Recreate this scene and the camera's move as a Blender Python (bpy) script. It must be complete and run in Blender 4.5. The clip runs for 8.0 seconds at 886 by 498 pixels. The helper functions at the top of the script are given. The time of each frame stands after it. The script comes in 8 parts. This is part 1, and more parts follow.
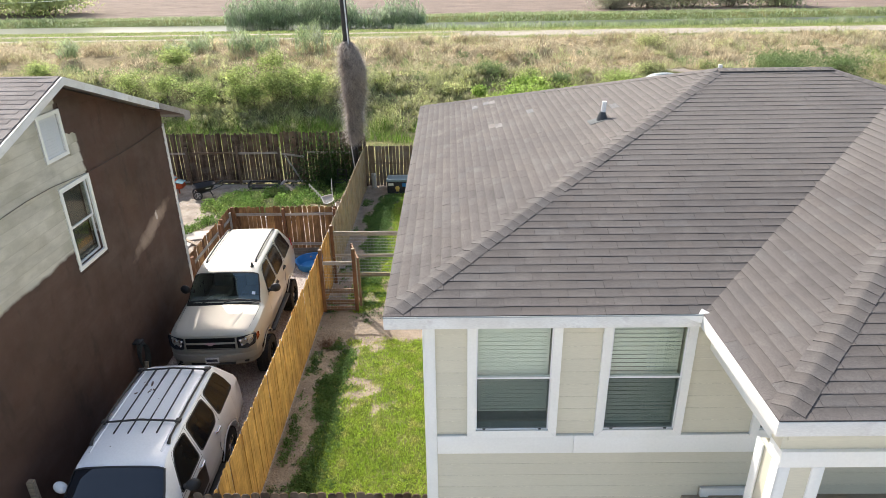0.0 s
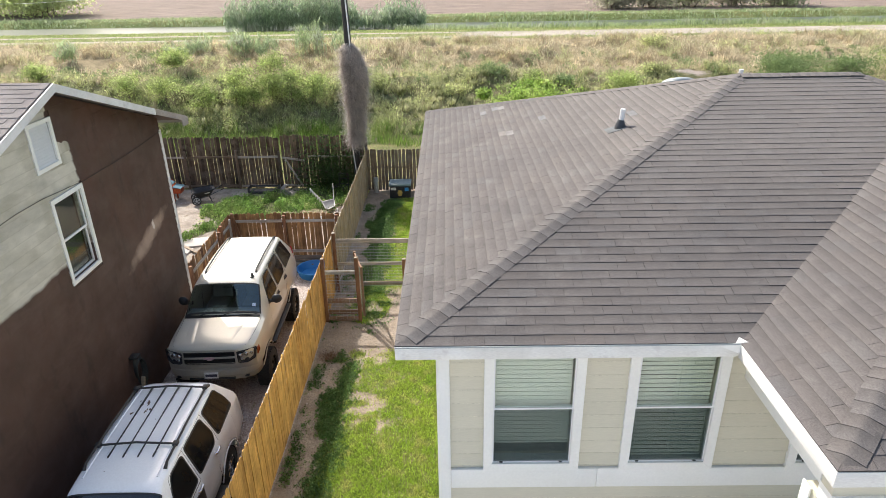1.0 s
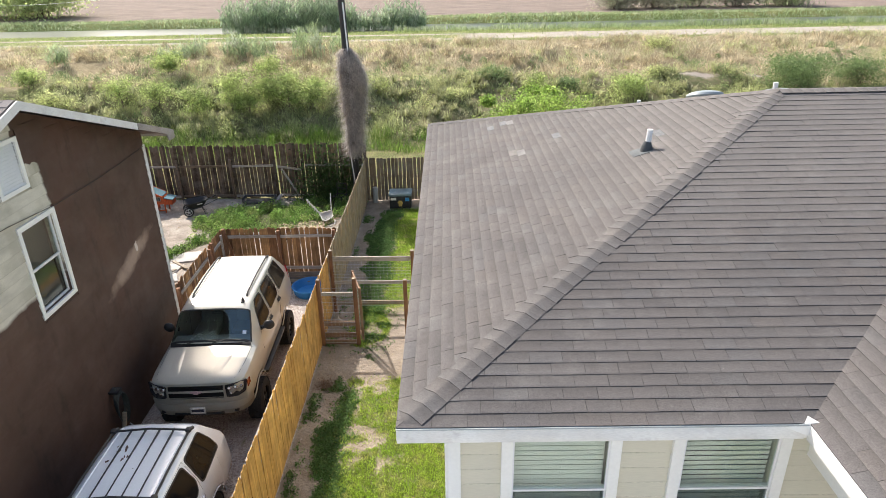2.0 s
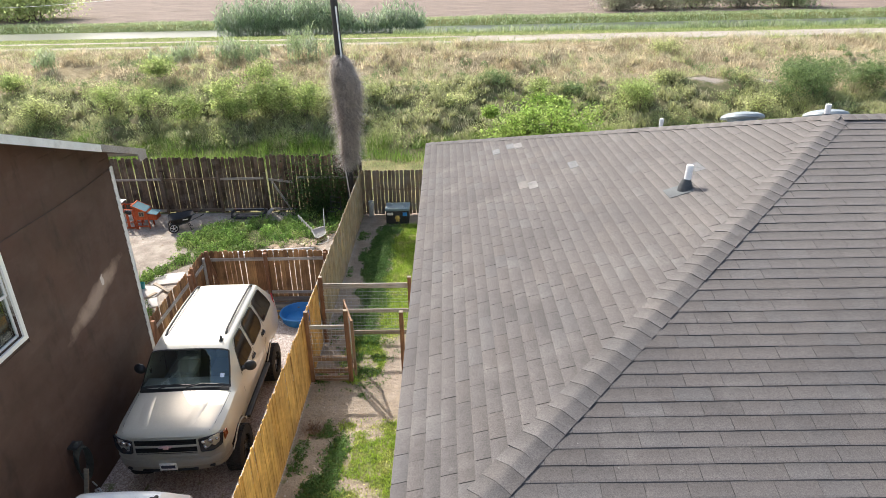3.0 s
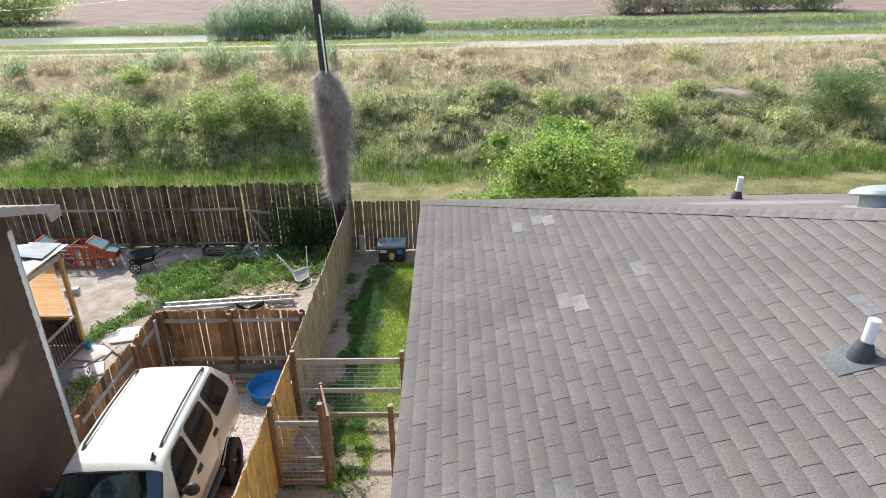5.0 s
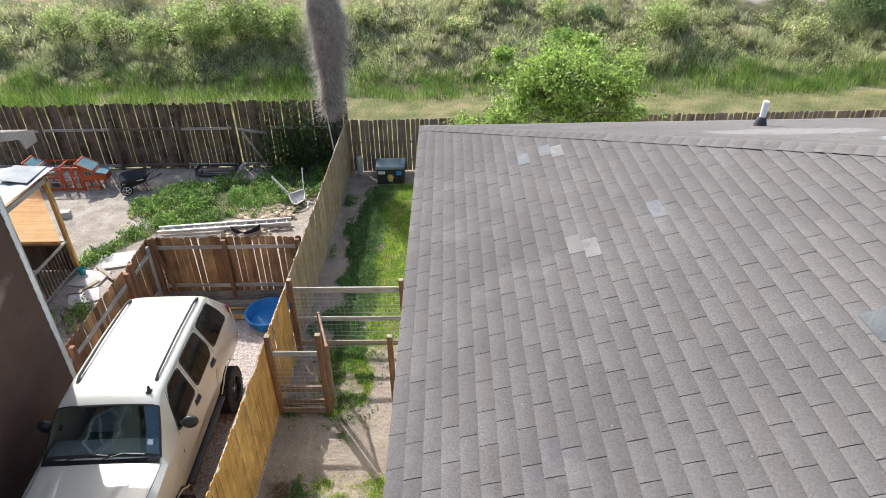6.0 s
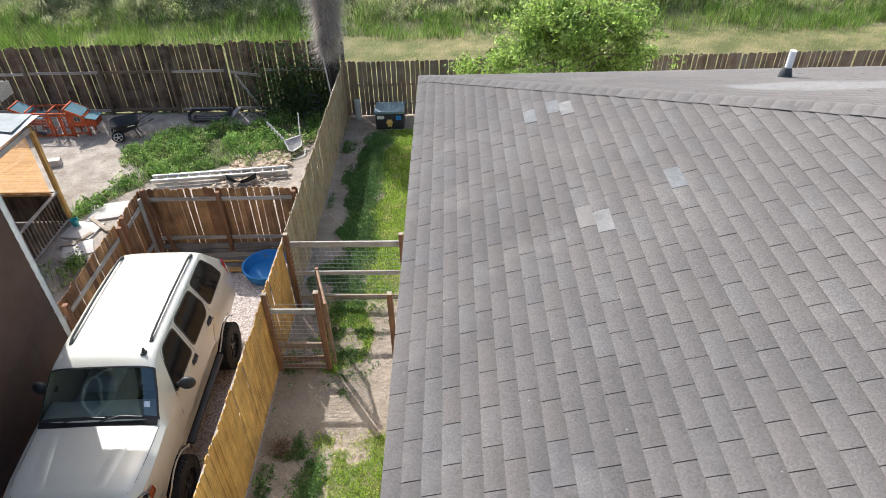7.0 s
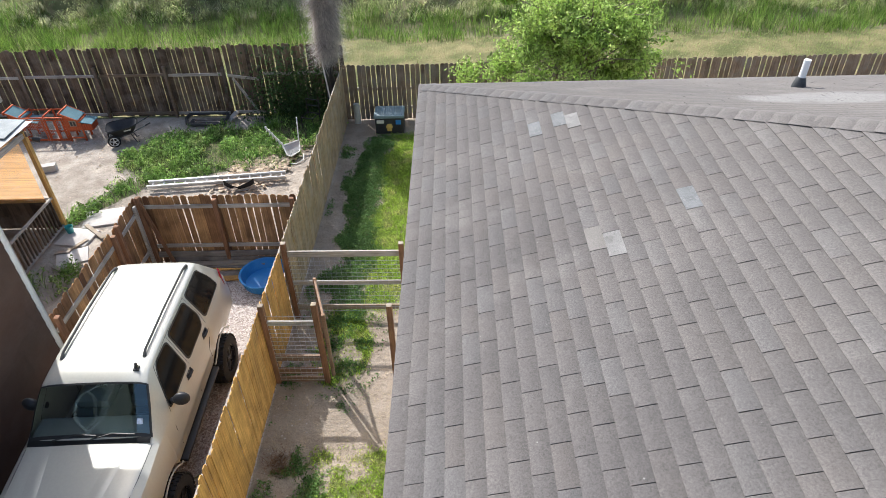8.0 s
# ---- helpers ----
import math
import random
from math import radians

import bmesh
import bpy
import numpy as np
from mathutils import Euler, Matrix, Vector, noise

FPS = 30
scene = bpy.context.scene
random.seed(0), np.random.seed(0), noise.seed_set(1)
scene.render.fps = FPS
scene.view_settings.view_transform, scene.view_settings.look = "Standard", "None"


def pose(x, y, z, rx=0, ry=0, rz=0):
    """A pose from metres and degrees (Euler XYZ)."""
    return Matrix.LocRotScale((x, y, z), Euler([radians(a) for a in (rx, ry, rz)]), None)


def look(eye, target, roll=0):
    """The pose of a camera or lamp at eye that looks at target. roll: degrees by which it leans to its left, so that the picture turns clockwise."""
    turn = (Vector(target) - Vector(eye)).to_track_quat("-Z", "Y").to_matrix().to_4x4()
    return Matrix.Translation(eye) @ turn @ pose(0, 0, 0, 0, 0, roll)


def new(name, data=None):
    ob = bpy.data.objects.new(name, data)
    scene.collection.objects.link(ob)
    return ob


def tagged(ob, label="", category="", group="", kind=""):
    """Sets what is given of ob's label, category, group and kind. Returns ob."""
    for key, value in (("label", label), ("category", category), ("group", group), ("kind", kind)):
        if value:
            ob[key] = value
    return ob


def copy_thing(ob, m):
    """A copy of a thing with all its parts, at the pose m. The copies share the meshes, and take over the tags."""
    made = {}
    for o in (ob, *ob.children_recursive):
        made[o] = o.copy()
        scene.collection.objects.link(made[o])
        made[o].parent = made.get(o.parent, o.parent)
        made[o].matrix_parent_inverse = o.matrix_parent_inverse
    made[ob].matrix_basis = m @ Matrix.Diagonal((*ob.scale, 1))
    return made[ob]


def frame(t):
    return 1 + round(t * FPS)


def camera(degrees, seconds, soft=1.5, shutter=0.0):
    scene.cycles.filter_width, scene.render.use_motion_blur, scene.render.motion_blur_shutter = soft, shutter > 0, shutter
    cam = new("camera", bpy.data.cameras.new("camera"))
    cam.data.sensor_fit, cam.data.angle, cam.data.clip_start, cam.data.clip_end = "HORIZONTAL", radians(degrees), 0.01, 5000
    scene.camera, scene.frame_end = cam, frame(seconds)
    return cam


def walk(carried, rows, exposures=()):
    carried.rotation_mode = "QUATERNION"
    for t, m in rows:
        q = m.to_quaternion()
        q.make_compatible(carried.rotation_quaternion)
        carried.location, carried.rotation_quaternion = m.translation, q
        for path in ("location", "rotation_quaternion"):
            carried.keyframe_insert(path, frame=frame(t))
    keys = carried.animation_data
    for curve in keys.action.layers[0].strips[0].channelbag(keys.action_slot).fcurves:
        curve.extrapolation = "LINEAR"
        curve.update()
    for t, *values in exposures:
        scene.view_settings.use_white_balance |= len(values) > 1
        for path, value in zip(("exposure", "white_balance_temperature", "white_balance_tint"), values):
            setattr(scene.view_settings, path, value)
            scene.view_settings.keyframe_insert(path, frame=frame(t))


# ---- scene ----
cam = camera(68.8, 8.0, 0.4)
PATH = [
    (0, (0.306, -6.199, 9.23), (0.283, -4.379, 8.401), -0.9),
    (0.5, (0.225, -5.982, 9.221), (0.202, -4.162, 8.392), -1.0),
    (1, (0.143, -5.65, 9.238), (0.121, -3.831, 8.409), -1.0),
    (1.5, (0.068, -5.149, 9.259), (0.045, -3.329, 8.429), -1.1),
    (3, (0.048, -2.977, 9.292), (0.027, -1.157, 8.463), -1.2),
    (3.5, (0.041, -2.102, 9.282), (0.019, -0.281, 8.455), -1.2),
    (4, (0.057, -1.215, 9.283), (0.034, 0.606, 8.456), -1.3),
    (4.5, (0.045, -0.328, 9.28), (0.022, 1.494, 8.454), -1.3),
    (4.7, (0.045, 0.018, 9.267), (0.021, 1.84, 8.443), -1.2),
    (5.8, (0.034, 0.877, 9.269), (0.01, 2.65, 8.344), -1.2),
    (5.9, (0.046, 0.925, 9.240), (0.019, 2.665, 8.251), -1.3),
    (6, (0.047, 0.947, 9.241), (0.018, 2.644, 8.184), -1.35),
    (6.1, (0.062, 0.997, 9.247), (0.029, 2.652, 8.125), -1.4),
    (6.2, (0.070, 1.061, 9.247), (0.034, 2.684, 8.078), -1.45),
    (6.3, (0.067, 1.123, 9.252), (0.032, 2.723, 8.052), -1.5),
    (6.5, (0.067, 1.218, 9.233), (0.03, 2.809, 8.022), -1.6),
    (7, (0.055, 1.44, 9.253), (0.018, 3.03, 8.041), -1.7),
    (7.5, (0.049, 1.649, 9.289), (0.013, 3.238, 8.075), -1.5),
    (8, (0.038, 1.754, 9.238), (0.001, 3.345, 8.026), -1.7),
]
walk(cam, [(t, look(e, g, r)) for t, e, g, r in PATH], [(0, 0.82, 6800, 11.5), (1.5, 0.82, 6800, 11.5), (3, 0.86, 6700, 11.2), (4.5, 0.75, 6450, 10.6), (6, 0.78, 6300, 10.2), (8, 0.80, 6300, 10)])

# ---- sun, sky ----
SUN_TO = Vector((-0.585, 0.855, 1.0)).normalized()
world = bpy.data.worlds.new("sky")
scene.world = world
world.use_nodes = True
wn = world.node_tree.nodes
sky = wn.new("ShaderNodeTexSky")
sky.sky_type = "NISHITA"
sky.sun_disc = False
sky.sun_elevation = math.asin(SUN_TO.z)
sky.sun_rotation = math.atan2(SUN_TO.x, SUN_TO.y)
sky.air_density, sky.dust_density, sky.ozone_density = 1.1, 3.2, 0.8
world.node_tree.links.new(sky.outputs[0], wn["Background"].inputs[0])
wn["Background"].inputs[1].default_value = 0.14
sun_data = bpy.data.lights.new("sun", "SUN")
sun_data.energy, sun_data.angle, sun_data.color = 3.75, radians(0.6), (1.0, 0.98, 0.95)
sun = new("sun", sun_data)
sun.matrix_world = look(SUN_TO * 60, (0, 0, 0))


# ---- building helpers ----
def thing(name, m, label, category, group="", kind=""):
    ob = new(name)
    ob.empty_display_size = 0.2
    ob.matrix_basis = m if isinstance(m, Matrix) else Matrix.Translation(m)
    return tagged(ob, label, category, group, kind)


def finish(bm, angle=35):
    bm.normal_update()
    lim = radians(angle)
    for f in bm.faces:
        f.smooth = True
    for e in bm.edges:
        e.smooth = len(e.link_faces) == 2 and e.calc_face_angle(4.0) < lim


def mesh_of(name, bm, material, angle=35):
    finish(bm, angle)
    me = bpy.data.meshes.new(name)
    bm.to_mesh(me)
    bm.free()
    for m in material if isinstance(material, (list, tuple)) else (material,):
        me.materials.append(m)
    return me


def part(name, bm, material, parent=None, label="", m=None, angle=35):
    me = bm if isinstance(bm, bpy.types.Mesh) else mesh_of(name, bm, material, angle)
    ob = new(name, me)
    if parent is not None:
        ob.parent = parent
    if m is not None:
        ob.matrix_basis = m
    return tagged(ob, label)


def box(bm, x0, x1, y0, y1, z0, z1, bevel=0.0):
    m = Matrix.Translation(((x0 + x1) / 2, (y0 + y1) / 2, (z0 + z1) / 2)) @ Matrix.Diagonal((x1 - x0, y1 - y0, z1 - z0, 1))
    vs = bmesh.ops.create_cube(bm, size=1, matrix=m)["verts"]
    if bevel:
        es = list({e for v in vs for e in v.link_edges})
        bmesh.ops.bevel(bm, geom=es, offset=bevel, segments=2, affect="EDGES", profile=0.5)
    return bm


def bx(x0, x1, y0, y1, z0, z1, bevel=0.0):
    return box(bmesh.new(), x0, x1, y0, y1, z0, z1, bevel)


def tube(bm, pts, radii, sides=8, cap=True):
    pts = [Vector(p) for p in pts]
    if not isinstance(radii, (list, tuple)):
        radii = [radii] * len(pts)
    rings = []
    for i, p in enumerate(pts):
        d = (pts[min(i + 1, len(pts) - 1)] - pts[max(i - 1, 0)]).normalized()
        a = d.cross(Vector((0, 0, 1)) if abs(d.z) < 0.9 else Vector((1, 0, 0))).normalized()
        b = d.cross(a)
        rings.append([bm.verts.new(p + (a * math.cos(k * math.tau / sides) + b * math.sin(k * math.tau / sides)) * radii[i]) for k in range(sides)])
    for r, s in zip(rings, rings[1:]):
        for k in range(sides):
            bm.faces.new((r[k], r[(k + 1) % sides], s[(k + 1) % sides], s[k]))
    if cap:
        bm.faces.new(rings[0][::-1])
        bm.faces.new(rings[-1])
    return bm


def lathe(bm, prof, sides=32, at=(0, 0, 0)):
    """A turned shape from (radius, height) pairs."""
    rings = [[bm.verts.new((at[0] + r * math.cos(k * math.tau / sides), at[1] + r * math.sin(k * math.tau / sides), at[2] + z)) for k in range(sides)] for r, z in prof]
    for r, s in zip(rings, rings[1:]):
        for k in range(sides):
            bm.faces.new((r[k], r[(k + 1) % sides], s[(k + 1) % sides], s[k]))
    bm.faces.new(rings[0][::-1])
    bm.faces.new(rings[-1])
    return bm


def beam(bm, a, b, w, h, bevel=0.004):
    """A board from a to b, w wide across and h high."""
    a, b = Vector(a), Vector(b)
    d = b - a
    q = d.to_track_quat("X", "Z").to_matrix().to_4x4()
    vs = bmesh.ops.create_cube(bm, size=1, matrix=Matrix.Translation((a + b) / 2) @ q @ Matrix.Diagonal((d.length, w, h, 1)))["verts"]
    if bevel:
        bmesh.ops.bevel(bm, geom=list({e for v in vs for e in v.link_edges}), offset=bevel, segments=1, affect="EDGES")
    return bm


def prism(bm, poly, thick):
    """A flat polygon of 3D points, thickened against its normal."""
    vs = [Vector(p) for p in poly]
    n = Vector((0, 0, 0))
    for i in range(len(vs)):
        n += vs[i].cross(vs[(i + 1) % len(vs)])
    n.normalize()
    top = [bm.verts.new(v) for v in vs]
    low = [bm.verts.new(v - n * thick) for v in vs]
    bm.faces.new(top)
    bm.faces.new(low[::-1])
    for i in range(len(vs)):
        j = (i + 1) % len(vs)
        bm.faces.new((top[j], top[i], low[i], low[j]))
    return bm


def mesh_np(name, verts, polys, material):
    """A mesh from arrays: verts (n, 3) and a list of index arrays, each (m, corners)."""
    me = bpy.data.meshes.new(name)
    me.vertices.add(len(verts))
    me.vertices.foreach_set("co", np.asarray(verts, np.float32).ravel())
    loops = np.concatenate([p.ravel() for p in polys]).astype(np.int32)
    sizes = np.concatenate([np.full(len(p), p.shape[1]) for p in polys]).astype(np.int32)
    starts = np.concatenate(([0], np.cumsum(sizes)[:-1])).astype(np.int32)
    me.loops.add(len(loops))
    me.loops.foreach_set("vertex_index", loops)
    me.polygons.add(len(sizes))
    me.polygons.foreach_set("loop_start", starts)
    me.update(calc_edges=True)
    me.materials.append(material)
    return me


def vnoise(x, y, size, seed=0):
    """Smooth noise from 0 to 1 over the plan."""
    r = np.random.RandomState(seed)
    t = r.rand(64, 64)
    x, y = np.asarray(x) / size, np.asarray(y) / size
    i, j = np.floor(x).astype(int), np.floor(y).astype(int)
    u, v = x - i, y - j
    u, v = u * u * (3 - 2 * u), v * v * (3 - 2 * v)
    i0, i1, j0, j1 = i % 64, (i + 1) % 64, j % 64, (j + 1) % 64
    return (t[i0, j0] * (1 - u) + t[i1, j0] * u) * (1 - v) + (t[i0, j1] * (1 - u) + t[i1, j1] * u) * v


def step(x, a, b):
    t = np.clip((np.asarray(x, float) - a) / (b - a), 0, 1)
    return t * t * (3 - 2 * t)


# ---- materials ----
class Nodes:
    def __init__(self, name):
        self.m = bpy.data.materials.new(name)
        self.m.use_nodes = True
        self.t = self.m.node_tree
        self.b = self.t.nodes["Principled BSDF"]
        self.geo = self.t.nodes.new("ShaderNodeNewGeometry")
        self.info = self.t.nodes.new("ShaderNodeObjectInfo")

    def put(self, sock, v):
        if isinstance(v, bpy.types.NodeSocket):
            self.t.links.new(v, sock)
        elif isinstance(v, (tuple, list)) and len(v) == 3 and sock.type == "RGBA":
            sock.default_value = (*v, 1)
        else:
            sock.default_value = v

    def noise(self, scale, detail=3.0, stretch=None, rough=0.55):
        n = self.t.nodes.new("ShaderNodeTexNoise")
        src = self.geo.outputs["Position"]
        if stretch:
            mp = self.t.nodes.new("ShaderNodeMapping")
            mp.inputs["Scale"].default_value = stretch
            self.t.links.new(src, mp.inputs[0])
            src = mp.outputs[0]
        self.t.links.new(src, n.inputs["Vector"])
        n.inputs["Scale"].default_value, n.inputs["Detail"].default_value, n.inputs["Roughness"].default_value = scale, detail, rough
        return n.outputs[0]

    def voronoi(self, scale, feature="F1", out="Distance", stretch=None):
        n = self.t.nodes.new("ShaderNodeTexVoronoi")
        n.feature = feature
        n.inputs["Scale"].default_value = scale
        self.t.links.new(self.geo.outputs["Position"], n.inputs["Vector"])
        return n.outputs[out]

    def math(self, op, a, b=0.0, clamp=False):
        n = self.t.nodes.new("ShaderNodeMath")
        n.operation, n.use_clamp = op, clamp
        self.put(n.inputs[0], a)
        self.put(n.inputs[1], b)
        return n.outputs[0]

    def ramp(self, v, a, b, lo=0.0, hi=1.0):
        n = self.t.nodes.new("ShaderNodeMapRange")
        n.clamp = True
        self.put(n.inputs[0], v)
        for i, x in enumerate((a, b, lo, hi)):
            n.inputs[i + 1].default_value = x
        return n.outputs[0]

    def mix(self, f, a, b, blend="MIX"):
        n = self.t.nodes.new("ShaderNodeMix")
        n.data_type, n.blend_type = "RGBA", blend
        self.put(n.inputs[0], f)
        self.put(n.inputs[6], a)
        self.put(n.inputs[7], b)
        return n.outputs[2]

    def grey(self, v):
        n = self.t.nodes.new("ShaderNodeCombineColor")
        for s in n.inputs:
            self.t.links.new(v, s)
        return n.outputs[0]

    def times(self, c, v):
        return self.mix(1.0, c, self.grey(v), "MULTIPLY")

    def attr(self, name):
        n = self.t.nodes.new("ShaderNodeAttribute")
        n.attribute_name = name
        return n.outputs["Fac"]

    def axis(self, k):
        n = self.t.nodes.new("ShaderNodeSeparateXYZ")
        self.t.links.new(self.geo.outputs["Position"], n.inputs[0])
        return n.outputs[k]

    def rand(self, island):
        return self.geo.outputs["Random Per Island"] if island else self.info.outputs["Random"]

    def bump(self, h, strength=0.3, dist=0.01):
        n = self.t.nodes.new("ShaderNodeBump")
        n.inputs["Strength"].default_value, n.inputs["Distance"].default_value = strength, dist
        self.put(n.inputs["Height"], h)
        self.t.links.new(n.outputs[0], self.b.inputs["Normal"])

    def done(self, color, rough=0.8, metal=0.0, spec=0.5):
        self.put(self.b.inputs["Base Color"], color)
        self.put(self.b.inputs["Roughness"], rough)
        self.b.inputs["Metallic"].default_value = metal
        self.b.inputs["Specular IOR Level"].default_value = spec
        return self.m


def stuff_mat(name, c1, c2, rough=0.8, big=1.2, fine=40.0, amt=0.25, bump=0.2, dist=0.004, metal=0.0, spec=0.5, rnd=0.0, island=False, stretch=None, third=None):
    n = Nodes(name)
    c = n.mix(n.ramp(n.noise(big, 4), 0.35, 0.65), c1, c2)
    if third:
        c = n.mix(n.ramp(n.noise(big * 2.7, 3), 0.58, 0.7), c, third)
    if rnd:
        c = n.times(c, n.ramp(n.rand(island), 0, 1, 1 - rnd, 1 + rnd))
    g = n.noise(fine, 4, stretch)
    c = n.times(c, n.ramp(g, 0.25, 0.75, 1 - amt, 1 + amt))
    if bump:
        n.bump(g, bump, dist)
    return n.done(c, n.ramp(g, 0.2, 0.8, min(1, rough + 0.08), max(0.02, rough - 0.08)), metal, spec)


def wood_mat(name, c1, c2, along=2, rnd=0.22, grey=None, fine=1.0):
    st = [38.0 * fine, 38.0 * fine, 38.0 * fine]
    st[along] = 2.2
    n = Nodes(name)
    c = n.mix(n.rand(False), c1, c2)
    g = n.noise(1.0, 5, tuple(st), 0.65)
    c = n.times(c, n.ramp(g, 0.3, 0.7, 0.62, 1.24))
    c = n.times(c, n.ramp(n.noise(2.5, 3), 0.3, 0.7, 1 - rnd, 1 + rnd * 0.6))
    if grey:
        c = n.mix(n.ramp(n.noise(3.3, 4), 0.45, 0.72, 0, 0.75), c, grey)
    c = n.mix(n.ramp(n.voronoi(7), 0.02, 0.06, 0.55, 0.0), c, tuple(v * 0.35 for v in c1))
    n.bump(g, 0.35, 0.003)
    return n.done(c, 0.8, 0, 0.3)


def shingle_mat(name, island, base=(0.096, 0.0885, 0.085), warm=(0.121, 0.110, 0.103), dusty=False):
    n = Nodes(name)
    c = n.mix(n.ramp(n.noise(0.9, 4), 0.35, 0.68), base, warm)
    # tab by tab: a few bluish, a few browner, all a little different
    r = n.rand(island)
    c = n.times(c, n.ramp(n.math("FRACT", n.math("MULTIPLY", r, 7.31)), 0, 1, 0.92, 1.07))
    c = n.mix(n.ramp(r, 0.80, 0.90, 0, 0.22), c, (0.128, 0.130, 0.131))
    c = n.mix(n.ramp(r, 0.20, 0.10, 0, 0.24), c, (0.128, 0.110, 0.097))
    c = n.mix(n.ramp(n.noise(2.1, 5), 0.56, 0.78, 0, 0.5), c, (0.19, 0.178, 0.166))
    c = n.mix(n.ramp(n.noise(0.55, 5, None, 0.6), 0.52, 0.75, 0, 0.5), c, (0.078, 0.074, 0.071))
    # paler tone towards the slope's upper reach, broken up by noise
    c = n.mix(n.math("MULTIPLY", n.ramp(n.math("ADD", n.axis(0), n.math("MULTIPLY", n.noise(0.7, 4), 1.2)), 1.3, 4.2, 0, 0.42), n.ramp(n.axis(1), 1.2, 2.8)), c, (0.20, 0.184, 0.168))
    c = n.mix(n.ramp(n.math("ADD", n.voronoi(5.5), n.math("MULTIPLY", n.noise(40, 3), 0.03)), 0.030, 0.050, 0.55, 0.0), c, (0.36, 0.35, 0.33))
    c = n.mix(n.ramp(n.noise(11, 5, None, 0.7), 0.66, 0.78, 0, 0.4), c, (0.27, 0.255, 0.235))
    # shading painted into every tab: light lower edge, darker towards the overlap above
    c = n.times(c, n.ramp(n.math("ADD", n.attr("shade_or_wear"), n.math("MULTIPLY", n.math("SUBTRACT", n.noise(14, 3), 0.5), 0.5)), 0.15, 1.0, 0.84, 1.17))
    if dusty:
        ex = n.math("POWER", n.math("MULTIPLY", n.math("SUBTRACT", n.axis(0), 3.8), 0.95), 2.0)
        ey = n.math("POWER", n.math("MULTIPLY", n.math("SUBTRACT", n.axis(1), 7.7), 2.2), 2.0)
        d = n.math("ADD", n.math("ADD", ex, ey), n.math("MULTIPLY", n.math("SUBTRACT", n.noise(2.3, 4), 0.5), 2.2))
        c = n.mix(n.ramp(d, 1.1, 0.5, 0, 0.6), c, (0.26, 0.255, 0.245))
    g = n.math("ADD", n.math("MULTIPLY", n.noise(260, 3), 0.6), n.math("MULTIPLY", n.noise(80, 3), 0.4))
    c = n.times(c, n.ramp(g, 0.35, 0.65, 0.62, 1.38))
    n.bump(g, 0.4, 0.003)
    return n.done(c, 0.9, 0, 0.3)


M = {}
M["shingle"] = shingle_mat("asphalt_shingle", False)
M["shingle_all"] = shingle_mat("asphalt_shingle_far", True, dusty=True)
M["cap"] = shingle_mat("asphalt_cap", False, (0.103, 0.096, 0.093), (0.126, 0.116, 0.109))
M["patch"] = stuff_mat("new_shingle", (0.155, 0.15, 0.143), (0.22, 0.215, 0.205), 0.92, 5, 260, 0.45, 0.5, third=(0.13, 0.125, 0.12))
M["patch_blue"] = stuff_mat("grey_shingle", (0.122, 0.126, 0.127), (0.165, 0.169, 0.17), 0.92, 9, 260, 0.5, 0.5, third=(0.21, 0.213, 0.21))
M["patch_tan"] = stuff_mat("tan_shingle", (0.15, 0.139, 0.127), (0.178, 0.166, 0.152), 0.92, 5, 260, 0.4, 0.5)
n = Nodes("insect_screen")
dk = n.t.nodes.new("ShaderNodeBsdfDiffuse")
dk.inputs[0].default_value = (0.05, 0.085, 0.085, 1)
tp_ = n.t.nodes.new("ShaderNodeBsdfTransparent")
ms = n.t.nodes.new("ShaderNodeMixShader")
ms.inputs[0].default_value = 0.27
n.t.links.new(tp_.outputs[0], ms.inputs[1])
n.t.links.new(dk.outputs[0], ms.inputs[2])
n.t.links.new(ms.outputs[0], n.t.nodes["Material Output"].inputs[0])
M["screen"] = n.m
M["black_early"] = stuff_mat("black_clip", (0.02, 0.02, 0.02), (0.03, 0.03, 0.03), 0.6)
M["butt"] = stuff_mat("shingle_edge", (0.065, 0.063, 0.061), (0.09, 0.087, 0.083), 0.95)
M["tar"] = stuff_mat("roof_tar", (0.022, 0.021, 0.020), (0.035, 0.034, 0.032), 0.95)
M["white"] = stuff_mat("white_paint", (0.87, 0.87, 0.83), (0.85, 0.85, 0.80), 0.5, 1.5, 30, 0.03, 0.06)
M["fascia"] = stuff_mat("worn_white_paint", (0.81, 0.81, 0.775), (0.70, 0.69, 0.65), 0.6, 2.0, 25, 0.10, 0.15, stretch=(1, 1, 6), third=(0.66, 0.64, 0.61))
M["siding"] = stuff_mat("beige_siding", (0.68, 0.645, 0.515), (0.63, 0.60, 0.475), 0.65, 0.8, 45, 0.05, 0.15, stretch=(0.3, 3, 3), rnd=0.03)
# slightly darker beige for the shade line painted at each lap
M["lap_shade"] = stuff_mat("shaded_board_edge", (0.63, 0.60, 0.48), (0.67, 0.64, 0.515), 0.9, 2, 30, 0.2, 0)
M["vinyl"] = stuff_mat("white_vinyl", (0.80, 0.80, 0.80), (0.77, 0.77, 0.77), 0.4, 2, 20, 0.02, 0)
M["blind"] = stuff_mat("blind_slat", (0.84, 0.85, 0.79), (0.80, 0.81, 0.76), 0.55, 3, 30, 0.05, 0)
M["curtain"] = stuff_mat("blue_curtain", (0.25, 0.36, 0.45), (0.3, 0.42, 0.5), 0.9, 3, 60, 0.1, 0.2)
M["dark"] = stuff_mat("dark_inside", (0.05, 0.05, 0.048), (0.07, 0.07, 0.065), 0.9)
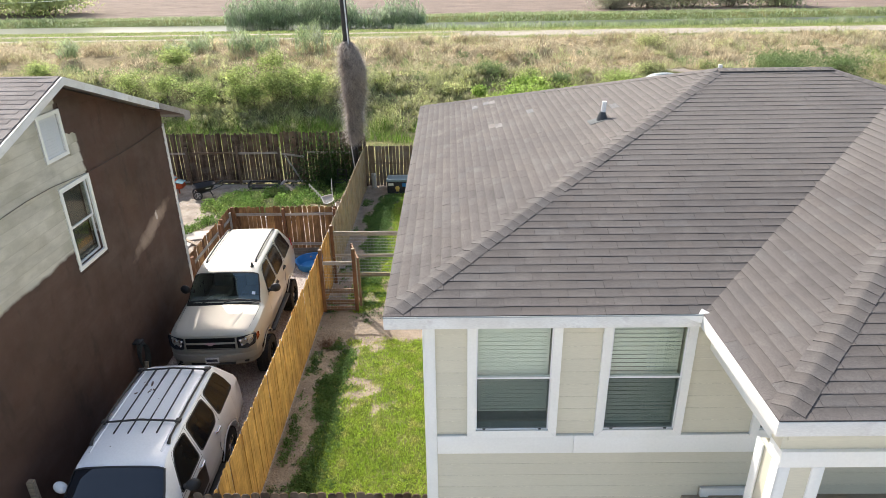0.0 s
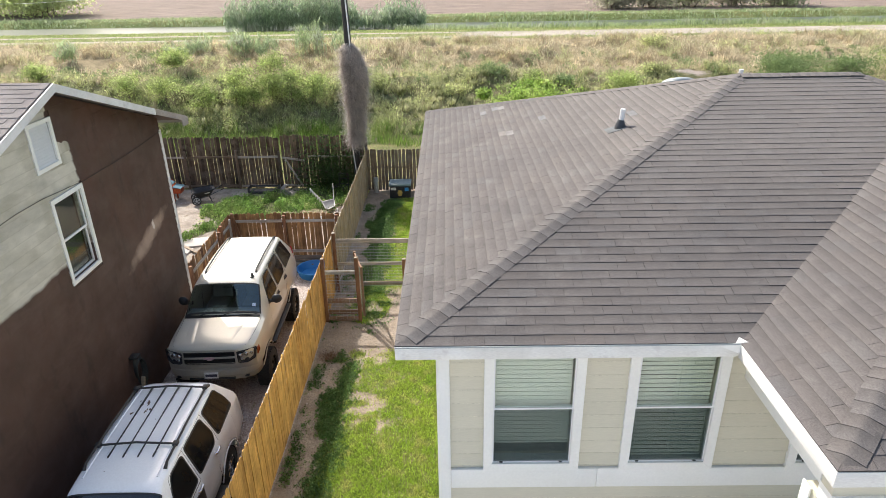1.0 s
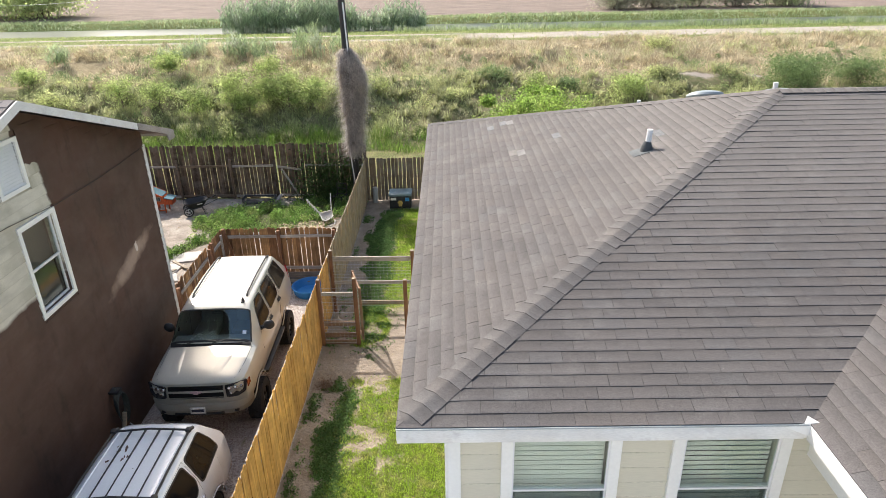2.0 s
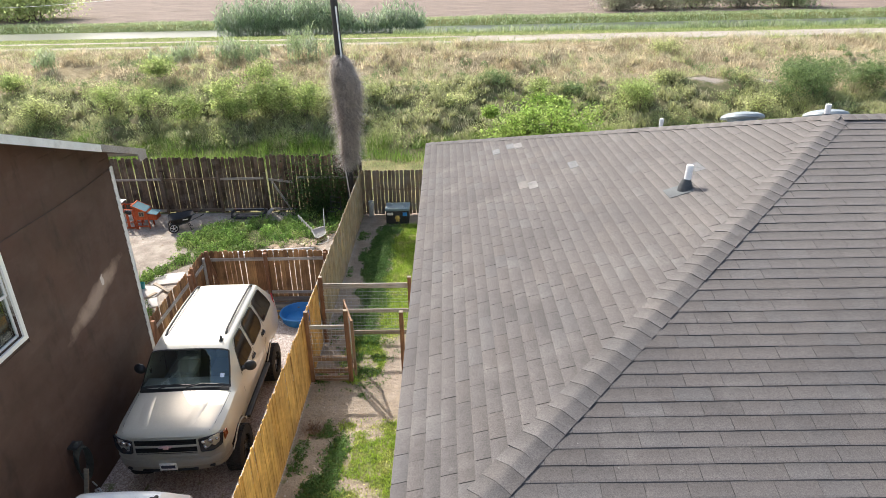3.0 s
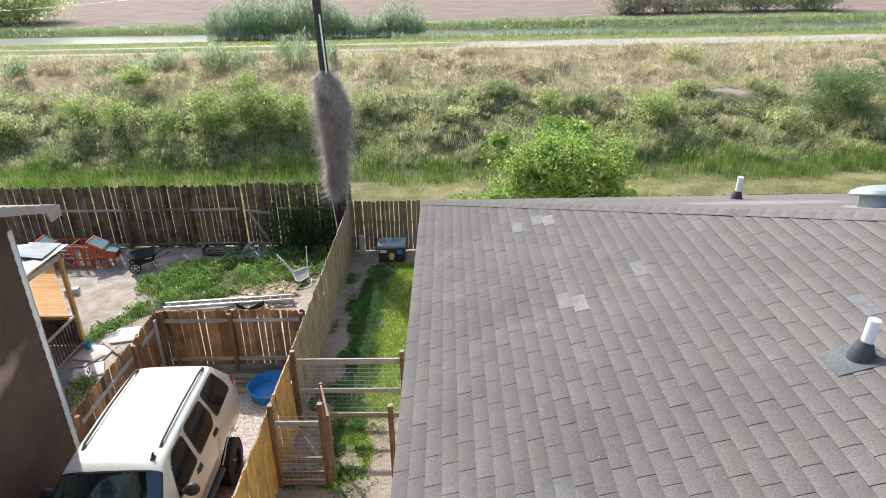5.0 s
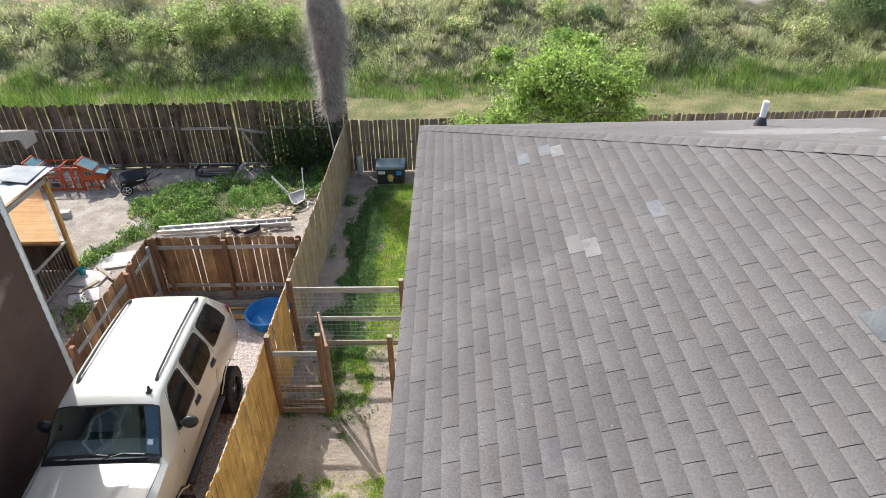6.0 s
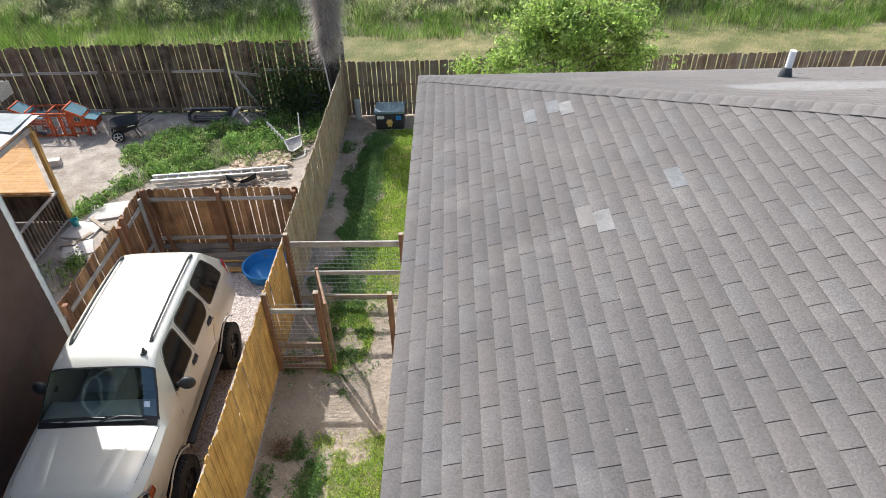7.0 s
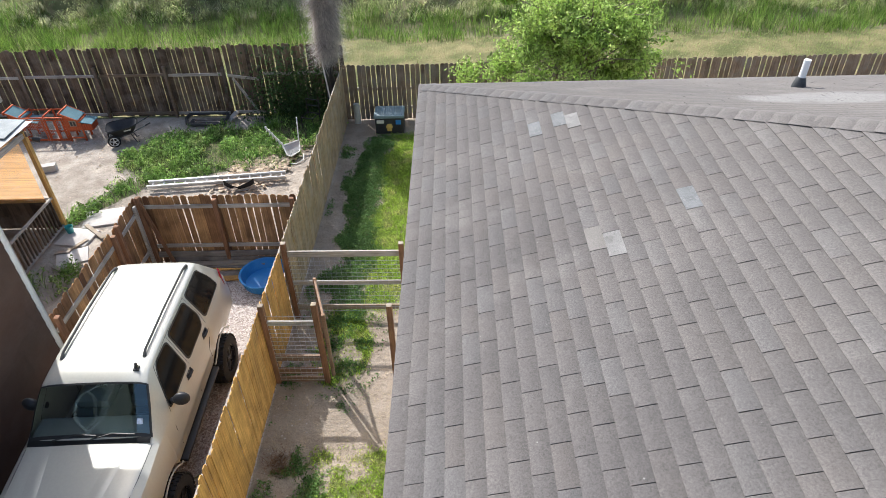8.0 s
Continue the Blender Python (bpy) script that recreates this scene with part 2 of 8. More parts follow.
M["room"] = stuff_mat("room_wall", (0.45, 0.43, 0.4), (0.4, 0.39, 0.36), 0.9)
M["pvc"] = stuff_mat("white_pvc", (0.82, 0.82, 0.82), (0.76, 0.76, 0.75), 0.45, 4, 40, 0.05, 0)
M["boot"] = stuff_mat("black_rubber_boot", (0.045, 0.05, 0.055), (0.06, 0.066, 0.07), 0.6)
M["flash"] = stuff_mat("tarred_flashing", (0.07, 0.08, 0.082), (0.105, 0.115, 0.117), 0.8, 6, 60, 0.2, 0.1)
M["galv"] = stuff_mat("grey_galvanised", (0.33, 0.37, 0.38), (0.28, 0.32, 0.33), 0.5, 3, 60, 0.12, 0.05, metal=0.3)
M["picket"] = wood_mat("cedar_pickets", (0.52, 0.29, 0.092), (0.67, 0.405, 0.137), 2, 0.3)
M["picket_pale"] = wood_mat("pale_pickets", (0.31, 0.232, 0.138), (0.42, 0.325, 0.205), 2, 0.24, (0.35, 0.31, 0.25))
M["picket_red"] = wood_mat("red_cedar_pickets", (0.17, 0.085, 0.045), (0.46, 0.265, 0.12), 2, 0.35)
M["picket_old"] = wood_mat("weathered_pickets", (0.058, 0.038, 0.026), (0.19, 0.131, 0.087), 2, 0.5, (0.19, 0.154, 0.12))
M["rail"] = wood_mat("grey_rail", (0.36, 0.32, 0.28), (0.44, 0.40, 0.35), 0, 0.2, (0.42, 0.40, 0.38))
M["rail_y"] = wood_mat("grey_rail_along", (0.36, 0.32, 0.28), (0.44, 0.40, 0.35), 1, 0.2, (0.42, 0.40, 0.38))
M["post"] = wood_mat("brown_post", (0.20, 0.10, 0.055), (0.26, 0.135, 0.075), 2)
M["picket_grey"] = wood_mat("grey_brown_pickets", (0.17, 0.12, 0.08), (0.28, 0.205, 0.145), 2, 0.3, (0.24, 0.21, 0.18))
M["rail_old"] = wood_mat("old_brown_rail", (0.15, 0.105, 0.072), (0.22, 0.16, 0.112), 0, 0.2, (0.18, 0.15, 0.12))
M["rail_brown"] = wood_mat("brown_rail", (0.20, 0.12, 0.075), (0.26, 0.16, 0.10), 0, 0.2, (0.28, 0.22, 0.17))
M["lumber"] = wood_mat("old_lumber", (0.25, 0.20, 0.15), (0.36, 0.29, 0.20), 0, 0.25, (0.30, 0.27, 0.24))
M["lumber_dark"] = wood_mat("dark_old_lumber", (0.14, 0.12, 0.105), (0.23, 0.20, 0.175), 0, 0.3, (0.26, 0.24, 0.22))
M["wire"] = stuff_mat("galvanised_wire", (0.50, 0.50, 0.50), (0.42, 0.42, 0.42), 0.4, 5, 40, 0.1, 0, metal=0.7)
n = Nodes("window_glass")
lw = n.t.nodes.new("ShaderNodeLayerWeight")
lw.inputs[0].default_value = 0.5
pw = n.math("POWER", lw.outputs[1], 4.5)
fr = n.t.nodes.new("ShaderNodeMath")
fr.operation = "MULTIPLY_ADD"
fr.inputs[1].default_value, fr.inputs[2].default_value = 0.9, 0.045
n.t.links.new(pw, fr.inputs[0])
gl = n.t.nodes.new("ShaderNodeBsdfGlossy")
gl.inputs["Roughness"].default_value = 0.02
tr = n.t.nodes.new("ShaderNodeBsdfTransparent")
tr.inputs[0].default_value = (0.88, 0.915, 0.88, 1)
mx = n.t.nodes.new("ShaderNodeMixShader")
for a, b in ((fr.outputs[0], mx.inputs[0]), (tr.outputs[0], mx.inputs[1]), (gl.outputs[0], mx.inputs[2])):
    n.t.links.new(a, b)
n.t.links.new(mx.outputs[0], n.t.nodes["Material Output"].inputs[0])
M["glass"] = n.m

# ---- ground ----
PROFILE_Y = [-3000, 27, 29.3, 31, 34, 37, 41, 46, 49, 54, 58, 61.4, 63.0, 68.4, 70, 71.5, 74, 3000]
PROFILE_Z = [0, 0, -0.15, 0.15, 1.25, 2.05, 2.5, 2.9, 3.0, 3.0, 2.75, 2.5, 2.1, 2.2, 2.95, 2.98, 3.0, 3.0]


def height(x, y):
    x, y = np.asarray(x, float), np.asarray(y, float)
    y2 = y + 1.2 * (vnoise(x, y, 7.0, 3) - 0.5) * step(y, 28, 33) * (1 - step(y, 44, 48))
    z = np.interp(y2, PROFILE_Y, PROFILE_Z)
    rough = step(y, 28, 33) * (1 - step(y, 45, 48))
    z = z + rough * (0.85 * (vnoise(x, y, 2.4, 5) - 0.5) + 0.40 * (vnoise(x, y, 0.9, 6) - 0.5))
    yard = 1 - step(y, 26, 29)
    return z + yard * 0.035 * (vnoise(x, y, 0.8, 7) - 0.5) * (np.abs(y - 24) > 0) * step(np.abs(x - 5.6), 5.6, 6.0)


def spans(*pieces):
    out = [pieces[0][0]]
    for a, b, d in pieces:
        k = max(1, int(round((b - a) / d)))
        out += [a + (b - a) * (i + 1) / k for i in range(k)]
    return np.array(out)


gx = spans((-3000, -400, 650), (-400, -90, 40), (-90, -22, 2), (-22, -14, 0.5), (-14, 0.4, 0.14), (0.4, 22, 0.6), (22, 90, 2), (90, 400, 40), (400, 3000, 650))
gy = spans((-3000, -200, 700), (-200, -8, 12), (-8, 0, 0.5), (0, 23, 0.14), (23, 48, 0.35), (48, 76, 0.5), (76, 130, 3), (130, 500, 30), (500, 3000, 500))
GX, GY = np.meshgrid(gx, gy)
fx, fy = GX.ravel(), GY.ravel()
verts = np.stack([fx, fy, height(fx, fy)], 1)
nx, ny = len(gx), len(gy)
idx = np.arange(nx * ny).reshape(ny, nx)
quads = np.stack([idx[:-1, :-1].ravel(), idx[:-1, 1:].ravel(), idx[1:, 1:].ravel(), idx[1:, :-1].ravel()], 1)


def lawn_cover(x, y):
    """How much turf grows at a place of the yard, 0 to 1."""
    w = 0.9 * (vnoise(x, y, 0.9, 11) - 0.5) + 0.35 * (vnoise(x, y, 0.3, 12) - 0.5)
    front = step(x + 0.35 * w, -2.45, -2.2) * step(8.55 - y + w * 0.8, 0.0, 0.5) * step(y, -6, -5)
    back = step(x + w * 0.5, -2.12, -1.85) * step(y + w, 11.4, 12.2) * step(20.0 - y + 0.5 * w, 0, 0.6)
    mid = step(1.0 - np.hypot((x + 2.15) / 0.55, (y - 10.8) / 1.1) + w * 0.8, 0.0, 0.3) * (0.25 + 0.6 * step(vnoise(x, y, 0.4, 14), 0.35, 0.6))
    shade_or_wear = step(y + w, 4.4, 5.8) * (y < 9) * (1 - step(x + 0.8 * w, -1.45, -0.8))
    patchy = 1 - shade_or_wear * (0.36 + 0.55 * step(vnoise(x, y, 0.24, 13) + 0.35 * (vnoise(x, y, 0.9, 16) - 0.5), 0.4, 0.65)) - 0.5 * (1 - shade_or_wear) * step(vnoise(x, y, 0.35, 15), 0.74, 0.86)
    return np.clip(np.maximum.reduce([front * patchy, back, mid]) * (x < 0.05) * (x > -3.2), 0, 1)


def clover_cover(x, y):
    w = 0.5 * (vnoise(x, y, 0.8, 41) - 0.5) + 0.3 * (vnoise(x, y, 0.25, 49) - 0.5)
    clump = step(vnoise(x, y, 0.3, 44), 0.25, 0.55)
    band = step(x + 0.8 * w - 0.03 * (y - 4), -2.86, -2.6) * (1 - step(x + 0.4 * w, -2.28, -2.08)) * step(8.3 - y + w, 0, 0.5) * (0.8 + 0.2 * clump)
    back = step(x + w, -2.80, -2.6) * (1 - step(x + 0.6 * w, -2.05, -1.75)) * step(y, 11.0, 11.6) * (1 - step(y, 19.2, 19.8)) * (0.72 + 0.28 * clump)
    spots = step(vnoise(x, y, 0.33, 42), 0.8, 0.87) * (y < 9.3) * (x < -2.0) * 0.8
    wall = np.exp(-((x + 3.15) / 0.16) ** 2) * step(vnoise(x, y, 0.5, 45), 0.5, 0.66) * (y < 19) * 0.6
    gate = np.exp(-((x + 2.1) / 0.45) ** 2 - ((y - 10.7) / 0.8) ** 2) * clump
    return np.clip(band + back + spots + wall + gate * 0.8, 0, 1)


def weed_cover(x, y):
    """The weeds of the neighbour's yard."""
    w = 1.5 * (vnoise(x, y, 1.3, 21) - 0.5) + 0.6 * (vnoise(x, y, 0.4, 22) - 0.5)
    main = step(1.0 - np.hypot((x + 7.1) / 2.3, (y - 18.6) / 1.75) + w * 0.55, 0, 0.25)
    edge = step(1.0 - np.abs(x + 8.75 + (17.0 - y) * 0.55) / 0.42 + w * 0.6, 0, 0.3) * step(y, 14.9, 15.4) * (1 - step(y, 16.8, 17.8)) * 0.7
    corner = step(1.0 - np.hypot((x + 4.4) / 1.9, (y - 20.4) / 1.3) + w * 0.5, 0, 0.25)
    near = 0.25 * step(1.0 - np.hypot((x + 9.0) / 0.6, (y - 12.7) / 0.7) + w * 0.5, 0, 0.25)
    return np.clip(np.maximum.reduce([main, edge, corner, near]) * (x < -3.4) * (y < 21.2), 0, 1)


def scar_cover(x, y):
    """Bare eroded patches on the bank."""
    w = 1.2 * (vnoise(x, y, 0.8, 37) - 0.5)
    return np.clip(np.exp(-((x - 15.3 + w) / 1.7) ** 2 - ((y - 36.2 + 0.5 * w) / 0.6) ** 2) + np.exp(-((x - 18.9 - w) / 1.0) ** 2 - ((y - 36.7) / 0.5) ** 2), 0, 1)


def road_cover(x, y):
    """The pale canal track: two ruts on one side, one wide worn lane on the other."""
    wide = step(np.asarray(x, float) + 3 * (vnoise(x, y, 4.0, 35) - 0.5), -3.0, 3.0)
    a = step(y, 49.2, 49.8) * (1 - step(y, 50.6, 51.2))
    b = step(y, 52.9, 53.4) * (1 - step(y, 54.0, 54.6))
    lane = step(y, 49.6, 50.6) * (1 - step(y, 53.6, 54.6)) * (0.55 + 0.6 * vnoise(x, y, 1.6, 36))
    return np.clip(np.maximum((a + b) * (1 - 0.5 * wide), lane * wide), 0, 1)


fields = {
    "lawn": np.maximum(lawn_cover(fx, fy), 0.75 * clover_cover(fx, fy)),
    "weed": weed_cover(fx, fy),
    "gravel": ((fx > -7.0) & (fx < -3.35) & (fy < 13.6) & (fy > -8)).astype(float),
    "strip": step(fy, 21.0, 21.5) * (1 - step(fy, 28.2, 29.0)),
    "green": step(fy, 28, 29) * (1 - step(fy + 3.0 * (vnoise(fx, fy, 5, 31) - 0.5), 35.0, 37.5)),
    "dry": step(fy + 3.0 * (vnoise(fx, fy, 5, 31) - 0.5), 35.0, 37.5) * (1 - step(fy, 48.2, 49.2)),
    "road": road_cover(fx, fy),
    "scar": scar_cover(fx, fy),
    "bank": step(fy, 48.6, 49.2) * (1 - step(fy, 72.5, 74.0)),
    "field": step(fy, 72.5, 74.0),
    # unseen pale ground before the house, added to bounce light onto its front
    "bounce_slab": 1 - step(fy, -2.9, -2.6),
    "sand": (1 - step(fy, 21.0, 21.5)) * (fx < -3.3),
}
n = Nodes("ground_soil")
big, mid, fine = n.noise(0.35, 5), n.noise(2.2, 5), n.noise(55, 4)


def mask(key, lo=0.35, hi=0.65, k=0.5):
    return n.ramp(n.math("ADD", n.attr(key), n.math("MULTIPLY", n.math("SUBTRACT", n.noise(7, 5), 0.5), k)), lo, hi)


c = n.mix(n.ramp(mid, 0.35, 0.65), (0.27, 0.22, 0.17), (0.36, 0.30, 0.24))
c = n.mix(n.attr("sand"), c, n.mix(n.ramp(mid, 0.35, 0.65), (0.27, 0.23, 0.188), (0.42, 0.37, 0.31)))
c = n.mix(n.math("MULTIPLY", n.attr("sand"), n.ramp(n.noise(13, 5, None, 0.7), 0.55, 0.68, 0, 0.55)), c, (0.19, 0.155, 0.122))
c = n.mix(n.math("MULTIPLY", n.attr("sand"), n.ramp(n.noise(4.2, 4, None, 0.6), 0.58, 0.72, 0, 0.5)), c, (0.50, 0.45, 0.39))
c = n.mix(mask("gravel", 0.4, 0.6, 0.0), c, n.mix(n.ramp(n.voronoi(38, "F1", "Color"), 0.2, 0.8), (0.30, 0.24, 0.21), (0.60, 0.545, 0.50)))
c = n.mix(mask("lawn"), c, n.mix(n.ramp(mid, 0.4, 0.65), (0.11, 0.15, 0.035), (0.20, 0.20, 0.08)))
c = n.mix(mask("weed"), c, n.mix(n.ramp(mid, 0.4, 0.65), (0.06, 0.075, 0.03), (0.14, 0.13, 0.07)))
c = n.mix(mask("strip"), c, n.mix(n.ramp(n.noise(0.8, 5), 0.42, 0.62), (0.115, 0.125, 0.045), (0.24, 0.21, 0.10)))
c = n.mix(mask("green"), c, n.mix(n.ramp(mid, 0.4, 0.65), (0.12, 0.13, 0.055), (0.24, 0.21, 0.12)))
c = n.mix(mask("dry"), c, n.mix(n.ramp(mid, 0.38, 0.65), (0.22, 0.175, 0.10), (0.35, 0.29, 0.175)))
c = n.mix(mask("scar", 0.45, 0.7, 0.8), c, (0.36, 0.31, 0.27))
c = n.mix(mask("bank"), c, n.mix(n.ramp(n.noise(0.5, 5), 0.4, 0.65), (0.13, 0.17, 0.05), (0.22, 0.22, 0.085)))
c = n.mix(mask("road", 0.4, 0.75, 0.7), c, n.mix(n.ramp(mid, 0.3, 0.7), (0.34, 0.30, 0.25), (0.44, 0.395, 0.335)))
# out-of-view reflector: pale concrete tone that brightens the front wall
c = n.mix(n.attr("bounce_slab"), c, n.mix(n.ramp(mid, 0.3, 0.7), (0.54, 0.525, 0.50), (0.61, 0.59, 0.565)))
fur = n.noise(1.0, 5, (0.16, 1.3, 1), 0.65)
soil = n.mix(n.ramp(fur, 0.35, 0.62), (0.175, 0.135, 0.107), (0.25, 0.20, 0.168))
soil = n.mix(n.ramp(n.noise(1.0, 4, (0.35, 1.1, 1), 0.6), 0.60, 0.66, 0, 0.7), soil, (0.10, 0.078, 0.062))
c = n.mix(n.attr("field"), c, soil)
c = n.times(c, n.ramp(fine, 0.25, 0.75, 0.78, 1.2))
c = n.times(c, n.ramp(big, 0.3, 0.7, 0.88, 1.1))
n.bump(n.math("ADD", fine, n.math("MULTIPLY", n.noise(9, 4), 3.0)), 0.8, 0.025)
M["ground"] = n.done(c, 0.95, 0, 0.2)
gme = mesh_np("ground", verts, [quads], M["ground"])
gme.polygons.foreach_set("use_smooth", np.ones(len(quads), bool))
for key, val in fields.items():
    gme.attributes.new(key, "FLOAT", "POINT").data.foreach_set("value", np.asarray(val, np.float32))
ground = tagged(new("ground", gme), "dry dirt yards, gravel drive and grassy canal banks", "ground", kind="structure")

n = Nodes("canal_water")
n.bump(n.noise(3, 3, (1, 2.5, 1)), 0.15, 0.05)
M["water"] = n.done((0.06, 0.078, 0.055), 0.3, 0, 0.3)
part("water", bx(-400, 400, 62.3, 69.2, 2.25, 2.42), M["water"], None, "still greenish canal water between grassy banks")
scene.objects["water"]["kind"], scene.objects["water"]["category"] = "structure", "water"

# ---- the beige house ----
Z0, SL = 5.82, 0.32
XW, YB, YF, XR, XV = -0.40, 9.80, -0.40, 11.60, 2.90
YP = -2.08
AP1, AP2, WR1, WR2 = (4.7, 4.7), (6.5, 4.7), (7.25, 2.27), (7.25, 3.95)
house = thing("house", (0, 0, 0), "two-storey beige lap-sided house with a brown shingle hip roof", "house")


def zr(h):
    return Z0 + SL * h


E3 = [Vector((XW, YF, Z0)), Vector((XW, YB, Z0)), Vector((4.7, 4.7, zr(5.1))), Vector((6.5, 4.7, zr(5.1))), Vector((7.25, 3.95, zr(4.35))),
      Vector((7.25, 2.27, zr(4.35))), Vector((XV, YF, Z0)), Vector((XV, YP, Z0)), Vector((XR, YP, Z0)), Vector((XR, YB, Z0))]
FL, BL, A1, A2, W2, W1, VL, PL, PR, BR = E3
deck = bmesh.new()
for poly in ((FL, A1, BL), (FL, VL, W2, A2, A1), (VL, PL, W1, W2), (PL, PR, W1), (PR, BR, A2, W2, W1), (BR, BL, A1, A2)):
    up = (poly[1] - poly[0]).cross(poly[2] - poly[0])
    prism(deck, poly if up.z > 0 else poly[::-1], 0.04)
roof = part("roof", deck, M["tar"], house, "brown-grey asphalt shingle hip roof with a few pale patches")


def clip(poly, a, b):
    """Keeps what lies left of the line a-b."""
    out = []
    for i, p in enumerate(poly):
        q = poly[(i + 1) % len(poly)]
        sp = (b[0] - a[0]) * (p[1] - a[1]) - (b[1] - a[1]) * (p[0] - a[0])
        sq = (b[0] - a[0]) * (q[1] - a[1]) - (b[1] - a[1]) * (q[0] - a[0])
        if sp >= 0:
            out.append(p)
        if sp * sq < 0:
            t = sp / (sp - sq)
            out.append((p[0] + t * (q[0] - p[0]), p[1] + t * (q[1] - p[1])))
    return out


TAB, EXPO = 0.289, 0.126
tab_bm = bmesh.new()
G, TOP = 0.0026, EXPO + 0.02
tr_ = [[tab_bm.verts.new((x, y, z)) for x in (G, TAB - G)] for y, z in ((0, -0.001), (0, 0.0068), (0.018, 0.0088), (0.07, 0.0065), (TOP, 0.0015))]
for a, b in zip(tr_, tr_[1:]):
    tab_bm.faces.new((a[0], a[1], b[1], b[0])).material_index = int(a is tr_[0])
for k_ in (0, 1):
    low = [tab_bm.verts.new((tr_[i][k_].co.x, tr_[i][k_].co.y, -0.001)) for i in (4,)]
    ring = [tr_[i][k_] for i in range(5)] + low
    tab_bm.faces.new(ring if k_ else ring[::-1]).material_index = 1
bmesh.ops.recalc_face_normals(tab_bm, faces=tab_bm.faces)
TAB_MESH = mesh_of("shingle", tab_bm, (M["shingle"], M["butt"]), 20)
TAB_MESH.attributes.new("shade_or_wear", "FLOAT", "POINT").data.foreach_set("value", [min(1.0, max(0.0, 1 - v.co.y / EXPO)) for v in TAB_MESH.vertices])
PATCH_MESH = {}
for key in ("patch", "patch_blue", "patch_tan"):
    PATCH_MESH[key] = TAB_MESH.copy()
    PATCH_MESH[key].materials[0] = M[key]
rest_v, rest_f, rest_m = [], [], []
rest_w = []


def shingle_slope(origin, along, poly, keep=None, budget=0, seed=1, dark=None, pale=(), gap=0.0014):
    """Lays tabs on the slope with its lower left corner at origin; the first whole ones that keep() picks are pieces of their own."""
    rng = random.Random(seed)
    U = Vector(along)
    V = Vector((0, 0, 1)).cross(U)
    V = (V + Vector((0, 0, SL))).normalized()
    N = U.cross(V)
    fl = [((Vector(p) - origin).dot(U), (Vector(p) - origin).dot(V)) for p in poly]
    area = sum(fl[i][0] * fl[(i + 1) % len(fl)][1] - fl[(i + 1) % len(fl)][0] * fl[i][1] for i in range(len(fl)))
    if area < 0:
        fl = fl[::-1]
    u0, u1, v1 = min(p[0] for p in fl), max(p[0] for p in fl), max(p[1] for p in fl)
    made = 0
    base = Matrix((U, V, N)).transposed().to_4x4()
    for k in range(int(v1 / EXPO) + 1):
        off = (0.286 + 0.1125 * k) % TAB + rng.uniform(-0.003, 0.003)
        u = u0 - TAB + off
        while u < u1:
            lo = -0.012 if k == 0 else 0.0
            lift = rng.uniform(0, 0.002)
            sag = rng.uniform(-0.002, 0.002)
            r = [(u + gap, k * EXPO + lo + sag), (u + TAB - gap, k * EXPO + lo + sag), (u + TAB - gap, (k + 1) * EXPO + 0.02), (u + gap, (k + 1) * EXPO + 0.02)]
            full = list(r)
            for i in range(len(fl)):
                if full:
                    full = clip(full, fl[i], fl[(i + 1) % len(fl)]) if i != dark else full
            if len(full) >= 3:
                mid = origin + U * (u + TAB / 2) + V * (k + 0.5) * EXPO
                hit = [q[2] for q in pale if abs((mid - Vector(q[:2] + (0,))).dot(U)) < TAB / 2 and abs(mid.x - q[0]) < EXPO * 0.476]
                if hit and full == r:
                    m = base.copy()
                    m.translation = origin + U * u + V * (k * EXPO + sag) + N * (lift + 0.002)
                    part("shingle", PATCH_MESH[hit[0]], None, roof, "paler replacement shingle", m)
                elif keep and made < budget and len(full) == 4 and full == r and keep(mid):
                    m = base.copy()
                    m.translation = origin + U * u + V * (k * EXPO + sag) + N * lift
                    part("shingle", TAB_MESH, None, roof, "", m)
                    made += 1
                else:
                    i0, m_ = len(rest_v), len(full)
                    whole = full == r
                    for p in full:
                        f = (p[1] - k * EXPO) / EXPO
                        rest_v.append(origin + U * p[0] + V * p[1] + N * ((0.0068 if whole and f < 0.2 else 0.0085 - 0.0065 * f) + lift))
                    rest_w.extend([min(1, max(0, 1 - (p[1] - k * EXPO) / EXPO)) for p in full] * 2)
                    for p in full:
                        rest_v.append(origin + U * p[0] + V * p[1] + N * -0.001)
                    for i in range(m_):
                        j = (i + 1) % m_
                        rest_f.append((i0 + j, i0 + i, i0 + m_ + i, i0 + m_ + j))
                        rest_m.append(1)
                    if whole:
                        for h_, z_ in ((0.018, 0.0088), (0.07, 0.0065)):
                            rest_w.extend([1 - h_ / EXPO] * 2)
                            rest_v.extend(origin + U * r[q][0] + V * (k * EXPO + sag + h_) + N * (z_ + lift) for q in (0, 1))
                        a_ = i0 + 8
                        rest_f.extend([(i0, i0 + 1, a_ + 1, a_), (a_, a_ + 1, a_ + 3, a_ + 2), (a_ + 2, a_ + 3, i0 + 2, i0 + 3)])
                        rest_m.extend([0, 0, 0])
                    else:
                        rest_f.append(tuple(range(i0, i0 + m_)))
                        rest_m.append(0)
            u += TAB


